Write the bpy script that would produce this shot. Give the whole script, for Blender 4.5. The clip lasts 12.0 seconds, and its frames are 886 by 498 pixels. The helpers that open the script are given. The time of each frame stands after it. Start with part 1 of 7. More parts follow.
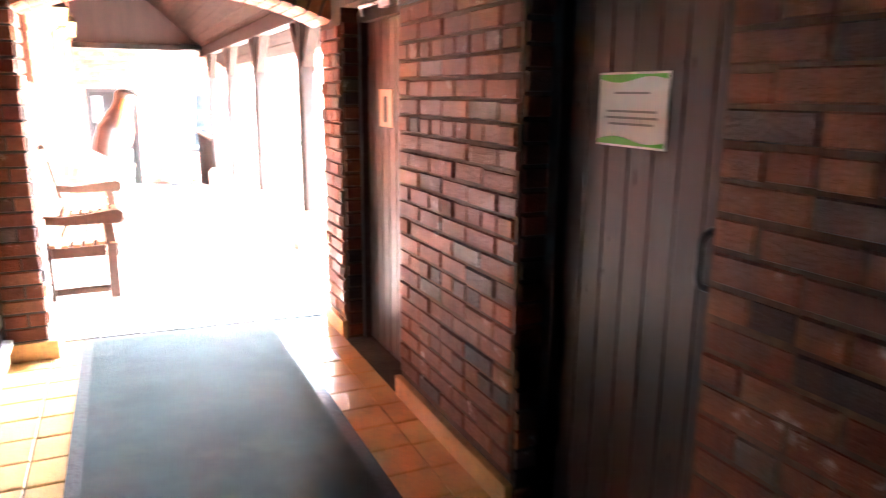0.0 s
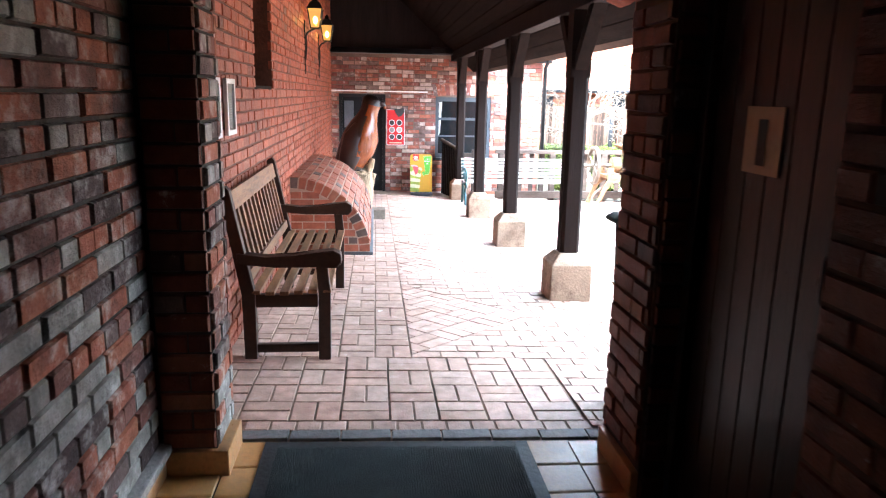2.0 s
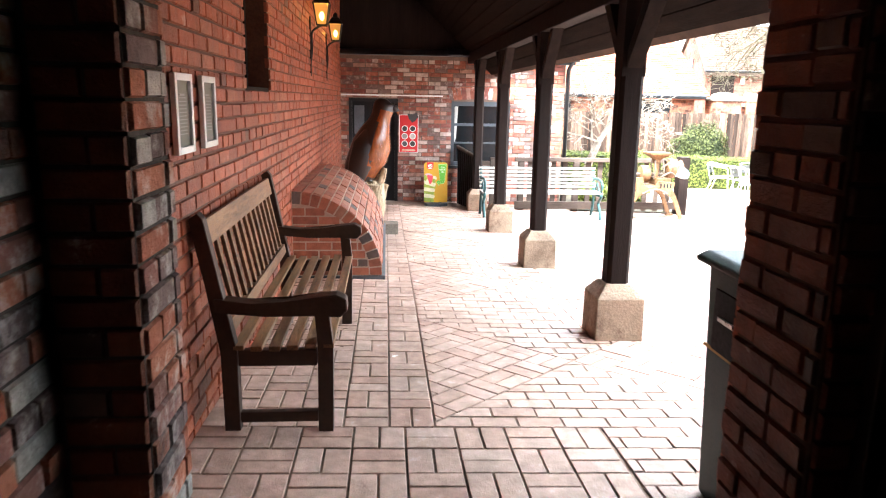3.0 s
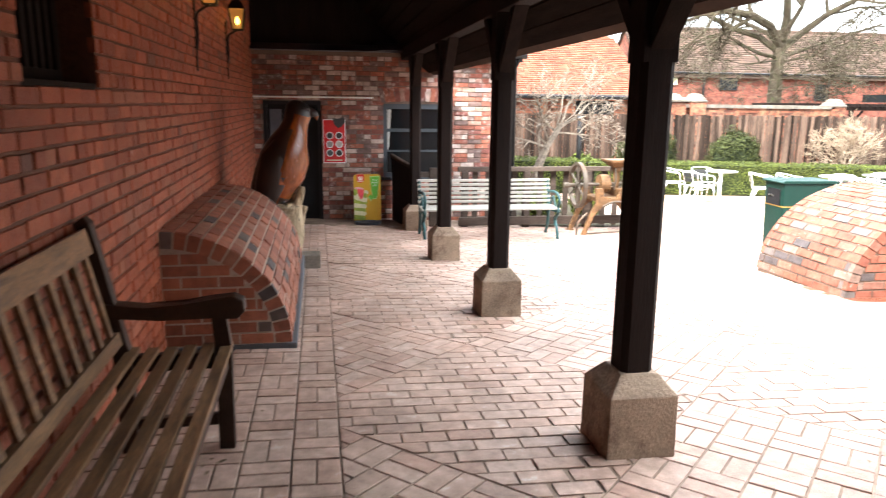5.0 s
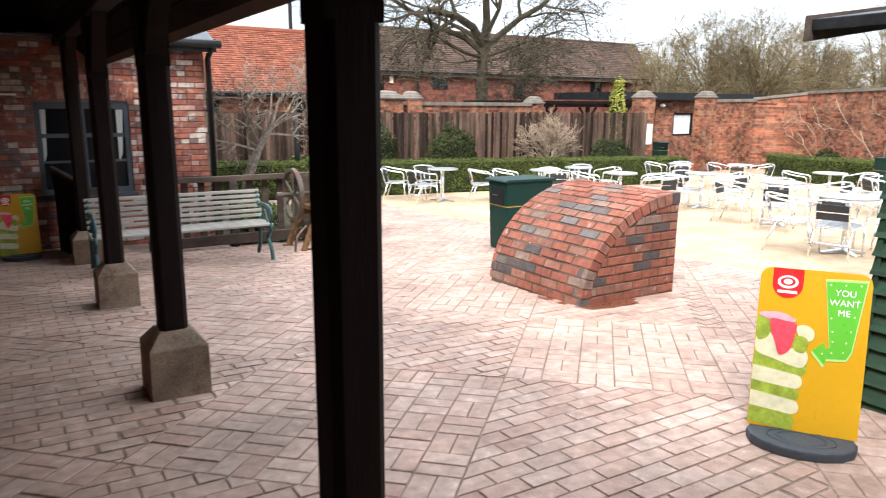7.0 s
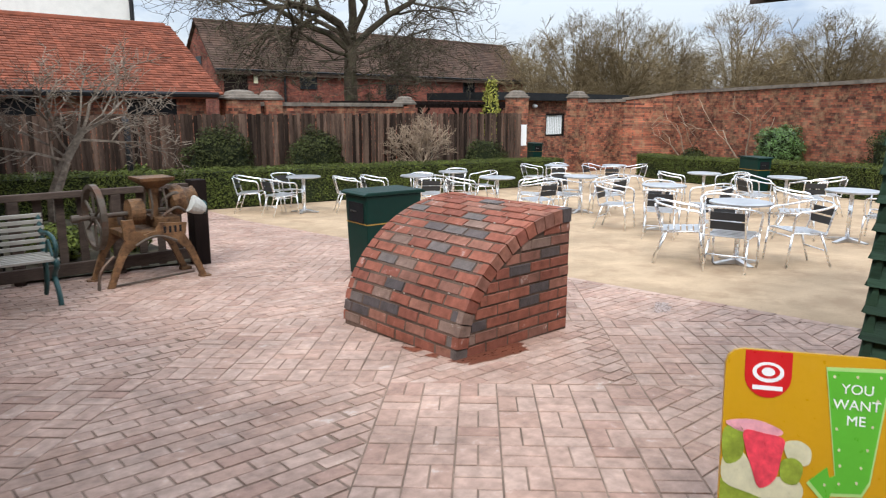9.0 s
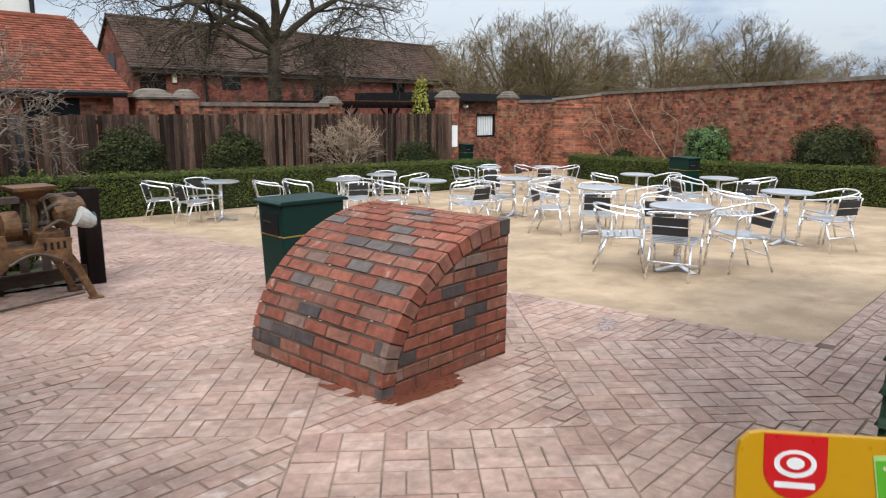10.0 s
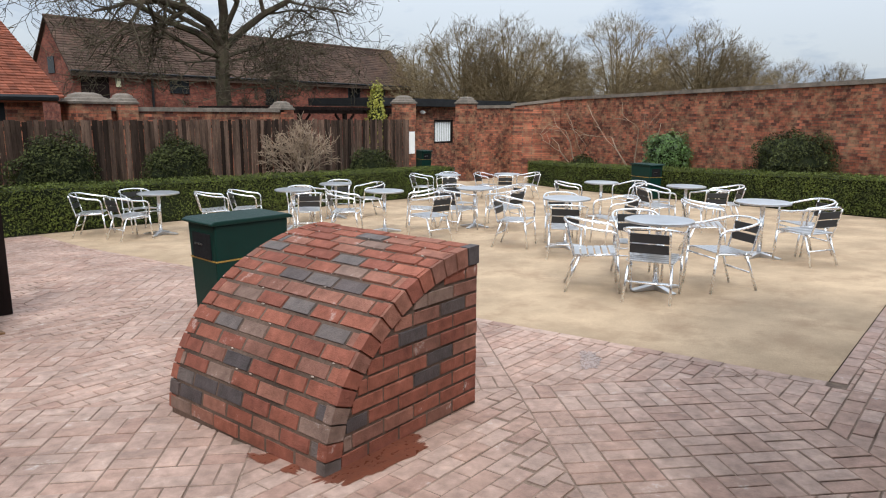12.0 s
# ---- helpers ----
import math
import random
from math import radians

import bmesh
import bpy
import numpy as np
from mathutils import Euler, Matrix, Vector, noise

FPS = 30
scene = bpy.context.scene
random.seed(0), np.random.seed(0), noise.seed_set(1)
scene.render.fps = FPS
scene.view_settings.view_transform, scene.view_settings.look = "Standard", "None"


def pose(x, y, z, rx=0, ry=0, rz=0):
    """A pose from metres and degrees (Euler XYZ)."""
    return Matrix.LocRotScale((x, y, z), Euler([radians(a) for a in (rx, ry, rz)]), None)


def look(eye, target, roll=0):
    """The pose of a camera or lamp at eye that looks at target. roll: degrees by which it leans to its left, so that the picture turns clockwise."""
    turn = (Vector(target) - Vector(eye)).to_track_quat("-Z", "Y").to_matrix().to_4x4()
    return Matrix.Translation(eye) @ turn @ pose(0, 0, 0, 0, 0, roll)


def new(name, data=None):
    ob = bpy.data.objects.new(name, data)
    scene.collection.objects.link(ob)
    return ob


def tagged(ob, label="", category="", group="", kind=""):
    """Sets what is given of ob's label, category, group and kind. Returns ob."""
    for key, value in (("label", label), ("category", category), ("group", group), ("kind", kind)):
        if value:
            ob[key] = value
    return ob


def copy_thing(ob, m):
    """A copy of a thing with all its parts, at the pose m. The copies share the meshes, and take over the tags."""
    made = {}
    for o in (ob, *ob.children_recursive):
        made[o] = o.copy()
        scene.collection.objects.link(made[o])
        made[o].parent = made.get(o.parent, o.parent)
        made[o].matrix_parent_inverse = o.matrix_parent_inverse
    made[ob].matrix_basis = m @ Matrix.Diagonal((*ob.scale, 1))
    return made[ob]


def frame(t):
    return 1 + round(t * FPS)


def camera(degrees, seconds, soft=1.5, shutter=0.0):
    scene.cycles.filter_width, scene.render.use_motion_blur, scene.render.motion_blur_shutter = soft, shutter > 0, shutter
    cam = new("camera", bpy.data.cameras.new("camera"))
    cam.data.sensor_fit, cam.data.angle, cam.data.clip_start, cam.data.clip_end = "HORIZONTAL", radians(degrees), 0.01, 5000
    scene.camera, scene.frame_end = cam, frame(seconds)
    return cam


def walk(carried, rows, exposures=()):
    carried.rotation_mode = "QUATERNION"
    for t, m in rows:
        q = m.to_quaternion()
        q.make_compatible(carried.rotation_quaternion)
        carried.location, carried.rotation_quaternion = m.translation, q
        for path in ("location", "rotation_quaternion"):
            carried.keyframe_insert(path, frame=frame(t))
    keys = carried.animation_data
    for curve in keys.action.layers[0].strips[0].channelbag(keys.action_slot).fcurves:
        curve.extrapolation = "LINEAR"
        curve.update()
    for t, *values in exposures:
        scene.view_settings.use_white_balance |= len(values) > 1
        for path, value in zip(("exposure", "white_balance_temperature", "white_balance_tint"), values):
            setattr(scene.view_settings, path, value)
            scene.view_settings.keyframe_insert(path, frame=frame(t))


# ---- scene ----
cam = camera(65.0, 12.0, soft=1.1, shutter=0.4)
PATH = [
    (0, (0.670, -1.307, 1.378), (1.488, 0.465, 0.938), 0.45),
    (0.5, (0.748, -0.922, 1.391), (1.282, 0.955, 0.951), 0.83),
    (1, (0.795, -0.559, 1.412), (1.138, 1.363, 0.975), 1.10),
    (1.5, (0.799, -0.188, 1.415), (1.047, 1.747, 0.978), 1.16),
    (2, (0.836, 0.240, 1.405), (1.029, 2.183, 0.972), 1.14),
    (2.5, (0.816, 0.663, 1.390), (0.984, 2.610, 0.964), 1.21),
    (4.3, (0.854, 2.177, 1.384), (1.021, 4.127, 0.971), 0.70),
    (4.5, (0.891, 2.346, 1.377), (1.085, 4.293, 0.962), 0.66),
    (5, (0.978, 2.713, 1.376), (1.323, 4.640, 0.966), 0.68),
    (5.5, (1.087, 3.041, 1.382), (1.641, 4.920, 0.976), 0.53),
    (6, (1.272, 3.290, 1.398), (2.018, 5.101, 0.992), 0.49),
    (6.5, (1.420, 3.593, 1.380), (2.341, 5.321, 0.973), 0.54),
    (7, (1.636, 3.907, 1.363), (2.679, 5.564, 0.956), 0.38),
    (9, (2.702, 4.955, 1.324), (4.016, 6.408, 0.924), 0.20),
    (9.5, (2.954, 5.201, 1.309), (4.333, 6.594, 0.911), 0.29),
    (10, (3.205, 5.400, 1.305), (4.656, 6.719, 0.908), 0.26),
    (10.5, (3.445, 5.585, 1.316), (4.918, 6.880, 0.922), 0.36),
    (11, (3.605, 5.766, 1.305), (5.098, 7.039, 0.914), 0.46),
    (11.5, (3.709, 5.882, 1.302), (5.229, 7.124, 0.918), 0.38),
    (12, (3.781, 5.912, 1.308), (5.311, 7.141, 0.927), 0.31),
]
walk(cam, [(t, look(eye, target, roll)) for t, eye, target, roll in PATH],
     exposures=[(0.0, 9.75, 5500, 3), (0.25, 8.8, 5000, 2), (0.5, 7.75, 4700, 2), (0.8, 6.4, 4700, 2), (1.2, 5.4, 4800, 2), (1.5, 5.1, 5000, 2), (2.0, 4.95, 5200, 2), (2.6, 4.8, 5650, 3), (4.4, 3.35, 6100, 5), (5.0, 3.1, 6150, 5), (5.5, 2.85, 6150, 5), (6.0, 2.42, 6150, 5), (6.5, 1.9, 6100, 5), (7.0, 1.48, 6000, 6), (8.8, 0.68, 5900, 7), (9.5, 0.47, 5950, 7), (12.0, 0.36, 5950, 7)])

# ---- sky and sun: bright, broken overcast ----
world = bpy.data.worlds.new("overcast_sky")
scene.world = world
world.use_nodes = True
wn, wl = world.node_tree.nodes, world.node_tree.links
sky = wn.new("ShaderNodeTexSky")
sky.sky_type, sky.sun_disc = "NISHITA", False
sky.sun_elevation, sky.sun_rotation = radians(45), radians(230)
coord = wn.new("ShaderNodeTexCoord")
squash = wn.new("ShaderNodeMapping")
squash.inputs["Scale"].default_value = (1.0, 1.0, 3.2)
cloud = wn.new("ShaderNodeTexNoise")
cloud.inputs["Scale"].default_value, cloud.inputs["Detail"].default_value, cloud.inputs["Roughness"].default_value = 4.5, 7, 0.58
cover = wn.new("ShaderNodeValToRGB")
cover.color_ramp.elements[0].position, cover.color_ramp.elements[1].position = 0.31, 0.5
shade = wn.new("ShaderNodeMix")
shade.data_type = "RGBA"
shade.inputs[6].default_value, shade.inputs[7].default_value = (6.6, 7.7, 9.8, 1), (12.6, 12.7, 12.9, 1)
both = wn.new("ShaderNodeMix")
both.data_type = "RGBA"
both.inputs[0].default_value = 0.8
wl.new(coord.outputs["Generated"], squash.inputs[0])
wl.new(squash.outputs[0], cloud.inputs["Vector"])
wl.new(cloud.outputs[0], cover.inputs[0])
wl.new(cover.outputs[0], shade.inputs[0])
wl.new(sky.outputs[0], both.inputs[6])
wl.new(shade.outputs[2], both.inputs[7])
# an overcast dome: about three times brighter overhead than at the horizon
height, dome, lit = wn.new("ShaderNodeSeparateXYZ"), wn.new("ShaderNodeMapRange"), wn.new("ShaderNodeMix")
dome.inputs["To Min"].default_value, dome.inputs["To Max"].default_value = 0.31, 1.12
lit.data_type, lit.blend_type, lit.inputs[0].default_value = "RGBA", "MULTIPLY", 1.0
wl.new(coord.outputs["Generated"], height.inputs[0])
wl.new(height.outputs[2], dome.inputs["Value"])
wl.new(both.outputs[2], lit.inputs[6])
wl.new(dome.outputs[0], lit.inputs[7])
wl.new(lit.outputs[2], wn["Background"].inputs[0])
wn["Background"].inputs[1].default_value = 0.13
sun = new("sun", bpy.data.lights.new("sun", "SUN"))
sun.data.energy, sun.data.angle, sun.data.color = 1.9, radians(14), (1.0, 0.95, 0.88)
sun.matrix_world = look((-8, -4.5, 13), (2, 4, 0))

# ---- ground levels: the yard falls gently to the back and to the far side ----
FALL_X, FALL_Y = 0.0248, 0.0404


def level(x, y):
    return -FALL_X * min(max(x, 0), 20) - FALL_Y * min(max(y - 3, 0), 14)


# ---- materials ----
def nodes_of(name, rough, metal=0.0):
    m = bpy.data.materials.new(name)
    m.use_nodes = True
    n, l = m.node_tree.nodes, m.node_tree.links
    b = n["Principled BSDF"]
    b.inputs["Roughness"].default_value, b.inputs["Metallic"].default_value = rough, metal
    b.inputs["Specular IOR Level"].default_value = 0.12 if rough > 0.7 else 0.25 if rough > 0.45 else 0.5
    return m, n, l, b


def noise_of(n, l, where, scale, detail=3, rough=0.6):
    t = n.new("ShaderNodeTexNoise")
    t.inputs["Scale"].default_value, t.inputs["Detail"].default_value, t.inputs["Roughness"].default_value = scale, detail, rough
    l.new(where, t.inputs["Vector"])
    return t.outputs[0]


def ramp_of(n, l, value, stops, hard=False):
    r = n.new("ShaderNodeValToRGB")
    e = r.color_ramp.elements
    while len(e) < len(stops):
        e.new(0.5)
    for i, (p, c) in enumerate(stops):
        e[i].position, e[i].color = p, (*c, 1) if len(c) == 3 else c
    if hard:
        r.color_ramp.interpolation = "CONSTANT"
    l.new(value, r.inputs[0])
    return r.outputs[0]


def mix_of(n, l, fac, a, b, mode="MIX"):
    m = n.new("ShaderNodeMix")
    m.data_type, m.blend_type = "RGBA", mode
    for i, v in ((0, fac), (6, a), (7, b)):
        if isinstance(v, (int, float)):
            m.inputs[i].default_value = v
        elif isinstance(v, tuple):
            m.inputs[i].default_value = (*v, 1)
        else:
            l.new(v, m.inputs[i])
    return m.outputs[2]


def bump_of(n, l, b, height, strength, distance=0.01):
    u = n.new("ShaderNodeBump")
    u.inputs["Strength"].default_value, u.inputs["Distance"].default_value = strength, distance
    l.new(height, u.inputs["Height"])
    l.new(u.outputs[0], b.inputs["Normal"])


def grey(v):
    return (v, v, v)


def plain(name, colour, rough=0.6, metal=0.0, var=0.25, scale=2.5, fine=45, bump=0.25, dirt=None, stretch=(1, 1, 1), piece=0.0, gloss=None):
    """A surface with broad and fine variation; dirt: a second colour in patches; stretch: grain; piece: change from piece to piece."""
    m, n, l, b = nodes_of(name, rough, metal)
    if gloss is not None:
        b.inputs["Specular IOR Level"].default_value = gloss
    pos = n.new("ShaderNodeNewGeometry")
    mp = n.new("ShaderNodeMapping")
    mp.inputs["Scale"].default_value = stretch
    l.new(pos.outputs["Position"], mp.inputs[0])
    where = mp.outputs[0]
    wide, small = noise_of(n, l, where, scale, 4), noise_of(n, l, where, fine, 3)
    col = mix_of(n, l, 1.0, colour, ramp_of(n, l, wide, [(0.3, grey(1 - var)), (0.7, grey(1 + var))]), "MULTIPLY")
    col = mix_of(n, l, 1.0, col, ramp_of(n, l, small, [(0.25, grey(1 - var * 0.7)), (0.75, grey(1 + var * 0.7))]), "MULTIPLY")
    if dirt:
        patch = noise_of(n, l, where, scale * 1.7, 6, 0.7)
        col = mix_of(n, l, ramp_of(n, l, patch, [(0.5, grey(0)), (0.68, grey(0.85))]), col, dirt)
    if piece:
        info = n.new("ShaderNodeObjectInfo")
        add = n.new("ShaderNodeMath")
        l.new(info.outputs["Random"], add.inputs[0])
        l.new(pos.outputs["Random Per Island"], add.inputs[1])
        fr = n.new("ShaderNodeMath")
        fr.operation = "FRACT"
        l.new(add.outputs[0], fr.inputs[0])
        col = mix_of(n, l, 1.0, col, ramp_of(n, l, fr.outputs[0], [(0.0, grey(1 - piece)), (1.0, grey(1 + piece))]), "MULTIPLY")
    l.new(col, b.inputs["Base Color"])
    l.new(ramp_of(n, l, small, [(0.2, grey(max(rough - 0.12, 0.02))), (0.8, grey(min(rough + 0.12, 1)))]), b.inputs["Roughness"])
    bump_of(n, l, b, small, bump)
    return m


def bricks_of(name, stops, rough=0.85, lime=0.0, soot=0.0, bump=0.6, worn=False, gloss=None):
    """Fired clay, each piece in its own colour, with lime bloom and soot in patches."""
    m, n, l, b = nodes_of(name, rough)
    if gloss is not None:
        b.inputs["Specular IOR Level"].default_value = gloss
    pos, info = n.new("ShaderNodeNewGeometry"), n.new("ShaderNodeObjectInfo")
    add, fr = n.new("ShaderNodeMath"), n.new("ShaderNodeMath")
    fr.operation = "FRACT"
    l.new(info.outputs["Random"], add.inputs[0])
    l.new(pos.outputs["Random Per Island"], add.inputs[1])
    l.new(add.outputs[0], fr.inputs[0])
    col = ramp_of(n, l, fr.outputs[0], stops, True)
    where = pos.outputs["Position"]
    wide, mid, small = noise_of(n, l, where, 1.6, 4), noise_of(n, l, where, 14, 4), noise_of(n, l, where, 90, 3)
    col = mix_of(n, l, 1.0, col, ramp_of(n, l, wide, [(0.3, grey(0.78)), (0.7, grey(1.2))]), "MULTIPLY")
    col = mix_of(n, l, 1.0, col, ramp_of(n, l, mid, [(0.25, grey(0.68)), (0.75, grey(1.3))]), "MULTIPLY")
    if worn:
        tread = noise_of(n, l, where, 0.7, 9, 0.72)
        col = mix_of(n, l, 1.0, col, ramp_of(n, l, tread, [(0.36, grey(0.84)), (0.5, grey(1.0)), (0.66, grey(1.12))]), "MULTIPLY")
        grime = noise_of(n, l, where, 2.3, 9, 0.8)
        col = mix_of(n, l, ramp_of(n, l, grime, [(0.56, grey(0)), (0.68, grey(0.5))]), col, (0.2, 0.135, 0.1))
    if lime:
        patch = noise_of(n, l, where, 7, 7, 0.75)
        col = mix_of(n, l, ramp_of(n, l, patch, [(0.62 - lime * 0.2, grey(0)), (0.74 - lime * 0.1, grey(0.8))]), col, (0.5, 0.46, 0.42))
    if soot:
        patch = noise_of(n, l, where, 3.3, 6, 0.7)
        col = mix_of(n, l, ramp_of(n, l, patch, [(0.6 - soot * 0.2, grey(0)), (0.75 - soot * 0.1, grey(0.85))]), col, (0.035, 0.028, 0.027))
    l.new(col, b.inputs["Base Color"])
    both = mix_of(n, l, 0.5, mid, small)
    bump_of(n, l, b, both, bump, 0.012)
    return m


def far_bricks(name, dark, light, pale):
    """Brickwork too far off for single bricks to stand out."""
    m, n, l, b = nodes_of(name, 0.9)
    pos = n.new("ShaderNodeNewGeometry")
    sep, comb, add = n.new("ShaderNodeSeparateXYZ"), n.new("ShaderNodeCombineXYZ"), n.new("ShaderNodeMath")
    l.new(pos.outputs["Position"], sep.inputs[0])
    l.new(sep.outputs[0], add.inputs[0])
    l.new(sep.outputs[1], add.inputs[1])
    l.new(add.outputs[0], comb.inputs[0])
    l.new(sep.outputs[2], comb.inputs[1])
    t = n.new("ShaderNodeTexBrick")
    t.inputs["Scale"].default_value = 1.0
    t.inputs["Brick Width"].default_value, t.inputs["Row Height"].default_value, t.inputs["Mortar Size"].default_value = 0.225, 0.075, 0.006
    t.inputs["Color1"].default_value, t.inputs["Color2"].default_value, t.inputs["Mortar"].default_value = (*dark, 1), (*light, 1), (0.11, 0.08, 0.06, 1)
    l.new(comb.outputs[0], t.inputs["Vector"])
    where = pos.outputs["Position"]
    wide, mid = noise_of(n, l, where, 0.9, 7, 0.7), noise_of(n, l, where, 4, 6, 0.75)
    col = mix_of(n, l, 1.0, t.outputs[0], ramp_of(n, l, wide, [(0.32, grey(0.4)), (0.68, grey(1.5))]), "MULTIPLY")
    col = mix_of(n, l, ramp_of(n, l, mid, [(0.46, grey(0)), (0.66, grey(0.8))]), col, pale)
    streak = noise_of(n, l, where, 1.7, 8, 0.8)
    col = mix_of(n, l, ramp_of(n, l, streak, [(0.5, grey(0)), (0.64, grey(0.75))]), col, tuple(c * 0.45 for c in dark))
    l.new(col, b.inputs["Base Color"])
    bump_of(n, l, b, t.outputs[1], 0.3)
    return m


def glow(name, colour, strength):
    m, n, l, b = nodes_of(name, 0.3)
    b.inputs["Base Color"].default_value = (*colour, 1)
    b.inputs["Emission Color"].default_value, b.inputs["Emission Strength"].default_value = (*colour, 1), strength
    return m


RED = [(0.0, (0.27, 0.08, 0.042)), (0.2, (0.34, 0.1, 0.05)), (0.42, (0.38, 0.12, 0.06)), (0.6, (0.28, 0.088, 0.052)), (0.78, (0.41, 0.155, 0.082)), (0.88, (0.13, 0.065, 0.053)), (0.95, (0.24, 0.16, 0.125))]
OLD = [(0.0, (0.24, 0.085, 0.06)), (0.2, (0.31, 0.11, 0.07)), (0.4, (0.35, 0.20, 0.155)), (0.55, (0.20, 0.075, 0.06)), (0.7, (0.45, 0.34, 0.29)), (0.85, (0.17, 0.11, 0.095))]
SEALED = [(0.0, (0.26, 0.064, 0.03)), (0.25, (0.3, 0.076, 0.036)), (0.5, (0.33, 0.092, 0.045)), (0.72, (0.23, 0.06, 0.031)), (0.9, (0.3, 0.105, 0.06)), (0.97, (0.14, 0.056, 0.04))]
NEW = [(0.0, (0.23, 0.082, 0.054)), (0.25, (0.26, 0.095, 0.062)), (0.5, (0.205, 0.074, 0.051)), (0.68, (0.25, 0.112, 0.078)), (0.84, (0.2, 0.094, 0.068)), (0.93, (0.2, 0.13, 0.102))]
M_RED = bricks_of("red_wall_brick", RED, lime=0.12)
M_SEALED = bricks_of("sealed_wall_brick", SEALED, rough=0.45, lime=0.03, bump=1.0, gloss=0.25)
# the red wall brick at 0.4: the passage's shade put into its colour
M_SHADEDRED = bricks_of("shaded_red_brick", [(p, tuple(c * 0.4 for c in q)) for p, q in RED], rough=0.6, lime=0.03, bump=0.9, gloss=0.2)
M_PASSAGE = bricks_of("sooty_wall_brick", [(0.0, (0.2, 0.09, 0.07)), (0.2, (0.29, 0.1, 0.06)), (0.36, (0.15, 0.1, 0.09)), (0.52, (0.26, 0.235, 0.21)), (0.68, (0.3, 0.11, 0.065)), (0.82, (0.3, 0.27, 0.24)), (0.92, (0.09, 0.06, 0.055))], lime=0.6, soot=0.5, bump=1.0)
M_OLD = bricks_of("weathered_house_brick", OLD, lime=0.35, soot=0.15)
M_NEW = bricks_of("planter_brick", NEW, lime=0.03, bump=0.9)
M_BLUEBRICK = bricks_of("blue_black_brick", [(0.0, (0.075, 0.06, 0.058)), (0.4, (0.12, 0.095, 0.085)), (0.75, (0.09, 0.068, 0.062))], rough=0.6, bump=0.8)
M_ARCHBRICK = bricks_of("wall_arch_brick", [(0.0, (0.25, 0.085, 0.048)), (0.3, (0.3, 0.105, 0.06)), (0.6, (0.22, 0.075, 0.045)), (0.85, (0.28, 0.13, 0.085))], rough=0.6, bump=0.7, gloss=0.3)
M_PAVER = bricks_of("clay_paver", [(0.0, (0.375, 0.25, 0.195)), (0.25, (0.4, 0.268, 0.21)), (0.5, (0.37, 0.238, 0.182)), (0.7, (0.405, 0.28, 0.222)), (0.92, (0.345, 0.215, 0.165))], rough=0.6, lime=0.1, bump=0.5, worn=True)
M_MORTAR = plain("lime_mortar", (0.15, 0.105, 0.08), 0.95, var=0.3, bump=0.5)
M_BROWNMORTAR = plain("brown_mortar", (0.09, 0.05, 0.034), 0.95, var=0.35, bump=0.5)
M_GREYMORTAR = plain("limewashed_mortar", (0.27, 0.25, 0.235), 0.95, var=0.4, bump=0.6)
M_DARKMORTAR = plain("sooty_mortar", (0.06, 0.047, 0.04), 0.95, var=0.35, bump=0.6)
M_PALEMORTAR = plain("pale_mortar", (0.4, 0.32, 0.26), 0.95, var=0.25, bump=0.4)
M_BRICKJOINT = plain("worn_brick_joint", (0.11, 0.074, 0.056), 0.95, var=0.4, fine=60, bump=0.4)
M_JOINT = plain("sandy_joint", (0.24, 0.172, 0.132), 0.95, var=0.4, dirt=(0.15, 0.108, 0.08))
M_BLUEPAVER = plain("blue_grey_kerb_brick", (0.13, 0.125, 0.125), 0.6, var=0.3, bump=0.4)
M_SEALEDJOINT = plain("red_brown_sealed_mortar", (0.1, 0.04, 0.024), 0.6, var=0.4, bump=0.6)
M_FARWALL = far_bricks("garden_wall_brick", (0.085, 0.034, 0.026), (0.4, 0.13, 0.072), (0.31, 0.19, 0.11))
M_BARN = far_bricks("barn_brick", (0.13, 0.04, 0.03), (0.25, 0.078, 0.05), (0.17, 0.08, 0.06))
M_COPING = plain("weathered_coping_stone", (0.18, 0.15, 0.122), 0.9, var=0.35, dirt=(0.1, 0.09, 0.075))
M_TIMBER = plain("dark_brown_stained_timber", (0.0115, 0.0068, 0.0054), 0.8, var=0.35, stretch=(6, 6, 0.6), fine=20)
M_ROOFTIMBER = plain("dark_roof_boards", (0.012, 0.0075, 0.0055), 0.75, var=0.35, stretch=(6, 0.8, 6), fine=18, piece=0.25, gloss=0.02)
M_DOOR = plain("dark_brown_boards", (0.022, 0.0092, 0.006), 0.36, var=0.3, stretch=(6, 6, 0.5), fine=20, piece=0.2, bump=0.1, gloss=0.35)
M_BENCH = plain("weathered_teak", (0.19, 0.104, 0.052), 0.5, var=0.4, stretch=(5, 0.7, 5), fine=30, dirt=(0.07, 0.04, 0.024), piece=0.25)
M_BENCHDARK = plain("dark_worn_teak", (0.036, 0.018, 0.011), 0.5, var=0.4, fine=30, piece=0.1)
M_CONCRETE = plain("cast_concrete", (0.25, 0.182, 0.13), 0.9, var=0.4, fine=70, dirt=(0.085, 0.05, 0.033), bump=0.5)
M_TILE = plain("buff_quarry_tile", (0.44, 0.235, 0.085), 0.4, var=0.18, fine=60, bump=0.1, piece=0.12, dirt=(0.3, 0.17, 0.075))
M_SKIRT = plain("buff_glazed_skirting", (0.42, 0.22, 0.085), 0.35, var=0.22, dirt=(0.2, 0.11, 0.05), bump=0.1)
M_MAT = plain("ribbed_rubber_mat", (0.032, 0.04, 0.04), 0.75, var=0.25, fine=220, bump=0.7, dirt=(0.046, 0.05, 0.048), gloss=0.1)
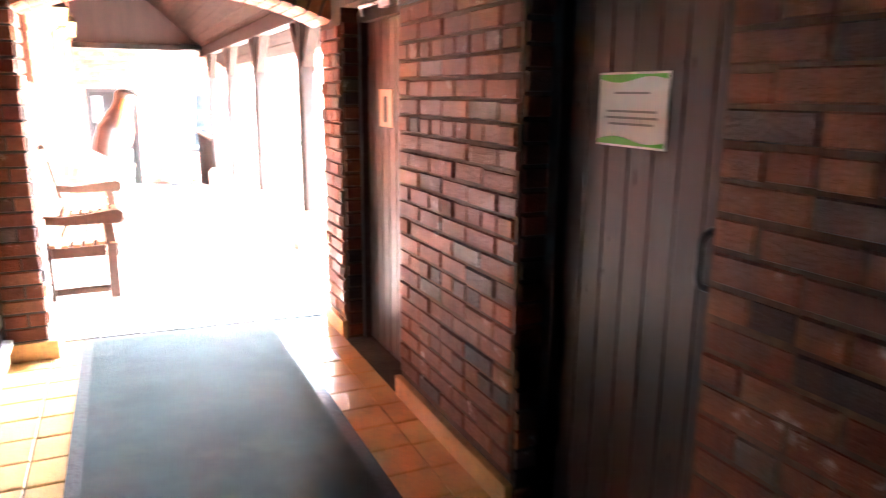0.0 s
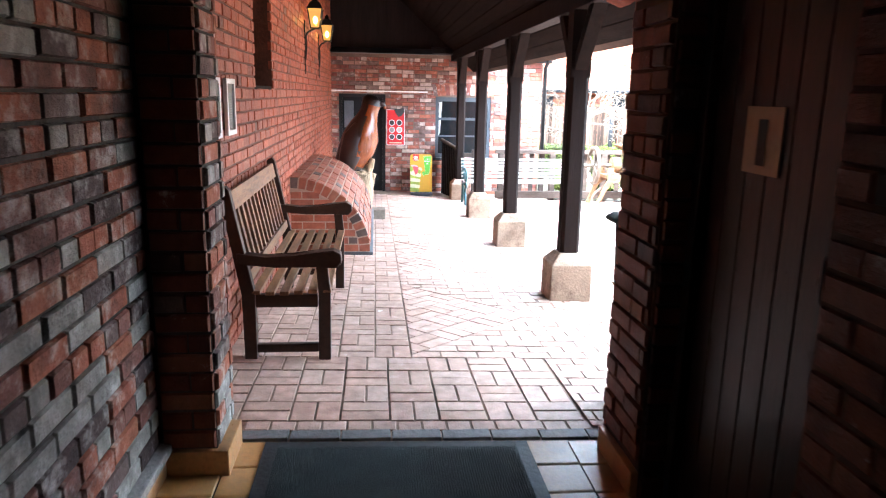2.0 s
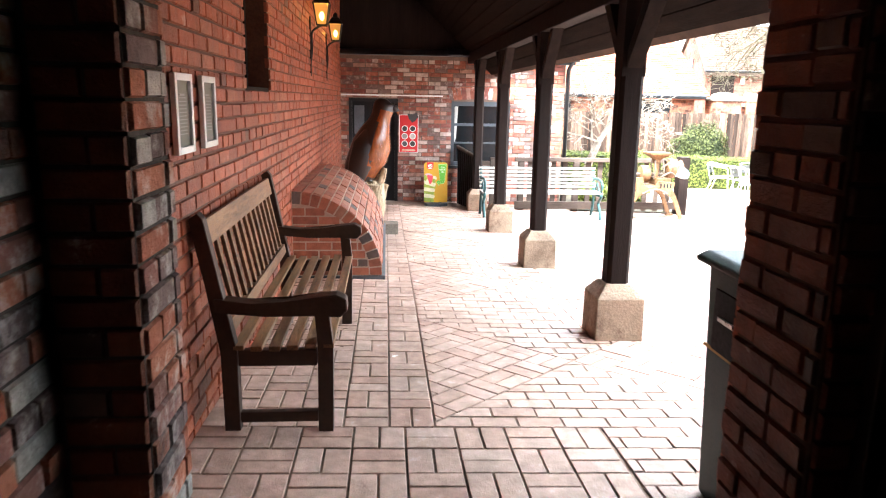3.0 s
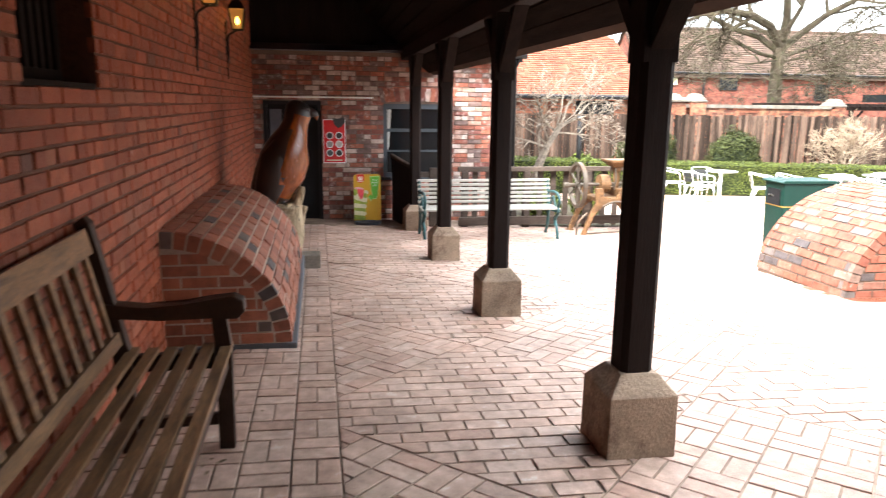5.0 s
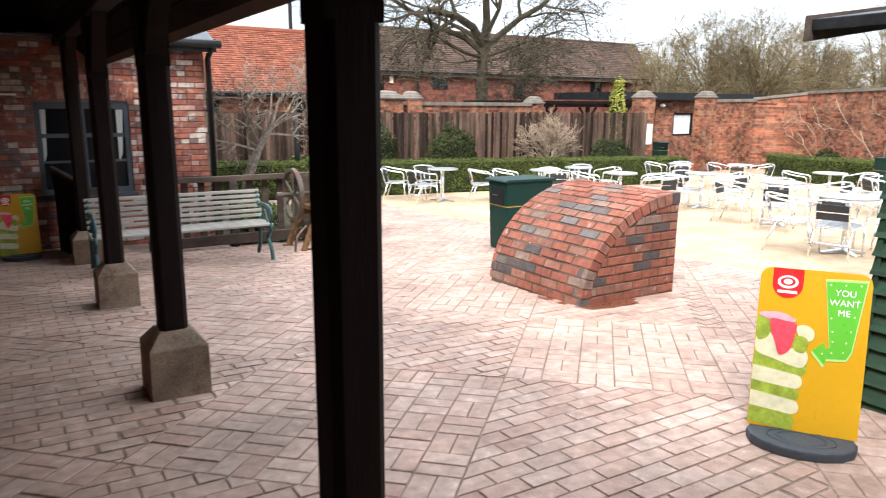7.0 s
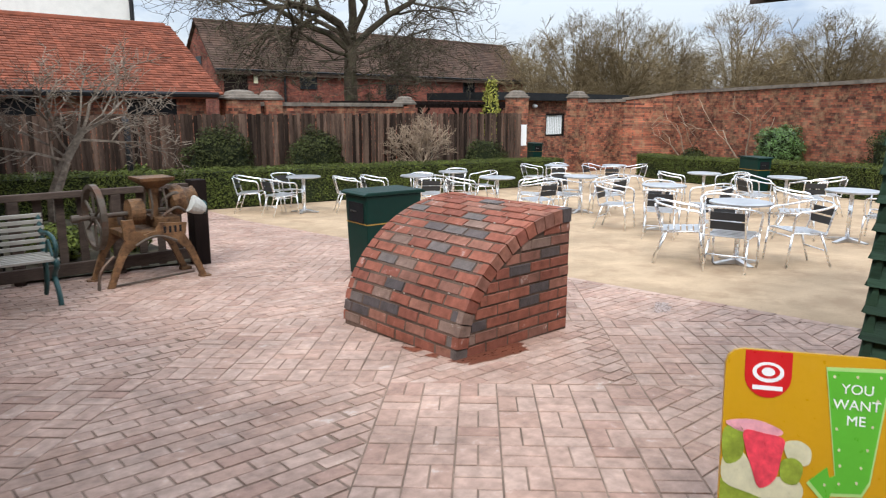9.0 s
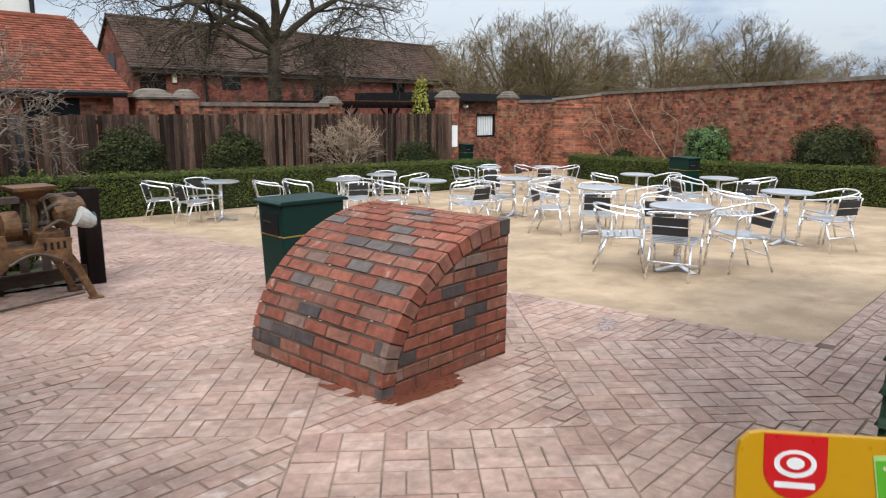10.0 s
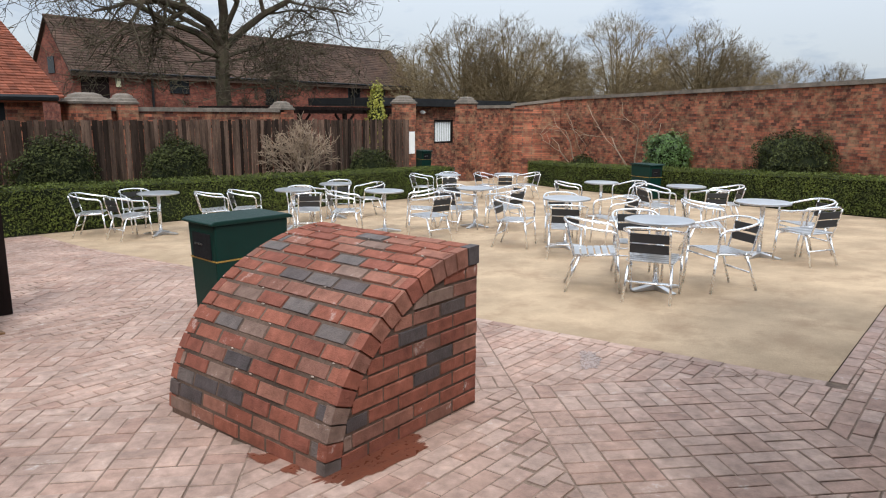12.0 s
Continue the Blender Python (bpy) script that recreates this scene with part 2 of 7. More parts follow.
M_MATEDGE = plain("rubber_edge", (0.02, 0.021, 0.022), 0.6, var=0.2)
M_GRAVEL = plain("yellow_bound_gravel", (0.43, 0.315, 0.205), 0.95, var=0.24, scale=1.3, fine=90, bump=0.6, dirt=(0.33, 0.228, 0.145))
M_EARTH = plain("dark_garden_earth", (0.06, 0.05, 0.033), 0.98, var=0.4, scale=0.8, fine=30, dirt=(0.09, 0.1, 0.04))
M_LEAF = plain("clipped_box_leaf", (0.07, 0.084, 0.013), 0.7, var=0.4, scale=3, piece=0.55, bump=0.1)
M_LEAFDARK = plain("dark_evergreen_leaf", (0.038, 0.043, 0.013), 0.6, var=0.4, scale=3, piece=0.75, bump=0.1, gloss=0.12)
M_LEAFLIGHT = plain("yellow_green_leaf", (0.26, 0.25, 0.04), 0.5, var=0.3, piece=0.4, bump=0.1)
M_LAUREL = plain("laurel_leaf", (0.075, 0.13, 0.03), 0.4, var=0.4, piece=0.5, bump=0.1)
# near-black, the shade between leaves put into colour
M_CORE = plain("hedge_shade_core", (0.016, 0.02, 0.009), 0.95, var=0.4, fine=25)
M_BARK = plain("grey_brown_bark", (0.075, 0.058, 0.04), 0.95, var=0.4, fine=30, bump=0.8, dirt=(0.07, 0.075, 0.035))
M_TWIG = plain("pale_twig", (0.25, 0.185, 0.13), 0.9, var=0.35, fine=20)
M_LICHEN = plain("lichened_pale_bark", (0.2, 0.165, 0.13), 0.9, var=0.5, fine=20, dirt=(0.07, 0.05, 0.037))
M_WOODS = plain("winter_woodland_twigs", (0.185, 0.138, 0.076), 0.95, var=0.35, scale=0.25, fine=10)
M_BOARD = plain("weathered_fence_board", (0.078, 0.05, 0.036), 0.9, var=0.6, scale=1.5, stretch=(5, 5, 0.5), fine=16, piece=0.8, dirt=(0.035, 0.022, 0.017))
M_RAIL = plain("grey_brown_old_timber", (0.06, 0.043, 0.034), 0.85, var=0.35, stretch=(1, 4, 4), fine=16, piece=0.2)
M_ALU = plain("polished_aluminium", (0.9, 0.9, 0.91), 0.26, 1.0, var=0.08, bump=0.02)
M_ALUDULL = plain("dull_aluminium", (0.6, 0.6, 0.61), 0.38, 1.0, var=0.15, bump=0.05)
M_SLATBACK = plain("black_back_slat", (0.02, 0.02, 0.021), 0.4, 0.0, var=0.2, bump=0.03)
M_GREEN = plain("dark_green_plastic", (0.002, 0.022, 0.016), 0.5, var=0.15, fine=120, bump=0.15)
M_GOLD = plain("gold_stripe", (0.3, 0.18, 0.04), 0.5, var=0.1)
# near-black: unlit depth of openings put into colour; black painted parts too
M_BLACK = plain("black_paint_and_void_shade", (0.006, 0.006, 0.007), 0.7, var=0.2)
M_IRON = plain("black_cast_iron", (0.018, 0.018, 0.019), 0.5, 0.3, var=0.3)
M_RUST = plain("rusty_ochre_cast_iron", (0.15, 0.08, 0.037), 0.55, 0.2, var=0.5, scale=5, fine=30, bump=0.7, dirt=(0.032, 0.015, 0.01))
M_RUSTGREY = plain("worn_grey_iron", (0.1, 0.08, 0.062), 0.55, 0.5, var=0.35, dirt=(0.12, 0.055, 0.03))
M_TEALIRON = plain("dark_teal_painted_iron", (0.008, 0.045, 0.045), 0.45, var=0.3)
M_WHITESLAT = plain("worn_white_painted_slat", (0.31, 0.285, 0.245), 0.6, var=0.2, stretch=(0.6, 6, 6), fine=16, dirt=(0.24, 0.21, 0.17), piece=0.15)
M_BIRD = plain("varnished_carved_wood", (0.19, 0.05, 0.013), 0.2, var=0.35, scale=3, stretch=(3, 3, 0.7), fine=14, bump=0.08, dirt=(0.14, 0.035, 0.012))
M_BIRDDARK = plain("dark_varnish_and_shaded_side", (0.015, 0.007, 0.005), 0.4, var=0.35, stretch=(3, 3, 0.7), fine=20)
M_STUMP = plain("pale_split_stump", (0.34, 0.26, 0.17), 0.85, var=0.5, stretch=(8, 8, 1), fine=12, bump=0.9, dirt=(0.12, 0.085, 0.05))
M_YELLOW = plain("yellow_printed_panel", (0.55, 0.29, 0.004), 0.35, var=0.04, bump=0.02)
M_PRINTRED = plain("red_print", (0.55, 0.012, 0.014), 0.35, var=0.05, bump=0.02)
M_PRINTGREEN = plain("green_print", (0.12, 0.42, 0.03), 0.35, var=0.06, bump=0.02)
M_LIME = plain("lime_green_print", (0.27, 0.33, 0.035), 0.35, var=0.3, scale=16, bump=0.02)
M_PINK = plain("pink_red_print", (0.75, 0.06, 0.09), 0.35, var=0.3, scale=14, bump=0.02)
M_LIMEPALE = plain("pale_green_print", (0.4, 0.6, 0.2), 0.35, var=0.06, bump=0.02)
M_PINKPALE = plain("pale_pink_print", (0.78, 0.36, 0.4), 0.35, var=0.15, scale=14, bump=0.02)
M_CREAM = plain("cream_print", (0.6, 0.55, 0.36), 0.35, var=0.12, scale=14, bump=0.02)
M_WHITE = plain("white_print", (0.82, 0.82, 0.8), 0.4, var=0.05, bump=0.02)
M_PAPER = plain("white_paper_notice", (0.72, 0.71, 0.67), 0.7, var=0.06, bump=0.03)
M_BUFFPAPER = plain("buff_paper_sign", (0.55, 0.4, 0.27), 0.7, var=0.12, bump=0.03)
M_GREYPAPER = plain("grey_printed_sheet", (0.15, 0.145, 0.12), 0.5, var=0.12, bump=0.03)
M_INK = plain("dark_print", (0.05, 0.045, 0.045), 0.6, var=0.1)
M_GREYINK = plain("grey_print", (0.28, 0.27, 0.26), 0.6, var=0.1)
M_RUBBERBASE = plain("dark_grey_plastic_base", (0.045, 0.05, 0.06), 0.5, var=0.2, bump=0.1)
M_SHED = plain("dark_green_stained_boards", (0.022, 0.046, 0.026), 0.6, var=0.3, stretch=(0.6, 0.6, 6), fine=16, piece=0.2)
M_WINFRAME = plain("grey_blue_window_paint", (0.055, 0.062, 0.07), 0.5, var=0.15)
M_DARKGLASS = plain("dark_window_glass", (0.008, 0.009, 0.01), 0.08, var=0.2, bump=0.0, gloss=0.22)
M_CURTAIN = plain("pale_curtain", (0.45, 0.44, 0.4), 0.9, var=0.2, stretch=(14, 14, 1))
M_REDTILE = plain("orange_clay_roof_tile", (0.19, 0.062, 0.036), 0.85, var=0.25, fine=18, piece=0.28, dirt=(0.135, 0.052, 0.034))
M_BROWNTILE = plain("brown_mossy_roof_tile", (0.082, 0.054, 0.041), 0.9, var=0.35, scale=0.5, fine=8, piece=0.2, dirt=(0.12, 0.07, 0.05))
M_SLATE = plain("grey_slate", (0.1, 0.105, 0.115), 0.6, var=0.25, piece=0.25)
M_RENDER = plain("white_rendered_wall", (0.78, 0.76, 0.7), 0.9, var=0.08)
# kept near-black so that little light bounces round the passage
M_LOWBOUNCE = plain("low_bounce_plaster", (0.035, 0.03, 0.026), 0.9, var=0.15)
M_CHROME = plain("brushed_metal", (0.5, 0.5, 0.5), 0.3, 1.0, var=0.1)
M_LANTERN = glow("warm_lamp_glass", (1.0, 0.5, 0.12), 0.012)
M_LANTERN.node_tree.nodes["Principled BSDF"].inputs["Transmission Weight"].default_value = 1.0
M_BULB = glow("lamp_bulb", (1.0, 0.62, 0.16), 1.6)
M_WHITEFRAME = plain("white_painted_frame", (0.72, 0.72, 0.72), 0.4, var=0.06)
M_WETPATCH = plain("rusty_damp_stain", (0.15, 0.05, 0.028), 0.32, var=0.35, fine=30)
M_PUDDLE = plain("wet_paving_film", (0.25, 0.165, 0.13), 0.28, var=0.3, scale=4, bump=0.03)


# ---- mesh helpers ----
def box(bm, x0, y0, z0, x1, y1, z1, m=None):
    vs = [bm.verts.new((x, y, z)) for z in (z0, z1) for y in (y0, y1) for x in (x0, x1)]
    for f in ((0, 2, 3, 1), (4, 5, 7, 6), (0, 1, 5, 4), (2, 6, 7, 3), (0, 4, 6, 2), (1, 3, 7, 5)):
        bm.faces.new([vs[i] for i in f])
    if m is not None:
        bmesh.ops.transform(bm, matrix=m, verts=vs)
    return vs


def prism(bm, pts, a0, a1, axis="y"):
    """A polygon drawn in the plane across an axis, thickened from a0 to a1."""
    def at(p, a):
        return {"y": (p[0], a, p[1]), "x": (a, p[0], p[1]), "z": (p[0], p[1], a)}[axis]
    lo, hi = [bm.verts.new(at(p, a0)) for p in pts], [bm.verts.new(at(p, a1)) for p in pts]
    bm.faces.new(lo)
    bm.faces.new(hi[::-1])
    for i in range(len(pts)):
        j = (i + 1) % len(pts)
        bm.faces.new((lo[i], hi[i], hi[j], lo[j]))
    return lo + hi


def tube(bm, pts, r, seg=8, closed=False, r_end=None):
    pts = [Vector(p) for p in pts]
    rings, n = [], len(pts)
    side = None
    for i, p in enumerate(pts):
        if closed:
            d = pts[(i + 1) % n] - pts[i - 1]
        else:
            d = pts[min(i + 1, n - 1)] - pts[max(i - 1, 0)]
        d.normalize()
        if side is None:
            side = d.orthogonal().normalized()
        side = (side - d * side.dot(d)).normalized()
        up = d.cross(side)
        rr = r if r_end is None else r + (r_end - r) * i / (n - 1)
        rings.append([bm.verts.new(p + rr * (side * math.cos(2 * math.pi * k / seg) + up * math.sin(2 * math.pi * k / seg))) for k in range(seg)])
    for i in range(n if closed else n - 1):
        a, b = rings[i], rings[(i + 1) % n]
        for k in range(seg):
            bm.faces.new((a[k], a[(k + 1) % seg], b[(k + 1) % seg], b[k]))
    if not closed:
        bm.faces.new(rings[0][::-1])
        bm.faces.new(rings[-1])


def lathe(bm, profile, seg=20, m=None):
    made, rings = [], []
    for r, z in profile:
        ring = [bm.verts.new((r * math.cos(2 * math.pi * k / seg), r * math.sin(2 * math.pi * k / seg), z)) for k in range(seg)]
        rings.append(ring)
        made += ring
    for a, b in zip(rings, rings[1:]):
        for k in range(seg):
            bm.faces.new((a[k], a[(k + 1) % seg], b[(k + 1) % seg], b[k]))
    bm.faces.new(rings[0][::-1])
    bm.faces.new(rings[-1])
    if m is not None:
        bmesh.ops.transform(bm, matrix=m, verts=made)


def curve_pts(pts, steps=6):
    """Points of a smooth line through the given ones."""
    pts = [Vector(p) for p in pts]
    out = []
    for i in range(len(pts) - 1):
        p0, p1, p2, p3 = pts[max(i - 1, 0)], pts[i], pts[i + 1], pts[min(i + 2, len(pts) - 1)]
        for s in range(steps):
            t = s / steps
            out.append(0.5 * ((2 * p1) + (p2 - p0) * t + (2 * p0 - 5 * p1 + 4 * p2 - p3) * t * t + (3 * p1 - p0 - 3 * p2 + p3) * t ** 3))
    return out + [pts[-1]]


def mesh_of(name, bm, material, bevel=0.0, smooth=False):
    if bevel:
        bmesh.ops.bevel(bm, geom=bm.edges[:], offset=bevel, segments=2, affect="EDGES", profile=0.6)
    bmesh.ops.recalc_face_normals(bm, faces=bm.faces[:])
    me = bpy.data.meshes.new(name)
    bm.to_mesh(me)
    bm.free()
    me.materials.append(material)
    if smooth:
        me.shade_smooth()
    return me


def part(name, bm, material, parent=None, label="", bevel=0.0, smooth=False):
    ob = new(name, mesh_of(name, bm, material, bevel, smooth))
    if parent:
        ob.parent = parent
    return tagged(ob, label) if label else ob


def boxed(name, c, material, parent=None, label="", bevel=0.0, m=None):
    bm = bmesh.new()
    box(bm, *c, m)
    return part(name, bm, material, parent, label, bevel)


def thing(name, m, label, category, group="", kind=""):
    ob = new(name)
    ob.empty_display_size = 0.1
    ob.matrix_basis = m
    return tagged(ob, label, category, group, kind)


def pieces_mesh(name, verts, faces, material, parent, label=""):
    me = bpy.data.meshes.new(name)
    me.from_pydata(verts, [], faces)
    me.update()
    me.materials.append(material)
    ob = new(name, me)
    ob.parent = parent
    return tagged(ob, label, kind="stuff")


def unit_piece(name, material, chamfer=0.07):
    """A unit block from 0 to 1 whose front (towards -y) edge is worn."""
    bm = bmesh.new()
    c = chamfer
    back = [bm.verts.new(p) for p in ((0, 1, 0), (1, 1, 0), (1, 1, 1), (0, 1, 1))]
    mid = [bm.verts.new(p) for p in ((0, 0.35, 0), (1, 0.35, 0), (1, 0.35, 1), (0, 0.35, 1))]
    front = [bm.verts.new(p) for p in ((c * 0.4, 0, c), (1 - c * 0.4, 0, c), (1 - c * 0.4, 0, 1 - c), (c * 0.4, 0, 1 - c))]
    for a, b in ((back, mid), (mid, front)):
        for k in range(4):
            bm.faces.new((a[k], a[(k + 1) % 4], b[(k + 1) % 4], b[k]))
    bm.faces.new(front)
    return mesh_of(name, bm, material)


def piece_geo(m, chamfer=0.07):
    c = chamfer
    p = [(0, 1, 0), (1, 1, 0), (1, 1, 1), (0, 1, 1), (0, .35, 0), (1, .35, 0), (1, .35, 1), (0, .35, 1), (c * .4, 0, c), (1 - c * .4, 0, c), (1 - c * .4, 0, 1 - c), (c * .4, 0, 1 - c)]
    f = [(a + k, a + (k + 1) % 4, a + 4 + (k + 1) % 4, a + 4 + k) for a in (0, 4) for k in range(4)] + [(8, 9, 10, 11)]
    return [tuple(m @ Vector(q)) for q in p], f


def brick_face(parent, name, at, along, out, length, height, material, holes=(), near=None, rng_seed=1, course=0.075, full=0.225, heads=4, proud=0.008, rough_lay=0.004, top=None):
    """Lays bricks over a wall's face. at: lower corner; along, out: unit directions; holes: (u0, u1, v0, v1) left free;
    near: (u0, u1, v0, v1) whose bricks are parts of their own. top: height of the face at u."""
    rng = random.Random(rng_seed)
    along, out, at = Vector(along), Vector(out), Vector(at)
    basis = Matrix((along, -out, (0, 0, 1))).transposed().to_4x4()
    shared = unit_piece("brick", material)
    verts, faces, singles = [], [], 0
    rows = int(height / course)
    joint = 0.0095
    for r in range(rows):
        v0 = r * course
        step = full / 2 if heads and r % heads == heads - 1 else full
        u = -step * (0.5 if r % 2 else 0.0) - (full * 0.25 if heads and r % heads == heads - 1 else 0)
        while u < length:
            a, b = max(u, 0) + joint / 2, min(u + step, length) - joint / 2
            u += step
            if b - a < 0.025 or (top and v0 + course > top((a + b) / 2)):
                continue
            spans = [(a, b)]
            for h0, h1, k0, k1 in holes:
                if v0 + course * 0.7 > k0 and v0 + course * 0.3 < k1:
                    spans = [s for p, q in spans for s in ((p, min(q, h0)), (max(p, h1), q)) if s[1] - s[0] > 0.025]
            for p, q in spans:
                dv, du = rng.uniform(-rough_lay, rough_lay) * 0.6, rng.uniform(-rough_lay, rough_lay) * 0.5
                lift = proud + rng.uniform(-rough_lay, rough_lay)
                m = Matrix.Translation(at + along * (p + du) + Vector((0, 0, v0 + joint / 2 + dv)) + out * lift) @ basis @ Matrix.Diagonal((q - p, 0.03, course - joint, 1))
                if singles < 300 and (near is None or p < near[1] and q > near[0] and near[2] <= v0 < near[3]):
                    ob = new("brick", shared)
                    ob.parent = parent
                    ob.matrix_basis = m
                    singles += 1
                else:
                    vv, ff = piece_geo(m)
                    o = len(verts)
                    verts += vv
                    faces += [tuple(i + o for i in f) for f in ff]
    if verts:
        pieces_mesh(name, verts, faces, material, parent)


def words(text, size, m, material, parent, name="lettering", label=""):
    c = bpy.data.curves.new(name, "FONT")
    c.body, c.size, c.extrude, c.align_x, c.align_y = text, size, 0.001, "CENTER", "CENTER"
    tmp = new("temporary", c)
    me = bpy.data.meshes.new_from_object(tmp.evaluated_get(bpy.context.evaluated_depsgraph_get()))
    bpy.data.objects.remove(tmp)
    me.materials.append(material)
    ob = new(name, me)
    ob.parent = parent
    ob.matrix_basis = m
    return tagged(ob, label) if label else ob


# ---- ground, yard and passage floor ----
def sheet(name, xs, ys, lift, material, label, category):
    bm = bmesh.new()
    grid = [[bm.verts.new((x, y, level(x, y) + lift)) for x in xs] for y in ys]
    for a, b in zip(grid, grid[1:]):
        for i in range(len(xs) - 1):
            bm.faces.new((a[i], a[i + 1], b[i + 1], b[i]))
    ob = part(name, bm, material)
    return tagged(ob, label, category, kind="structure")


sheet("ground", (-400, 0, 20, 500), (-400, 3, 17, 700), -0.07, M_EARTH, "dark garden earth reaching to the horizon", "ground")
yard = sheet("pavement", (-0.1, 4, 8.62, 20, 30), (2.9, 6.6, 6.61), -0.005, M_JOINT, "pinkish clay paving bricks in square panels", "paving")
bed = sheet("pavement_back", (-0.1, 4, 8.62), (6.605, 10, 17, 19.0), -0.005, M_JOINT, "pinkish clay paving bricks before the house", "paving")
sheet("gravel_yard", (8.625, 20, 27.5), (6.625, 10, 17, 22.0), -0.006, M_GRAVEL, "sandy yellow bound gravel terrace", "gravel")
passage = sheet("floor", (-0.1, 2.4), (-4.6, 2.98), -0.012, M_DARKMORTAR, "buff quarry tile passage floor", "floor")


sheet("planting_bed", (4.1, 6.12), (13.17, 18.79), 0.02, M_EARTH, "dark planting bed behind the timber railing", "soil")


def slab(name, c, material, label, category="wall"):
    bm = bmesh.new()
    box(bm, *c)
    return tagged(part(name, bm, material), label, category, kind="structure")


# ---- the arcade's long wall, with a barred window ----
west = slab("wall_west", (-0.35, 2.97, -1.0, -0.004, 13.96, 1.41), M_SEALEDJOINT, "long red brick wall along the covered walk")
for i, c in enumerate(((-0.35, 2.97, 1.41, -0.004, 5.33, 2.5), (-0.35, 6.17, 1.41, -0.004, 13.96, 2.5), (-0.35, 2.97, 2.5, -0.004, 13.96, 4.3))):
    boxed("wall_segment", c, M_SEALEDJOINT, west)
# black sheet standing in for the unlit space behind the bars
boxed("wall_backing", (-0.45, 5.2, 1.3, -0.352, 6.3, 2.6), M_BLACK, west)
brick_face(west, "brick_course", (0, 2.98, -0.6), (0, 1, 0), (1, 0, 0), 10.96, 3.9, M_SEALED, holes=((2.35, 3.19, 2.01, 3.1),), near=(0.2, 4.4, 1.15, 2.15), rng_seed=3, proud=0.006)
grille = tagged(new("window_1"), "dark timber barred window set deep in the brick wall", "window", kind="structure")
for name, c in (("window_sill", (-0.16, 5.34, 1.41, -0.005, 6.16, 1.445)), ("window_frame", (-0.2, 5.34, 1.445, -0.14, 6.16, 1.5)), ("window_frame", (-0.2, 5.34, 2.44, -0.14, 6.16, 2.5)),
                ("window_frame", (-0.2, 5.34, 1.5, -0.14, 5.4, 2.44)), ("window_frame", (-0.2, 6.1, 1.5, -0.14, 6.16, 2.44))):
    boxed(name, c, M_TIMBER, grille, bevel=0.004)
for k in range(8):
    y = 5.44 + k * 0.085
    boxed("bar", (-0.185, y, 1.5, -0.15, y + 0.042, 2.44), M_TIMBER, grille)

# ---- passage ----
left = slab("wall_passage_left", (-0.35, -4.6, -0.5, 0.032, 2.968, 2.4), M_DARKMORTAR, "sooty old brick wall with lime bloom in the passage")
brick_face(left, "brick_course", (0.038, -4.5, 0.12), (0, 1, 0), (1, 0, 0), 7.18, 2.2, M_PASSAGE, near=(4.9, 7.2, 0.2, 1.6), rng_seed=5, rough_lay=0.0045, proud=0.007)
boxed("ledge", (0.034, -4.5, 0.09, 0.085, 2.688, 0.125), M_GREYMORTAR, left, "rough mortar ledge above the skirting", bevel=0.008)
tagged(boxed("baseboard", (0.034, -4.5, -0.1, 0.06, 2.688, 0.088), M_SKIRT, bevel=0.005), "buff glazed tile skirting along the wall", "skirting", kind="structure")
pier_l = slab("wall_pier_left", (0.034, 2.69, -0.2, 0.246, 2.966, 2.4), M_DARKMORTAR, "brick pier at the mouth of the passage")
# darkened brick copy on the face turned away from the daylight
brick_face(pier_l, "brick_course", (0.05, 2.684, 0.1), (1, 0, 0), (0, -1, 0), 0.2, 1.75, M_SHADEDRED, rng_seed=7, heads=2)
brick_face(pier_l, "brick_course", (0.25, 2.69, 0.1), (0, 1, 0), (1, 0, 0), 0.275, 1.75, M_PASSAGE, rng_seed=8, heads=2)
brick_face(pier_l, "brick_course", (0.248, 2.972, -0.05), (-1, 0, 0), (0, 1, 0), 0.25, 1.95, M_RED, rng_seed=9, heads=2)
tagged(boxed("baseboard", (0.062, 2.665, -0.1, 0.29, 2.93, 0.095), M_SKIRT, bevel=0.005), "buff tile skirting round the brick pier", "skirting", kind="structure")
right = slab("wall_passage_right", (1.806, 0.575, -0.3, 2.25, 1.615, 2.4), M_BROWNMORTAR, "red brick passage wall between two doors")
for c in ((1.806, -4.6, -0.3, 2.25, -0.225, 2.4), (1.806, 2.5, -0.3, 2.25, 2.89, 2.4), (1.806, -0.225, 1.82, 2.25, 0.575, 2.4), (1.806, 1.615, 1.82, 2.25, 2.5, 2.4), (2.1, -0.225, -0.3, 2.25, 0.575, 1.82), (2.1, 1.615, -0.3, 2.25, 2.5, 1.82)):
    boxed("wall_segment", c, M_BROWNMORTAR, right)
brick_face(right, "brick_course", (1.8, 1.61, 0.08), (0, -1, 0), (-1, 0, 0), 1.03, 2.2, M_SHADEDRED, near=(0, 1.03, 0.3, 1.9), rng_seed=11, rough_lay=0.005, proud=0.002)
brick_face(right, "brick_course", (1.8, -0.23, 0.08), (0, -1, 0), (-1, 0, 0), 4.3, 2.2, M_SHADEDRED, near=(0, 1.2, 0.3, 1.9), rng_seed=12, rough_lay=0.005, proud=0.002)
brick_face(right, "brick_course", (1.8, 2.885, 0.08), (0, -1, 0), (-1, 0, 0), 0.38, 1.72, M_SHADEDRED, rng_seed=13, rough_lay=0.006)
brick_face(right, "brick_course", (1.81, 0.57, -0.05), (1, 0, 0), (0, -1, 0), 0.14, 1.85, M_SHADEDRED, rng_seed=14, heads=2)
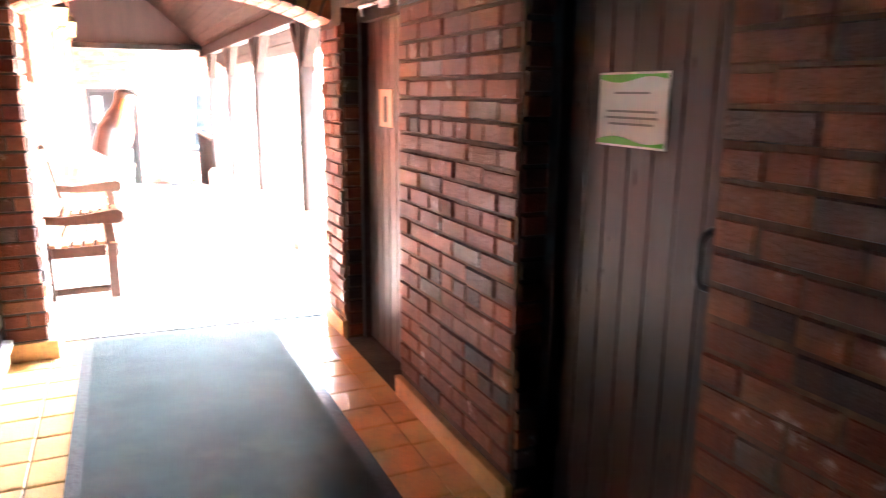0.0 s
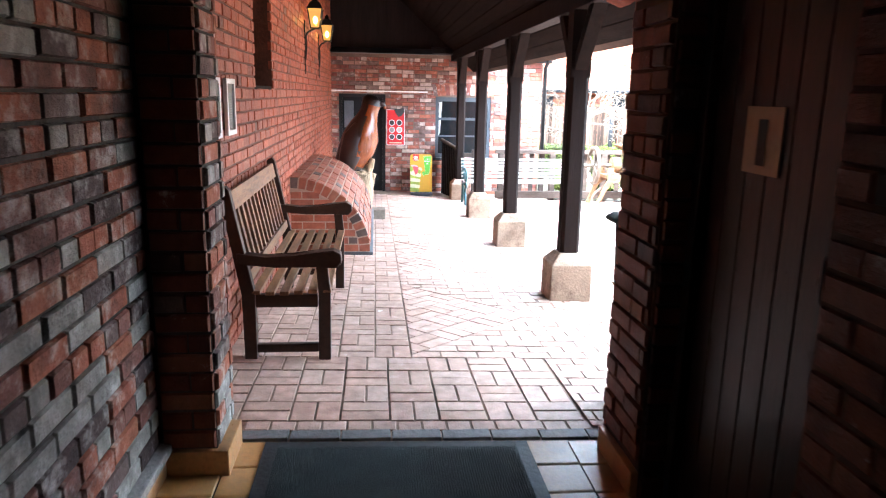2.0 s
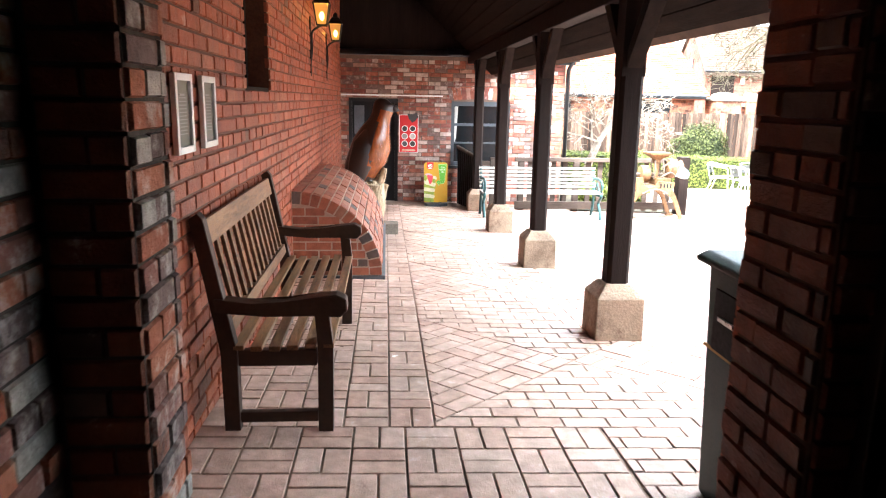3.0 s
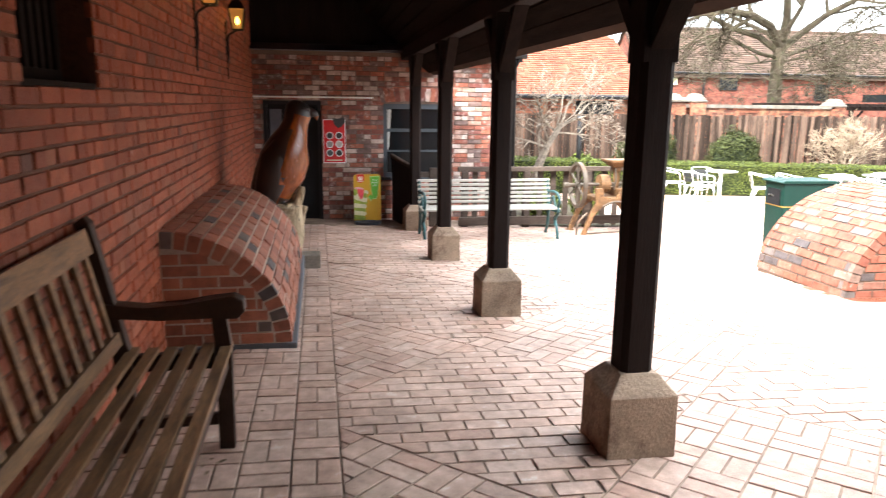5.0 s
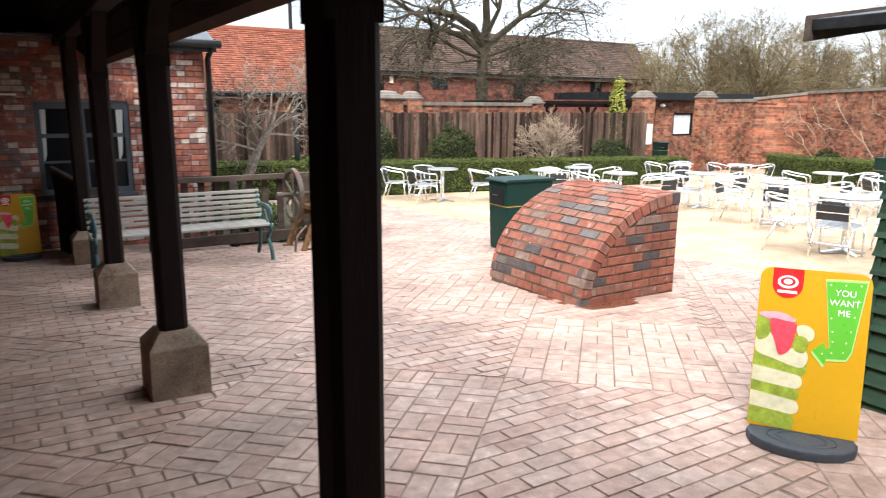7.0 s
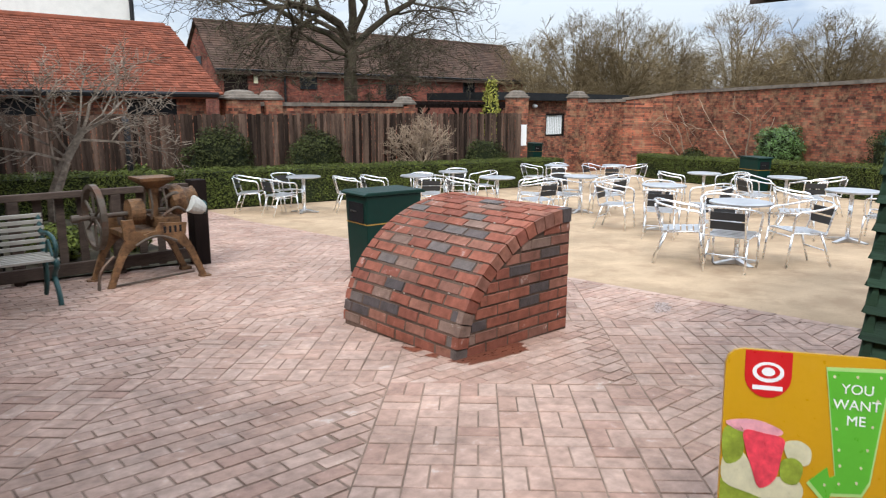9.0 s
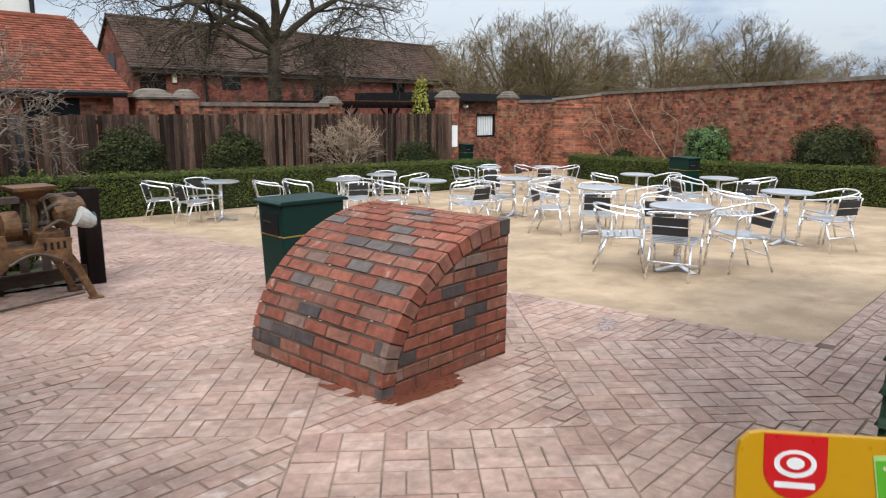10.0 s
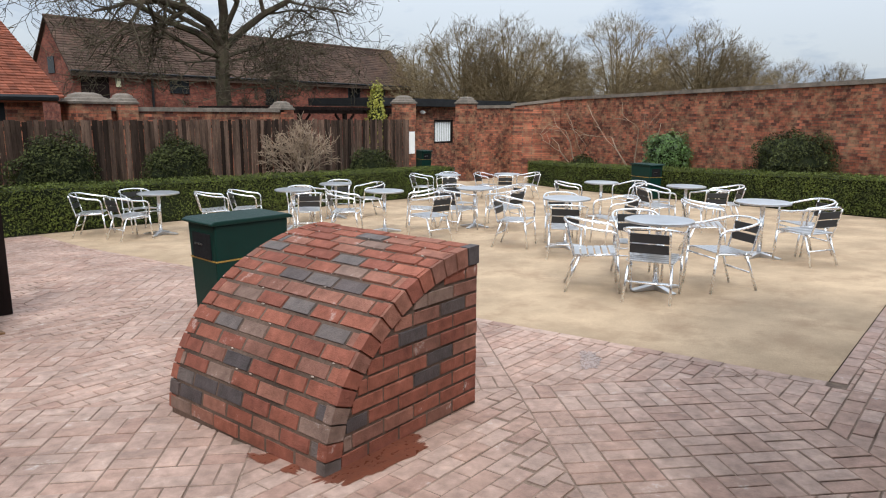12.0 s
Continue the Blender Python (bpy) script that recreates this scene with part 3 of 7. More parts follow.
brick_face(right, "brick_course", (1.81, 2.494, -0.05), (1, 0, 0), (0, -1, 0), 0.14, 1.85, M_SHADEDRED, rng_seed=15, heads=2)
brick_face(right, "brick_course", (2.24, 2.896, -0.1), (-1, 0, 0), (0, 1, 0), 0.44, 2.4, M_RED, rng_seed=16, heads=2)
for y0, y1 in ((0.56, 1.62), (2.49, 2.87), (-4.5, -0.22)):
    tagged(boxed("baseboard", (1.772, y0, -0.15, 1.803, y1, 0.055), M_SKIRT, bevel=0.005), "buff glazed tile skirting under the brickwork", "skirting", kind="structure")
# end wall and ceiling are out of view, added to hold the light down
slab("wall_end", (-0.4, -4.9, -0.5, 2.3, -4.6, 2.4), M_LOWBOUNCE, "unseen near-black wall added to close the passage and cut bounce light")
slab("ceiling", (-0.35, -4.6, 2.4, 2.3, 2.69, 2.5), M_LOWBOUNCE, "unseen passage ceiling, darkened to cut bounce light", "ceiling")
slab("wall_outer", (2.252, 0.2, -0.6, 5.4, 2.89, 2.6), M_FARWALL, "brick outer wall beside the passage")

# segmental brick arch over the passage mouth
arch = slab("wall_arch", (-0.35, 2.691, 2.12, 1.804, 3.04, 4.2), M_DARKMORTAR, "segmental brick arch over the passage mouth")
CX, RISE, SPRING = 1.03, 0.16, 1.75
HALF = 0.775
RAD = (HALF ** 2 + RISE ** 2) / (2 * RISE)
bm = bmesh.new()
steps = [(-HALF + 2 * HALF * k / 24) for k in range(25)]
under = [(CX + s, SPRING + math.sqrt(RAD ** 2 - s ** 2) - (RAD - RISE)) for s in steps]
prism(bm, [(0.262, 2.12)] + [(min(max(x, 0.262), 1.802), z + 0.012) for x, z in under] + [(1.802, 2.12)], 2.7, 3.03)
part("arch_core", bm, M_DARKMORTAR, arch)
vous = unit_piece("voussoir", M_RED)
for k in range(22):
    a = -math.asin(HALF / RAD) + (k + 0.5) * 2 * math.asin(HALF / RAD) / 22
    px, pz = CX + RAD * math.sin(a), SPRING - (RAD - RISE) + RAD * math.cos(a)
    for y0, d in ((2.684, 0.18), (2.868, 0.18)):
        ob = new("voussoir", vous)
        ob.parent = arch
        ob.matrix_basis = Matrix.Translation((px, y0, pz)) @ Matrix.Rotation(a, 4, "Y") @ Matrix.Translation((-0.033, 0, 0)) @ Matrix.Diagonal((0.062, d, 0.21, 1))

# floor tiles of the passage
tile = unit_piece("tile", M_TILE, 0.03)
for i in range(9):
    for j in range(26):
        x, y = 0.06 + i * 0.2, 2.93 - (j + 1) * 0.2
        w = 0.194 if i < 8 else 0.12
        ob = new("tile", tile)
        ob.parent = passage
        ob.matrix_basis = Matrix.Translation((x, y, level(x, y) + random.uniform(-0.0008, 0.0008))) @ Matrix.Rotation(radians(-90), 4, "X") @ Matrix.Diagonal((w, 0.011, 0.194, 1))

door_mat = thing("door_mat", pose(0.93, 1.9, level(0.93, 1.9) + 0.002, 0, 1.42, 0), "long dark grey ribbed rubber mat on the tiles", "mat")
boxed("mat_field", (-0.49, -3.3, 0, 0.49, 0.96, 0.01), M_MAT, door_mat)
bm = bmesh.new()
for c in ((-0.545, -3.35, 0, -0.491, 1.01, 0.007), (0.491, -3.35, 0, 0.545, 1.01, 0.007), (-0.49, 0.961, 0, 0.49, 1.01, 0.007), (-0.49, -3.35, 0, 0.49, -3.301, 0.007)):
    box(bm, *c)
part("mat_border", bm, M_MATEDGE, door_mat, "smooth black rubber border")
bm = bmesh.new()
for k in range(96):
    box(bm, -0.48 + k * 0.01, -3.29, 0.01, -0.475 + k * 0.01, 0.95, 0.0125)
part("rib", bm, M_MAT, door_mat)


def plank_door(name, y0, y1, z0, z1, label):
    d = tagged(new(name), label, "door", kind="structure")
    for c in ((1.9, y0, z0, 1.985, y0 + 0.06, z1), (1.9, y1 - 0.06, z0, 1.985, y1, z1), (1.9, y0 + 0.06, z1 - 0.06, 1.985, y1 - 0.06, z1)):
        boxed("frame", c, M_DOOR, d, bevel=0.004)
    n = 7
    w = (y1 - y0 - 0.12) / n
    for k in range(n):
        boxed("board", (1.935, y0 + 0.06 + k * w + 0.002, z0 + 0.01, 1.965, y0 + 0.06 + (k + 1) * w - 0.002, z1 - 0.062), M_DOOR, d, bevel=0.005)
    boxed("backing", (1.967, y0 + 0.06, z0, 1.98, y1 - 0.06, z1 - 0.06), M_BLACK, d)
    return d


d1 = plank_door("door_1", 1.617, 2.498, -0.05, 1.8, "dark brown boarded door, closed, with a buff sign")
d2 = plank_door("door_2", -0.223, 0.573, -0.05, 1.8, "dark brown boarded door, closed, with a white notice")
for d, y in ((d1, 1.72), (d2, -0.12)):
    bm = bmesh.new()
    tube(bm, curve_pts([(1.93, y, 0.92), (1.885, y, 0.94), (1.88, y, 1.0), (1.885, y, 1.05), (1.93, y, 1.07)], 5), 0.009)
    part("door_handle", bm, M_IRON, d, "black iron pull handle", smooth=True)
sign = thing("door_sign", pose(1.93, 2.135, 1.295, 0, 0, 0), "small buff paper sign on the dark door", "sign")
boxed("sheet", (-0.003, -0.095, -0.095, 0, 0.095, 0.095), M_BUFFPAPER, sign)
boxed("symbol", (-0.006, -0.022, -0.07, -0.0035, 0.022, 0.06), M_INK, sign, "plain dark upright mark")
notice = thing("notice", pose(1.93, 0.215, 1.335), "white paper notice with green wavy bands on the dark door", "notice")
boxed("sheet", (-0.003, -0.14, -0.1, 0, 0.14, 0.1), M_PAPER, notice)
for s in (1, -1):
    bm = bmesh.new()
    pts = [(-0.135, s * 0.094)] + [(-0.135 + 0.27 * k / 12, s * (0.08 + 0.008 * math.sin(k * 0.55))) for k in range(13)] + [(0.135, s * 0.094)]
    prism(bm, pts, -0.0055, -0.0035, "x")
    part("band", bm, M_PRINTGREEN, notice, "green wavy band")
for k, w in enumerate((0.07, 0.1, 0.105, 0.09)):
    z = 0.045 - (0.032 if k else 0) - k * 0.017
    boxed("text_line", (-0.0055, -w, z - 0.003, -0.0035, w, z + 0.003), M_GREYINK, notice)
closer = thing("door_closer", pose(1.79, 1.66, 1.74), "white door closer box above a passage door", "door closer")
boxed("case", (-0.03, -0.04, 0, 0.008, 0.1, 0.05), M_WHITE, closer, bevel=0.006)
bm = bmesh.new()
tube(bm, [(-0.01, 0.1, 0.03), (-0.015, 0.4, 0.035), (0.1, 0.72, 0.03)], 0.008)
part("arm", bm, M_CHROME, closer, smooth=True)

# ---- arcade roof, posts and beam ----
PITCH = 0.905


def roof_z(x):
    return 2.11 + (2.42 - x) * PITCH


roof = tagged(new("roof_arcade"), "dark boarded lean-to roof over the walk", "roof", kind="structure")
for k in range(24):
    x0 = 2.72 - (k + 1) * 0.116
    if x0 < -0.02:
        break
    bm = bmesh.new()
    prism(bm, [(x0 + 0.003, roof_z(x0 + 0.003)), (x0 + 0.112, roof_z(x0 + 0.112)), (x0 + 0.112, roof_z(x0 + 0.112) + 0.03), (x0 + 0.003, roof_z(x0 + 0.003) + 0.03)], 3.06, 13.93)
    part("board", bm, M_ROOFTIMBER, roof)
bm = bmesh.new()
prism(bm, [(-0.02, roof_z(-0.02) + 0.04), (2.8, roof_z(2.8) + 0.04), (2.8, roof_z(2.8) + 0.1), (-0.02, roof_z(-0.02) + 0.1)], 2.9, 14.2)
part("roof_covering", bm, M_BROWNTILE, roof)
# unseen cap added to stop sun leaking between wall top and roof
boxed("ridge", (-0.4, 2.9, 4.302, -0.005, 14.2, 4.46), M_BROWNTILE, roof)
beam = boxed("beam", (2.28, 3.06, 2.03, 2.42, 13.94, 2.2), M_TIMBER, bevel=0.01)
tagged(beam, "dark stained timber beam carried by the posts", "beam", kind="structure")
POSTS = (5.5, 7.92, 10.34, 12.76)
for k, y in enumerate(POSTS):
    z = level(2.35, y)
    p = thing("timber_post", pose(2.35, y, z), "dark stained timber post with braces on a concrete plinth", "post", "arcade posts")
    bm = bmesh.new()
    lo, mid, hi = 0.162, 0.158, 0.088
    rings = [[bm.verts.new((sx * r, sy * r, h)) for sx, sy in ((-1, -1), (1, -1), (1, 1), (-1, 1))] for r, h in ((lo, -0.1), (mid, 0.29), (hi, 0.375))]
    for a, b in zip(rings, rings[1:]):
        for i in range(4):
            bm.faces.new((a[i], a[(i + 1) % 4], b[(i + 1) % 4], b[i]))
    bm.faces.new(rings[-1])
    bm.faces.new(rings[0][::-1])
    part("plinth", bm, M_CONCRETE, p, "pyramid-topped cast concrete plinth", bevel=0.008)
    top = 2.03 - z
    sh = 1.6 - z
    bm = bmesh.new()
    c, h = 0.05, 0.075
    octo = [(-h, -c), (-c, -h), (c, -h), (h, -c), (h, c), (c, h), (-c, h), (-h, c)]
    prism(bm, octo, 0.37, sh - 0.05, "z")
    box(bm, -h, -h, sh - 0.05, h, h, top)
    part("shaft", bm, M_TIMBER, p)
    for s in (-1, 1):
        bm = bmesh.new()
        pts = [(s * 0.076, sh), (s * 0.076, sh + 0.11), (s * 0.34, top), (s * 0.46, top)]
        pts = pts if s > 0 else pts[::-1]
        prism(bm, pts, -0.05, 0.05, "x")
        part("brace", bm, M_TIMBER, p, bevel=0.005)

# ---- house across the end ----
BACK = 13.95
house = thing("house", pose(0, 0, 0), "old weathered brick house end with a grey window and slate roof", "house")


def hole_wall(parent, x0, x1, y0, y1, z0, z1, holes, material):
    """A wall along x with openings (x0, x1, z0, z1)."""
    xs = sorted({x0, x1, *[h[0] for h in holes], *[h[1] for h in holes]})
    for a, b in zip(xs, xs[1:]):
        cut = [h for h in holes if h[0] <= a and h[1] >= b]
        lo = z0
        for h in cut:
            if h[2] > lo:
                boxed("wall", (a, y0, lo, b, y1, h[2]), material, parent)
            lo = h[3]
        boxed("wall", (a, y0, lo, b, y1, z1), material, parent)


hole_wall(house, -0.35, 4.08, BACK + 0.004, BACK + 0.32, -1.2, 2.14, [(0.14, 1.03, -0.6, 1.39), (2.0, 3.08, 0.2, 1.36)], M_MORTAR)
boxed("wall", (-0.35, BACK + 0.004, 2.141, 2.4, BACK + 0.32, 4.3), M_TIMBER, house, "dark boarded gable under the lean-to roof")
boxed("wall", (3.78, BACK + 0.33, -1.2, 4.08, 19.5, 2.14), M_FARWALL, house)
brick_face(house, "brick_course", (0.0, BACK, -0.62), (1, 0, 0), (0, -1, 0), 4.08, 2.76, M_OLD, holes=((0.14, 1.03, 0, 2.01), (2.0, 3.08, 0.82, 2.0)), near=(1.05, 4.08, 0.9, 1.6), rng_seed=21, rough_lay=0.006)
for k in range(15):
    x = 1.97 + k * 0.078
    lean = (x - 2.51) * 0.1
    bm = bmesh.new()
    prism(bm, [(x, 1.36 + 0.05 - abs(x - 2.54) * 0.06), (x + 0.068, 1.36 + 0.05 - abs(x + 0.068 - 2.54) * 0.06), (x + 0.068 + lean, 1.6), (x + lean, 1.6)], BACK - 0.016, BACK + 0.02)
    part("arch_brick", bm, M_OLD, house)
# black sheet painted as the dark room behind the panes
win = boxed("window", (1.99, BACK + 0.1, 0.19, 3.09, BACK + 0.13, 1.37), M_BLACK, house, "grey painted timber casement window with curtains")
for c in ((2.0, BACK + 0.02, 0.2, 2.06, BACK + 0.09, 1.36), (3.02, BACK + 0.02, 0.2, 3.08, BACK + 0.09, 1.36), (2.06, BACK + 0.02, 1.28, 3.02, BACK + 0.09, 1.36), (2.06, BACK + 0.02, 0.2, 3.02, BACK + 0.09, 0.27),
          (2.5, BACK + 0.02, 0.27, 2.56, BACK + 0.09, 1.28), (2.06, BACK + 0.03, 0.92, 2.5, BACK + 0.08, 0.97), (2.56, BACK + 0.03, 0.92, 3.02, BACK + 0.08, 0.97), (2.06, BACK + 0.03, 0.6, 2.5, BACK + 0.08, 0.63), (2.56, BACK + 0.03, 0.6, 3.02, BACK + 0.08, 0.63)):
    boxed("frame", c, M_WINFRAME, win)
boxed("sill", (1.96, BACK - 0.05, 0.15, 3.12, BACK + 0.09, 0.2), M_WINFRAME, win, bevel=0.006)
for c in ((2.06, BACK + 0.05, 0.27, 2.5, BACK + 0.056, 1.28), (2.56, BACK + 0.05, 0.27, 3.02, BACK + 0.056, 1.28)):
    boxed("pane", c, M_DARKGLASS, win)
for x0, x1 in ((2.065, 2.13), (2.93, 3.015)):
    bm = bmesh.new()
    prism(bm, [(x0, 1.27), (x1, 1.27), (x0 + (x1 - x0) * 0.5, 0.7), (x0, 0.6)], BACK + 0.04, BACK + 0.046)
    part("curtain", bm, M_CURTAIN, win)
# a black sheet takes the place of the dark interior
hd = boxed("door", (0.15, BACK + 0.13, -0.6, 1.02, BACK + 0.16, 1.38), M_BLACK, house, "black door, the dark inside put on as a black sheet")
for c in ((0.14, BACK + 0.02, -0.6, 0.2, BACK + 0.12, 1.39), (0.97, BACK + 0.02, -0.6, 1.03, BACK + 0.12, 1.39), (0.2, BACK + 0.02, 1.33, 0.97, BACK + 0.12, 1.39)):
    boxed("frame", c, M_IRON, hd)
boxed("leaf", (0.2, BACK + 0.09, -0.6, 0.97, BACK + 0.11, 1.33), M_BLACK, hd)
# opaque grey pane: the reflected sky is put into its colour
boxed("pane", (0.24, BACK + 0.08, 0.75, 0.42, BACK + 0.089, 1.26), M_SLATE, hd, "glass pane with its sky reflection painted pale grey")
slate = unit_piece("slate", M_SLATE, 0.03)
boxed("eave_board", (2.45, BACK - 0.22, 2.03, 4.2, BACK - 0.19, 2.17), M_IRON, house)
bm = bmesh.new()
tube(bm, [(2.5, BACK - 0.27, 2.13), (4.25, BACK - 0.27, 2.13)], 0.055)
tube(bm, [(4.14, BACK - 0.27, 2.1), (4.12, BACK - 0.06, 1.95), (4.12, BACK - 0.06, -0.5)], 0.04)
part("gutter", bm, M_IRON, house, "black gutter and downpipe", smooth=True)
bm = bmesh.new()
prism(bm, [(BACK - 0.25, 2.14), (18.0, 3.95), (19.8, 2.14)], -0.3, 4.2, "x")
hr = part("roof", bm, M_SLATE, house, "grey slate roof")
SL = math.atan2(3.95 - 2.14, 18.0 - BACK + 0.25)
for r in range(16):
    for c in range(18):
        x = -0.1 + c * 0.25 + (0.125 if r % 2 else 0)
        if x > 4.0 or x < 1.9:
            continue
        ob = new("slate", slate)
        ob.parent = hr
        d = r * 0.24
        ob.matrix_basis = Matrix.Translation((x, BACK - 0.27 + d * math.cos(SL), 2.16 + d * math.sin(SL))) @ Matrix.Rotation(SL - radians(90) + radians(2), 4, "X") @ Matrix.Diagonal((0.245, 0.012, 0.3, 1))
pipe = boxed("conduit", (-0.01, BACK - 0.05, 1.435, 1.84, BACK - 0.02, 1.46), M_WHITE, bevel=0.005)
tagged(pipe, "thin white conduit along the brick wall", "conduit")

poster = thing("poster", pose(1.225, BACK - 0.03, 0.77), "red poster with six round pictures and a torn top", "poster")
boxed("board", (-0.175, -0.006, -0.34, 0.175, 0.02, 0.34), M_PRINTRED, poster, bevel=0.004)
bm = bmesh.new()
for c in ((-0.175, -0.01, -0.34, -0.165, -0.0065, 0.34), (0.165, -0.01, -0.34, 0.175, -0.0065, 0.34), (-0.164, -0.01, -0.34, 0.164, -0.0065, -0.33), (-0.164, -0.01, 0.33, 0.164, -0.0065, 0.34)):
    box(bm, *c)
part("border", bm, M_WHITE, poster)
for i in range(2):
    for j in range(3):
        bm = bmesh.new()
        lathe(bm, [(0.058, 0), (0.058, 0.004)], 18, Matrix.Translation((-0.072 + i * 0.144, -0.0065, 0.09 - j * 0.135)) @ Matrix.Rotation(radians(90), 4, "X"))
        ring = part("disc", bm, M_WHITE, poster)
        bm = bmesh.new()
        lathe(bm, [(0.046, 0), (0.046, 0.003)], 16, Matrix.Translation((-0.072 + i * 0.144, -0.011, 0.09 - j * 0.135)) @ Matrix.Rotation(radians(90), 4, "X"))
        part("picture", bm, (M_INK, M_GREYINK, M_SLATE, M_INK, M_CURTAIN, M_INK)[i * 3 + j], ring)
boxed("text_line", (-0.12, -0.009, -0.305, 0.12, -0.0065, -0.285), M_CREAM, poster)
bm = bmesh.new()
prism(bm, [(-0.03, 0.36), (0.0, 0.27), (0.06, 0.2), (0.12, 0.23), (0.17, 0.3), (0.15, 0.38), (0.06, 0.35)], -0.02, -0.0105)
part("torn_patch", bm, M_INK, poster, "dark torn patch")


# ---- pavement signs ----
def pavement_sign(m, label, w=0.52, h=0.8, lean=3):
    s = thing("pavement_sign", m, label, "sign", "yellow pavement signs")
    bm = bmesh.new()
    k = 16
    ring = [(0.262 * math.cos(2 * math.pi * i / k), 0.17 * math.sin(2 * math.pi * i / k) - 0.05) for i in range(k)]
    prism(bm, [(x * w / 0.52, y) for x, y in ring], 0, 0.05, "z")
    base = part("base", bm, M_RUBBERBASE, s, "dark grey oval plastic base", bevel=0.012)
    bm = bmesh.new()
    for r in (0.45, 0.62):
        tube(bm, [(x * r * w / 0.52, -0.08 + (y + 0.05) * r * 0.8, 0.05) for x, y in ring], 0.005, 5, True)
    part("moulded_ring", bm, M_RUBBERBASE, base)
    bm = bmesh.new()
    a, r = w / 2, 0.05
    out = [(-a, 0.05), (a, 0.05)]
    out += [(a - r + r * math.cos(radians(t)), h - r + r * math.sin(radians(t))) for t in (0, 30, 60, 90)]
    out += [(-a + r + r * math.cos(radians(t)), h - r + r * math.sin(radians(t))) for t in (90, 120, 150, 180)]
    prism(bm, out, -0.012, 0.012)
    panel = part("panel", bm, M_YELLOW, s, "yellow printed panel")
    f = -0.0125

    def flat(name, pts, material, lift, label=""):
        b = bmesh.new()
        prism(b, pts, f - 0.001 * lift - 0.0012, f - 0.001 * lift)
        return part(name, b, material, panel, label)

    def at(u, v):
        """From the panel's left and top edges, as shares of its width and height."""
        return (-a + u * w, h - v * (h - 0.05))

    def blob(name, pts, material, lift, label=""):
        """A soft-edged printed shape through the points."""
        ring = [Vector((*at(*q), 0)) for q in pts]
        n = len(ring)
        out = []
        for i in range(n):
            p0, p1, p2, p3 = ring[i - 1], ring[i], ring[(i + 1) % n], ring[(i + 2) % n]
            for t in (0, 0.25, 0.5, 0.75):
                q = 0.5 * (2 * p1 + (p2 - p0) * t + (2 * p0 - 5 * p1 + 4 * p2 - p3) * t * t + (3 * p1 - p0 - 3 * p2 + p3) * t ** 3)
                out.append((q.x, q.y))
        return flat(name, out, material, lift, label)

    def oval(u, v, ru, rv, n=20):
        return [at(u + ru * math.cos(2 * math.pi * k / n), v + rv * math.sin(2 * math.pi * k / n)) for k in range(n)]
    flat("emblem_field", [at(0.115, 0.003), at(0.395, 0.003)] + [at(0.255 + 0.14 * math.cos(radians(t)), 0.1 + 0.085 * math.sin(radians(t))) for t in range(0, 181, 15)], M_PRINTRED, 1, "plain red shield shape")
    flat("emblem", oval(0.255, 0.085, 0.095, 0.04), M_WHITE, 2, "plain white rounded shape")
    flat("emblem", oval(0.255, 0.083, 0.07, 0.027), M_PRINTRED, 3)
    flat("emblem", oval(0.255, 0.083, 0.04, 0.017), M_WHITE, 4)
    flat("emblem", [at(0.165, 0.138), at(0.345, 0.138), at(0.345, 0.155), at(0.165, 0.155)], M_WHITE, 2)
    pointer = [(0.6, 0.06), (0.95, 0.05), (0.87, 0.47), (0.83, 0.52), (0.66, 0.53), (0.645, 0.57), (0.53, 0.49), (0.63, 0.43), (0.645, 0.47), (0.68, 0.46)]
    cu, cv = 0.74, 0.3
    flat("arrow_border", [at(cu + (u - cu) * 1.07, cv + (v - cv) * 1.06) for u, v in pointer], M_LIMEPALE, 1, "pale green outline")
    flat("arrow", [at(u, v) for u, v in pointer], M_PRINTGREEN, 2, "green arrow shape")
    for u, v in ((0.64, 0.08), (0.77, 0.075), (0.9, 0.07), (0.655, 0.18), (0.89, 0.16), (0.67, 0.28), (0.87, 0.26), (0.69, 0.36), (0.85, 0.35), (0.7, 0.42), (0.82, 0.42), (0.8, 0.48), (0.7, 0.49), (0.62, 0.5)):
        flat("dot", oval(u, v, 0.008, 0.006, 8), M_CREAM, 4)
    for txt, v in (("YOU", 0.125), ("WANT", 0.185), ("ME", 0.245)):
        x, z = at(0.775, v)
        words(txt, 0.042 * w / 0.48, Matrix.Translation((x, f - 0.0045, z)) @ Matrix.Rotation(radians(90), 4, "X"), M_WHITE, panel)
    # the printed drink: a striped glass, fruit and cream on top
    for k, (v0, v1, end) in enumerate(((0.9, 1.0, 0.43), (0.81, 0.9, 0.46), (0.73, 0.82, 0.45), (0.65, 0.74, 0.47), (0.55, 0.66, 0.5))):
        r = (v1 - v0) / 2
        flat("band", [at(0.004, v0 - 0.03), at(end - 0.07, v0)] + [at(end - 0.07 + 0.07 * math.sin(radians(t)), (v0 + v1) / 2 - r * math.cos(radians(t))) for t in range(20, 180, 20)] + [at(end - 0.07, v1), at(0.004, v1 - 0.025)], M_CREAM if k % 2 else M_LIME, 1 + k % 2)
    blob("cream", [(0.02, 0.42), (0.12, 0.4), (0.25, 0.5), (0.42, 0.48), (0.5, 0.53), (0.46, 0.6), (0.36, 0.6), (0.2, 0.57), (0.02, 0.53)], M_CREAM, 3)
    blob("fruit", [(0.01, 0.32), (0.12, 0.31), (0.13, 0.42), (0.05, 0.46), (0.01, 0.43)], M_LIME, 4)
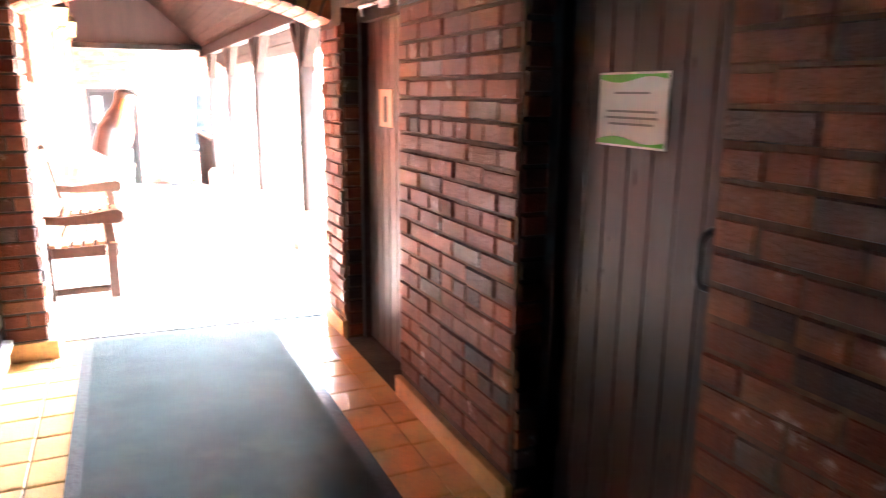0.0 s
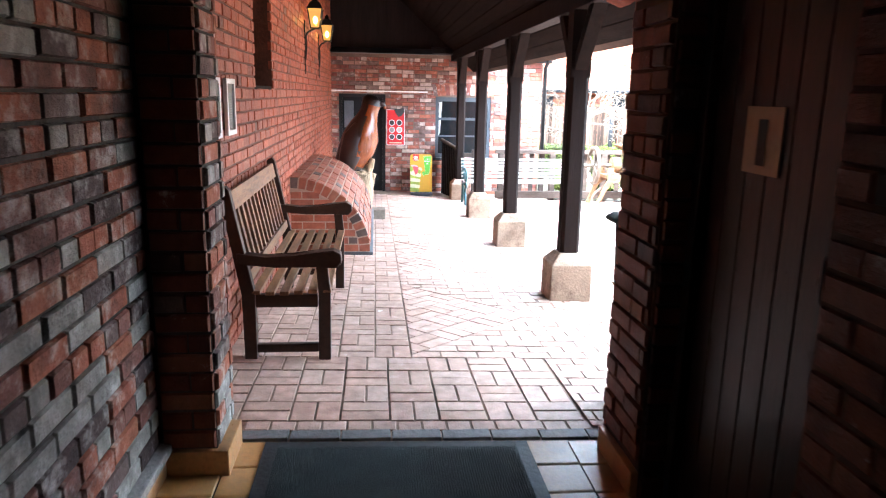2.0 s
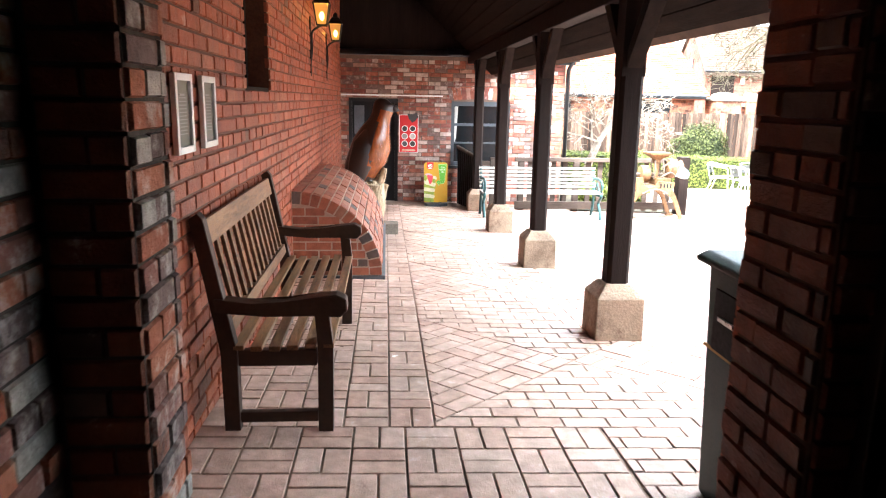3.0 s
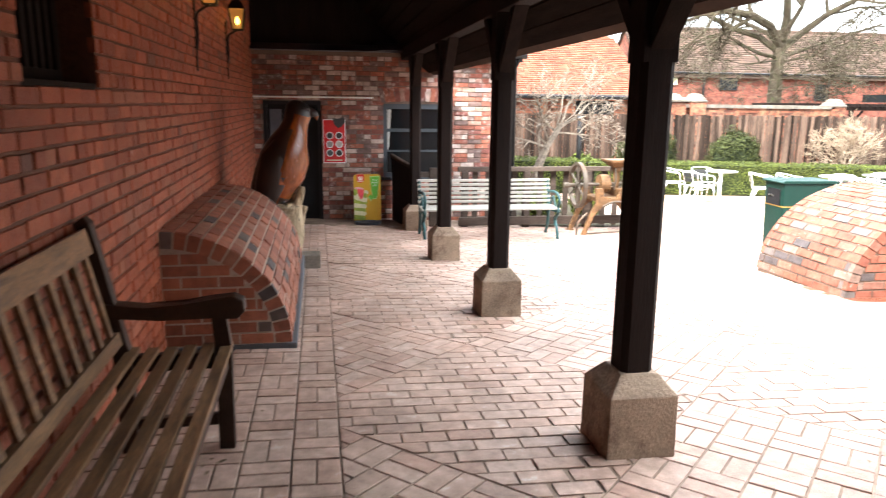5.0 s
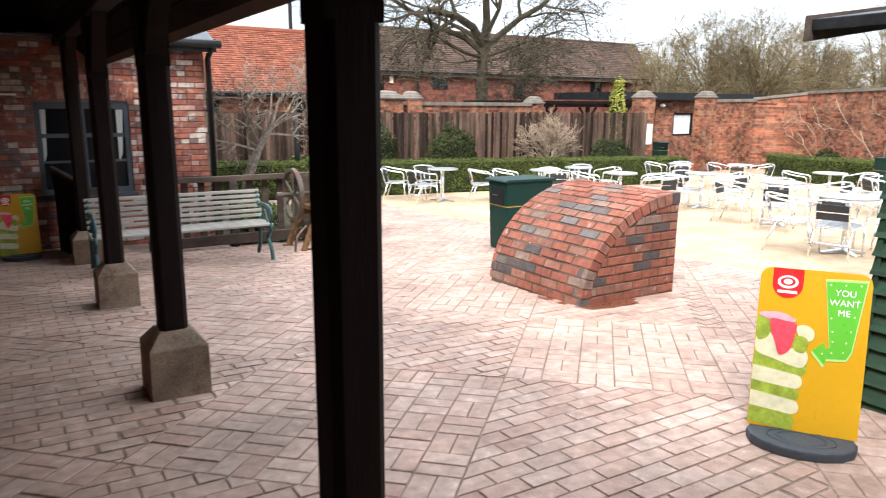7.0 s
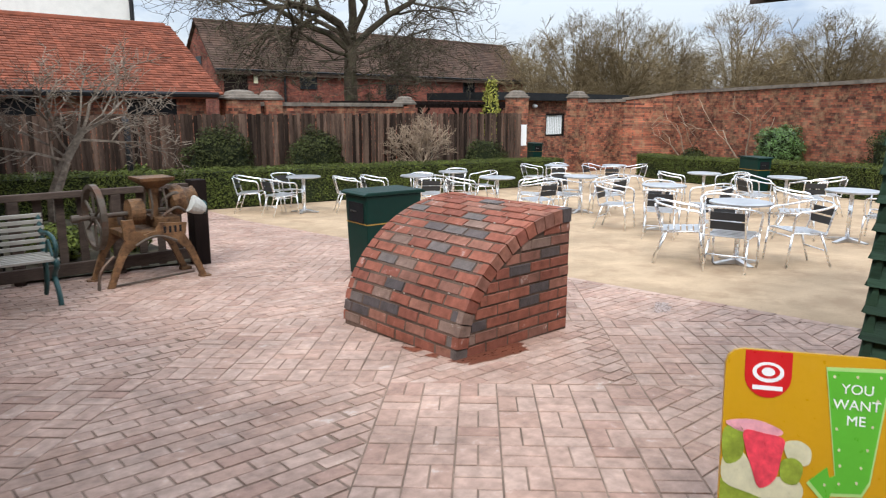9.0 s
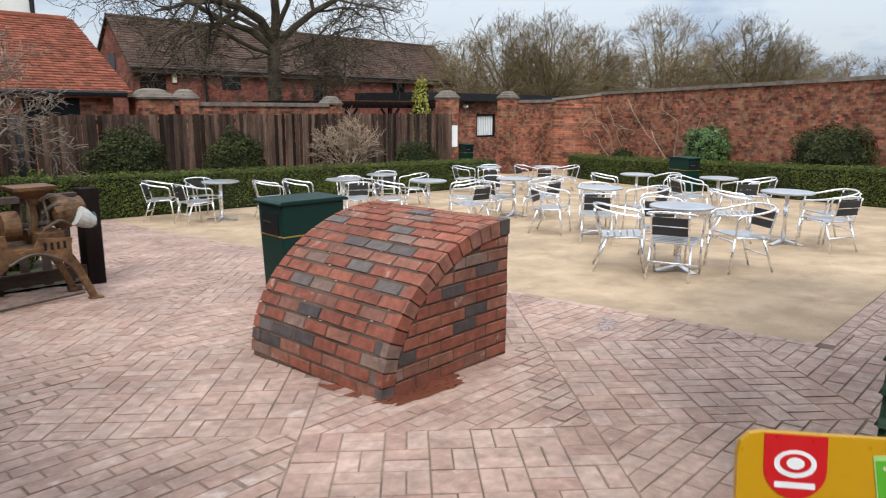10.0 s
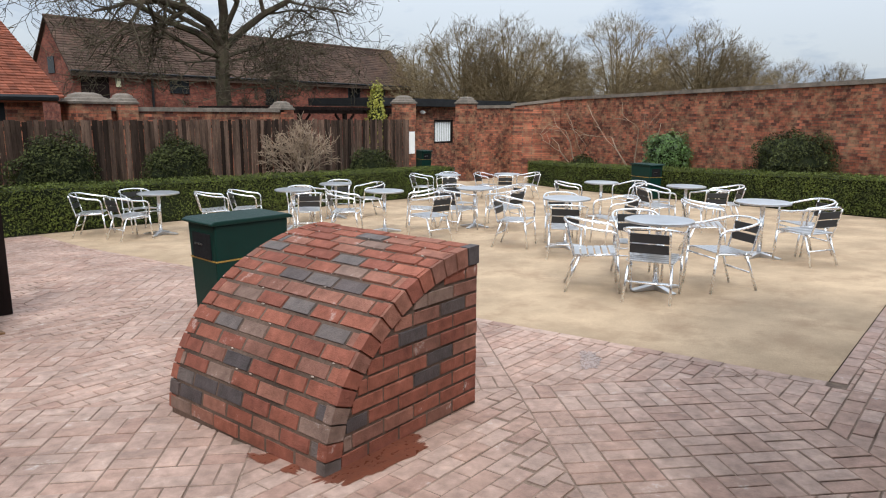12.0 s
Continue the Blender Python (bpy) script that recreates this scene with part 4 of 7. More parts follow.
    blob("fruit", [(0.02, 0.29), (0.2, 0.275), (0.36, 0.31), (0.3, 0.335), (0.1, 0.325)], M_PINKPALE, 4)
    blob("cream", [(0.37, 0.36), (0.45, 0.34), (0.53, 0.37), (0.52, 0.43), (0.42, 0.43)], M_CREAM, 4)
    blob("fruit", [(0.36, 0.43), (0.43, 0.41), (0.49, 0.44), (0.46, 0.51), (0.37, 0.5)], M_LIME, 5)
    blob("fruit", [(0.13, 0.32), (0.26, 0.325), (0.37, 0.34), (0.36, 0.41), (0.33, 0.5), (0.24, 0.54), (0.19, 0.47), (0.15, 0.4)], M_PINK, 6, "pink-red fruit shape")
    panel.matrix_basis = Matrix.Translation((0, 0, 0.04)) @ Matrix.Rotation(radians(-lean), 4, "X") @ Matrix.Translation((0, 0, -0.04))
    return s


pavement_sign(pose(1.7, 13.42, level(1.7, 13.42), 0, 0, 3), "yellow printed pavement sign by the house wall", 0.42, 0.76)
pavement_sign(pose(4.753, 5.615, level(4.62, 5.6), 0, 0, -56), "yellow printed pavement sign beside the green shed", 0.475, 0.83, 10)


# ---- arched brick planters ----
def brick_planter(m, width, height, length, label, pale, rows, plinth=0.0, course=0.0755):
    """A quarter-arch of brick: springs at x = 0, is level at x = width; runs along y."""
    p = thing("brick_planter", m, label, "planter", "arched brick planters")
    ring = 0.103

    def at(a, r):
        return (width - (width - r) * math.cos(a), plinth + (height - plinth - r) * math.sin(a))
    mortar = M_PALEMORTAR if pale else M_BRICKJOINT
    bm = bmesh.new()
    deep = 0.007
    prof = [at(k * math.pi / 2 / 24, deep) for k in range(25)]
    prism(bm, [(deep, -0.1)] + prof + [(width, -0.1)], -0.004 if pale else 0.007, length + (0.004 if pale else -0.007))
    part("core", bm, mortar, p)
    clay = M_ARCHBRICK if pale else M_NEW
    shared, dark = unit_piece("brick", clay, 0.035 if pale else 0.07), unit_piece("brick", M_BLUEBRICK, 0.06)
    rng = random.Random(int(width * 100))
    n = rows
    gap = 0.008 if pale else 0.0105

    def laid(m, chance):
        ob = new("brick", dark if rng.random() < chance else shared)
        ob.parent = p
        ob.matrix_basis = m
    for k in range(n):
        a0, a1 = math.pi / 2 * k / n, math.pi / 2 * (k + 1) / n
        (x0, z0), (x1, z1) = at(a0, 0), at(a1, 0)
        ang = math.atan2(z1 - z0, x1 - x0)
        hgt = math.hypot(x1 - x0, z1 - z0) - gap
        u = -(0.1125 if k % 2 else 0) - rng.uniform(0, 0.02)
        while u < length:
            p0, p1 = max(u, 0), min(u + 0.225, length)
            u += 0.225
            if p1 - p0 < 0.03:
                continue
            # axes: along y, inwards, up the curve
            basis = Matrix(((0, math.sin(ang), math.cos(ang)), (1, 0, 0), (0, -math.cos(ang), math.sin(ang)))).to_4x4()
            skew = Matrix.Rotation(rng.uniform(-0.006, 0.006), 4, "Y")
            # the burnt bricks lie mostly in the low courses, towards the far end
            laid(Matrix.Translation((x0, p0 + gap / 2, z0)) @ basis @ skew @ Matrix.Translation((0, rng.uniform(-0.006, 0.004), 0.0035)) @ Matrix.Diagonal((p1 - p0 - gap, ring - 0.01, hgt * rng.uniform(0.95, 1.0), 1)),
                 0.06 if pale else 0.45 if k in (1, 2) and p0 > length * 0.4 else 0.09)
            if not pale and rng.random() < 0.22 and k > 3:
                crumb = bmesh.new()
                c = (x0 + rng.uniform(-0.003, 0.003), p0 + rng.uniform(0.02, 0.2), z0 + 0.002)
                bmesh.ops.create_icosphere(crumb, subdivisions=1, radius=rng.uniform(0.0035, 0.0065), matrix=Matrix.Translation(c) @ Matrix.Diagonal((1, rng.uniform(1, 2.4), 1, 1)))
                if c[1] < length - 0.01:
                    part("mortar_crumb", crumb, M_PALEMORTAR, p)
                else:
                    crumb.free()
    # end faces: ring bricks on edge, then level courses below them
    for y, s in ((0.0, 1), (length, -1)):
        for k in range(n):
            a0, a1 = math.pi / 2 * k / n, math.pi / 2 * (k + 1) / n
            (x0, z0), (x1, z1) = at(a0, 0.0), at(a1, 0.0)
            (i0, j0), (i1, j1) = at(a0, ring), at(a1, ring)
            bm = bmesh.new()
            g = 0.085 if pale else 0.06
            q = [(x0 + (x1 - x0) * g, z0 + (z1 - z0) * g), (x1 - (x1 - x0) * g, z1 - (z1 - z0) * g), (i1 - (i1 - i0) * g, j1 - (j1 - j0) * g), (i0 + (i1 - i0) * g, j0 + (j1 - j0) * g)]
            prism(bm, q, y - s * (0.009 + rng.uniform(-0.002, 0.003)), y + s * 0.05)
            part("ring_brick", bm, M_BLUEBRICK if rng.random() < (0.22 if pale else 0.1) else clay, p)
        for r in range(int((height - plinth) / course)):
            z = plinth + r * course
            if z + course * 0.7 > height - ring:
                break
            t = min((z + course * 0.6 - plinth) / (height - plinth - ring), 1)
            left_x = width - (width - ring) * math.sqrt(max(1 - t * t, 0)) + 0.006
            u = width + (0.1125 if r % 2 else 0)
            while u > left_x:
                b0, b1 = max(u - 0.225, left_x), min(u, width)
                u -= 0.225
                if b1 - b0 < 0.03:
                    continue
                basis = Matrix(((s, 0, 0), (0, s, 0), (0, 0, 1))).to_4x4()
                laid(Matrix.Translation((b0 + gap / 2 if s > 0 else b1 - gap / 2, y - s * ((0.007 if pale else 0.0) + rng.uniform(-0.002, 0.005)), z + gap / 2)) @ basis @ Matrix.Diagonal((b1 - b0 - gap, 0.05, course - gap, 1)), 0.12)
    return p


q = brick_planter(pose(5.75, 8.2, level(5.75, 8.2) - 0.02), 1.2, 0.95, 1.32, "free-standing quarter-arch of red brick with some blue-black bricks", False, 17, course=0.0845)
# the wall planter springs from a grey stone course and meets the long wall
a = brick_planter(pose(0.78, 9.75, level(0.4, 8.4) - 0.02, 0, 0, 180), 0.775, 0.84, 2.65, "quarter-arch of red brick against the wall on grey stone", True, 14, plinth=0.1)
boxed("stone_course", (-0.03, -0.02, -0.1, 0.775, 2.67, 0.1), M_SLATE, a, "grey stone base course", bevel=0.01)
step = boxed("stone_block", (0.6, 9.78, level(0.6, 9.9) - 0.1, 0.97, 10.02, level(0.6, 9.9) + 0.13), M_COPING, bevel=0.015)
tagged(step, "low pale stone block beside the stump", "stone")

# ---- carved bird on its stump ----
stump = thing("tree_stump", pose(0.6, 10.1, level(0.66, 10.1)), "pale split tree stump carrying the carved bird", "stump")
bm = bmesh.new()
lathe(bm, [(0.24, -0.05), (0.2, 0.1), (0.18, 0.3), (0.19, 0.5), (0.2, 0.62), (0.12, 0.66)], 22)
for v in bm.verts:
    v.co += Vector((noise.noise(v.co * 5) * 0.06, noise.noise(v.co * 5 + Vector((9, 0, 0))) * 0.06, noise.noise(v.co * 6) * 0.04))
part("trunk", bm, M_STUMP, stump)
for k, (dx, dy, h) in enumerate(((0.17, -0.06, 0.82), (0.13, 0.05, 0.72), (0.05, -0.12, 0.66), (-0.08, -0.1, 0.6), (0.19, 0.04, 0.6))):
    bm = bmesh.new()
    tube(bm, curve_pts([(dx * 0.3, dy * 0.3, 0.1), (dx * 0.7, dy * 0.7, h * 0.6), (dx * 1.15, dy, h)], 5), 0.085, 8, r_end=0.035)
    for v in bm.verts:
        v.co += Vector((noise.noise(v.co * 9), noise.noise(v.co * 9 + Vector((5, 1, 0))), 0)) * 0.025
    part("prong", bm, M_STUMP, stump)


def loft(bm, rings, seg=20):
    """rings: centre, half width across, half depth along the spine's side, spine direction."""
    made = []
    for c, w, d, t in rings:
        t = Vector(t).normalized()
        side = Vector((0, 1, 0))
        fwd = side.cross(t).normalized()
        made.append([bm.verts.new(Vector(c) + side * w * math.cos(2 * math.pi * k / seg) + fwd * d * math.sin(2 * math.pi * k / seg)) for k in range(seg)])
    for a, b in zip(made, made[1:]):
        for k in range(seg):
            bm.faces.new((a[k], a[(k + 1) % seg], b[(k + 1) % seg], b[k]))
    bm.faces.new(made[0][::-1])
    bm.faces.new(made[-1])


bm = bmesh.new()
up = (0.25, 0, 1)
loft(bm, [((-0.36, 0, -0.16), 0.05, 0.02, (0.5, 0, 1)), ((-0.3, 0, 0.0), 0.1, 0.05, (0.5, 0, 1)), ((-0.2, 0, 0.2), 0.16, 0.12, (0.5, 0, 1)), ((-0.075, 0, 0.38), 0.22, 0.215, (0.4, 0, 1)), ((0.015, 0, 0.56), 0.265, 0.255, up), ((0.08, 0, 0.74), 0.265, 0.25, up),
          ((0.12, 0, 0.9), 0.22, 0.19, up), ((0.17, 0, 1.02), 0.16, 0.14, up), ((0.2, 0, 1.1), 0.135, 0.125, up), ((0.22, 0, 1.17), 0.135, 0.135, up), ((0.23, 0, 1.24), 0.12, 0.125, up), ((0.23, 0, 1.29), 0.08, 0.08, up), ((0.23, 0, 1.31), 0.02, 0.02, up)], 24)
loft(bm, [((0.33, 0, 1.19), 0.05, 0.055, (1, 0, 0.1)), ((0.38, 0, 1.185), 0.035, 0.042, (1, 0, -0.3)), ((0.405, 0, 1.15), 0.02, 0.025, (0.3, 0, -1)), ((0.405, 0, 1.11), 0.005, 0.005, (0, 0, -1))], 12)
for s in (-1, 1):
    tube(bm, curve_pts([(-0.02, s * 0.09, 0.34), (0.06, s * 0.09, 0.24), (0.1, s * 0.08, 0.13)], 4), 0.055, 10, r_end=0.035)
    tube(bm, curve_pts([(0.08, s * 0.08, 0.13), (0.16, s * 0.08, 0.13), (0.2, s * 0.08, 0.08)], 4), 0.032, 8, r_end=0.012)
    tube(bm, curve_pts([(0.2, s * 0.03, 1.22), (0.27, s * 0.105, 1.225), (0.34, s * 0.06, 1.215)], 4), 0.02, 8, r_end=0.012)
    loft(bm, [((-0.33, s * 0.06, -0.06), 0.02, 0.015, (0.5, 0, 1)), ((-0.16, s * 0.14, 0.2), 0.075, 0.1, (0.5, 0, 1)), ((-0.06, s * 0.18, 0.5), 0.095, 0.16, up), ((0.0, s * 0.185, 0.74), 0.09, 0.16, up), ((0.07, s * 0.14, 0.92), 0.05, 0.08, up)], 12)
bird = part("bird_statue", bm, M_BIRD, smooth=True)
bird.data.materials.append(M_BIRDDARK)
# dark head and wings; the side away from the light is painted dark too
for poly in bird.data.polygons:
    c = poly.center
    if c.x < 0.22 * (c.z - 0.55) + 0.035 or c.z > 1.14 or c.z < 0.3:
        poly.material_index = 1
bird.matrix_basis = pose(0.56, 10.1, 0.08)
tagged(bird, "tall carved wooden bird, glossy brown varnish, on a stump", "statue")

# ---- teak bench against the wall ----
bz = level(0.35, 4.8) - 0.01
bench = thing("garden_bench", pose(0.0, 3.94, bz, 0, 0, 0), "weathered dark teak slatted bench against the brick wall", "bench")
bench.scale = (1, 1, 1.04)
L = 1.76
for y in (0.0, L - 0.06):
    bm = bmesh.new()
    prism(bm, [(0.52, -0.03), (0.585, -0.03), (0.59, 0.42), (0.57, 0.6), (0.51, 0.6), (0.525, 0.42)], y, y + 0.06)
    part("front_leg", bm, M_BENCHDARK, bench, bevel=0.005)
    bm = bmesh.new()
    prism(bm, [(0.12, -0.03), (0.185, -0.03), (0.185, 0.4), (0.072, 0.945), (0.05, 0.97), (0.012, 0.945), (0.12, 0.4)], y, y + 0.06)
    part("back_post", bm, M_BENCHDARK, bench, bevel=0.005)
    bm = bmesh.new()
    prism(bm, [(0.1, 0.625), (0.25, 0.605), (0.4, 0.605), (0.52, 0.63), (0.61, 0.64), (0.65, 0.62), (0.655, 0.575), (0.625, 0.545), (0.57, 0.545), (0.5, 0.56), (0.3, 0.55), (0.1, 0.565)], y - 0.012, y + 0.072)
    part("armrest", bm, M_BENCHDARK, bench, "dark scrolled armrest", bevel=0.008)
    boxed("side_rail", (0.186, y + 0.01, 0.33, 0.52, y + 0.05, 0.4), M_BENCHDARK, bench, bevel=0.004)
    boxed("stretcher", (0.186, y + 0.01, 0.08, 0.52, y + 0.05, 0.125), M_BENCHDARK, bench, bevel=0.004)
boxed("front_rail", (0.54, 0.061, 0.33, 0.575, L - 0.061, 0.4), M_BENCHDARK, bench, bevel=0.004)
for k in range(6):
    x = 0.165 + k * 0.076
    boxed("seat_slat", (x, 0.0, 0.402 - 0.006 * math.sin(k), x + 0.048, L, 0.424 - 0.006 * math.sin(k)), M_BENCH, bench, bevel=0.004)
bm = bmesh.new()
prism(bm, [(0.045, 0.82), (0.08, 0.83), (0.058, 0.93), (0.025, 0.92)], 0.061, L - 0.061)
part("top_rail", bm, M_BENCH, bench, bevel=0.004)
bm = bmesh.new()
prism(bm, [(0.125, 0.45), (0.16, 0.455), (0.15, 0.51), (0.112, 0.505)], 0.061, L - 0.061)
part("lower_rail", bm, M_BENCH, bench, bevel=0.004)
for k in range(13):
    y = 0.1 + k * (L - 0.24) / 12
    bm = bmesh.new()
    prism(bm, [(0.122, 0.505), (0.138, 0.508), (0.069, 0.825), (0.053, 0.82)], y, y + 0.042)
    part("back_slat", bm, M_BENCH, bench)

# ---- things on the long wall ----
for y, w in ((3.93, 0.24), (4.325, 0.235)):
    f = thing("framed_notice", pose(0.012, y, 1.315), "white framed printed sheet hung on the brick wall", "picture", "framed notices")
    h = 0.155
    w /= 2
    for c in ((0, -w, -h, 0.022, -w + 0.028, h), (0, w - 0.028, -h, 0.022, w, h), (0, -w + 0.028, h - 0.028, 0.022, w - 0.028, h), (0, -w + 0.028, -h, 0.022, w - 0.028, -h + 0.028)):
        boxed("frame", c, M_WHITEFRAME, f, bevel=0.003)
    boxed("sheet", (0.0, -w + 0.028, -h + 0.028, 0.008, w - 0.028, h - 0.028), M_GREYPAPER, f)
    for k in range(12):
        z = 0.075 - k * 0.014
        ww = 0.055 if k else 0.035
        boxed("text_line", (0.0085, -ww, z - 0.002 - (0.004 if not k else 0), 0.0105, ww, z + 0.002), M_GREYINK, f)


def lantern(y):
    s = thing("wall_lantern", pose(0.0, y, 2.14), "black iron wall lantern glowing warm yellow", "lamp", "wall lanterns")
    bm = bmesh.new()
    for sx, sy in ((-1, -1), (1, -1), (1, 1), (-1, 1)):
        tube(bm, [(0.16 + sx * 0.06, sy * 0.06, 0), (0.16 + sx * 0.1, sy * 0.1, 0.26)], 0.009, 6)
    for h, r in ((0.0, 0.06), (0.26, 0.1)):
        tube(bm, [(0.16 + sx * r, sy * r, h) for sx, sy in ((-1, -1), (1, -1), (1, 1), (-1, 1))], 0.01, 6, True)
    part("cage", bm, M_IRON, s)
    bm = bmesh.new()
    lathe(bm, [(0.15, 0.26), (0.09, 0.34), (0.05, 0.36), (0.045, 0.4), (0.01, 0.43)], 4, Matrix.Translation((0.16, 0, 0)) @ Matrix.Rotation(radians(45), 4, "Z"))
    part("cap", bm, M_IRON, s)
    bm = bmesh.new()
    lathe(bm, [(0.075, 0.005), (0.125, 0.255)], 4, Matrix.Translation((0.16, 0, 0)) @ Matrix.Rotation(radians(45), 4, "Z"))
    part("glass", bm, M_LANTERN, s, "glowing amber glass")
    bm = bmesh.new()
    tube(bm, curve_pts([(0.0, 0, -0.5), (0.03, 0, -0.3), (0.03, 0, -0.1), (0.1, 0, -0.03), (0.16, 0, 0.0)], 5), 0.014, 6)
    box(bm, 0.0, -0.03, -0.62, 0.02, 0.03, 0.1)
    part("bracket", bm, M_IRON, s)
    bm = bmesh.new()
    lathe(bm, [(0.01, 0.06), (0.028, 0.09), (0.028, 0.13), (0.01, 0.16)], 10, Matrix.Translation((0.16, 0, 0)))
    part("bulb", bm, M_BULB, s)
    s.scale = (0.85, 0.85, 0.85)
    return s


for y in (8.9, 10.95):
    lantern(y)

# ---- white slatted bench ----
wz = level(3.3, 12.0)
wb = thing("park_bench", pose(3.28, 12.0, wz), "white painted slatted bench with dark teal cast iron ends", "bench")
W = 0.93
for x in (-W, W):
    bm = bmesh.new()
    tube(bm, curve_pts([(x, -0.24, 0), (x, -0.2, 0.12), (x, -0.1, 0.25), (x, -0.22, 0.36), (x, -0.2, 0.42)], 5), 0.024, 8)
    tube(bm, curve_pts([(x, 0.3, 0), (x, 0.22, 0.15), (x, 0.2, 0.38), (x, 0.26, 0.6), (x, 0.32, 0.77)], 5), 0.024, 8)
    tube(bm, [(x, -0.2, 0.38), (x, 0.22, 0.36)], 0.022, 8)
    tube(bm, curve_pts([(x, 0.25, 0.6), (x, 0.0, 0.63), (x, -0.2, 0.6), (x, -0.25, 0.52), (x, -0.2, 0.44)], 5), 0.02, 8)
    tube(bm, curve_pts([(x, -0.1, 0.42), (x, 0.02, 0.56), (x, 0.12, 0.44)], 5), 0.014, 8)
    part("end_frame", bm, M_TEALIRON, wb, "scrolled dark teal cast iron end", smooth=True)
for k in range(6):
    y = -0.22 + k * 0.076
    boxed("seat_slat", (-W - 0.03, y, 0.405, W + 0.03, y + 0.046, 0.43), M_WHITESLAT, wb, bevel=0.005)
for k in range(6):
    z, y = 0.46 + k * 0.057, 0.19 + k * 0.021
    boxed("back_slat", (-W - 0.03, y, z, W + 0.03, y + 0.022, z + 0.036), M_WHITESLAT, wb, bevel=0.004)

# ---- timber railing and its end post ----
rail = thing("timber_railing", pose(0, 0, 0), "grey-brown weathered timber railing with upright pales", "railing")
RY = 13.12
for x in (3.12, 4.1, 5.1):
    boxed("post", (x, RY - 0.05, level(x, RY) - 0.05, x + 0.1, RY + 0.05, 0.36), M_RAIL, rail, bevel=0.008)
boxed("end_post", (5.98, RY - 0.13, level(6, RY) - 0.05, 6.16, RY + 0.07, 0.47), M_TIMBER, rail, "thick dark timber end post", bevel=0.01)
for a0, a1 in ((3.06, 5.978),):
    boxed("top_rail", (a0, RY - 0.045, 0.361, a1, RY + 0.045, 0.43), M_RAIL, rail, bevel=0.008)
    boxed("bottom_rail", (a0, RY - 0.12, level(4.5, RY) + 0.06, a1, RY - 0.055, level(4.5, RY) + 0.19), M_RAIL, rail, bevel=0.008)
x = 3.3
while x < 5.9:
    boxed("pale", (x, RY + 0.051, level(x, RY) + 0.03, x + 0.085, RY + 0.075, 0.37), M_RAIL, rail)
    x += 0.21
rampside = thing("ramp_balustrade", pose(0, 0, 0), "dark grey boarded side of a short ramp by the window", "railing")
for k in range(9):
    f0, f1 = k / 9 + 0.006, (k + 1) / 9 - 0.006
    bm = bmesh.new()
    a, b = [(2.13 + 0.2 * f, BACK - 0.06 - 0.95 * f) for f in (f0, f1)]
    low, tall = level(2.2, 13) - 0.03, 0.52 - 0.1 * (f0 + f1) / 2
    prism(bm, [(a[1], low), (a[1], tall), (b[1], tall), (b[1], low)], (a[0] + b[0]) / 2 - 0.012, (a[0] + b[0]) / 2 + 0.012, "x")
    part("board", bm, M_TIMBER, rampside)
bm = bmesh.new()
tube(bm, [(2.13, BACK - 0.04, 0.545), (2.34, BACK - 1.04, 0.44)], 0.036, 8)
part("handrail", bm, M_RAIL, rampside, "worn grey-brown handrail")
boxed("post", (2.31, BACK - 1.1, level(2.3, 12.5) - 0.03, 2.39, BACK - 1.02, 0.42), M_TIMBER, rampside, bevel=0.006)
boxed("post", (2.62, RY - 0.05, level(2.6, RY) - 0.03, 2.74, RY + 0.05, 0.42), M_RAIL, rampside, bevel=0.006)
boxed("rail", (2.4, RY - 0.03, 0.28, 2.62, RY + 0.03, 0.36), M_RAIL, rampside, bevel=0.006)

# ---- old mill machine ----
mz = level(5.25, 12.5)
mill = thing("grain_mill", pose(5.27, 12.55, mz), "rusty ochre cast iron farm mill with flywheel and hopper", "machine")
for y in (-0.27, 0.27):
    for s in (-1, 1):
        bm = bmesh.new()
        outer = curve_pts([(s * 0.53, 0, -0.02), (s * 0.46, 0, 0.16), (s * 0.38, 0, 0.36), (s * 0.3, 0, 0.5)], 4)
        inner = curve_pts([(s * 0.2, 0, 0.43), (s * 0.31, 0, 0.33), (s * 0.4, 0, 0.14), (s * 0.46, 0, -0.02)], 4)
        loop = [(v.x, v.z) for v in outer + inner]
        prism(bm, loop[::s], y - 0.022, y + 0.022)
        leg = part("leg", bm, M_RUST, mill)
        boxed("foot", (s * 0.5 - 0.06, y - 0.045, -0.02, s * 0.5 + 0.06, y + 0.045, 0.015), M_RUST, leg, bevel=0.004)
    bm = bmesh.new()
    pts = [(-0.21 + 0.42 * k / 12, 0.42 + 0.075 * math.sin(math.pi * k / 12)) for k in range(13)]
    prism(bm, pts + [(0.31, 0.5), (0.33, 0.62), (0.05, 0.64), (0.0, 0.56), (-0.12, 0.53), (-0.2, 0.58), (-0.22, 0.7), (-0.33, 0.7), (-0.32, 0.5)], y - 0.025, y + 0.025)
    part("side_plate", bm, M_RUST, mill)
    bm = bmesh.new()
    tube(bm, [(p[0], y - 0.03 if y < 0 else y + 0.03, p[1] + 0.012) for p in pts], 0.016, 6)
    part("arch_rib", bm, M_RUSTGREY, mill)
    # slots are black plates, their inner shade put into colour
    for k in range(4):
        boxed("slot", (0.08 + k * 0.055, y - 0.031, 0.53, 0.103 + k * 0.055, y - 0.026, 0.6), M_BLACK, mill)
bm = bmesh.new()
box(bm, -0.3, -0.24, 0.5, 0.3, 0.24, 0.56)
box(bm, 0.06, -0.2, 0.561, 0.3, 0.2, 0.68)
part("bed", bm, M_RUST, mill, bevel=0.012)


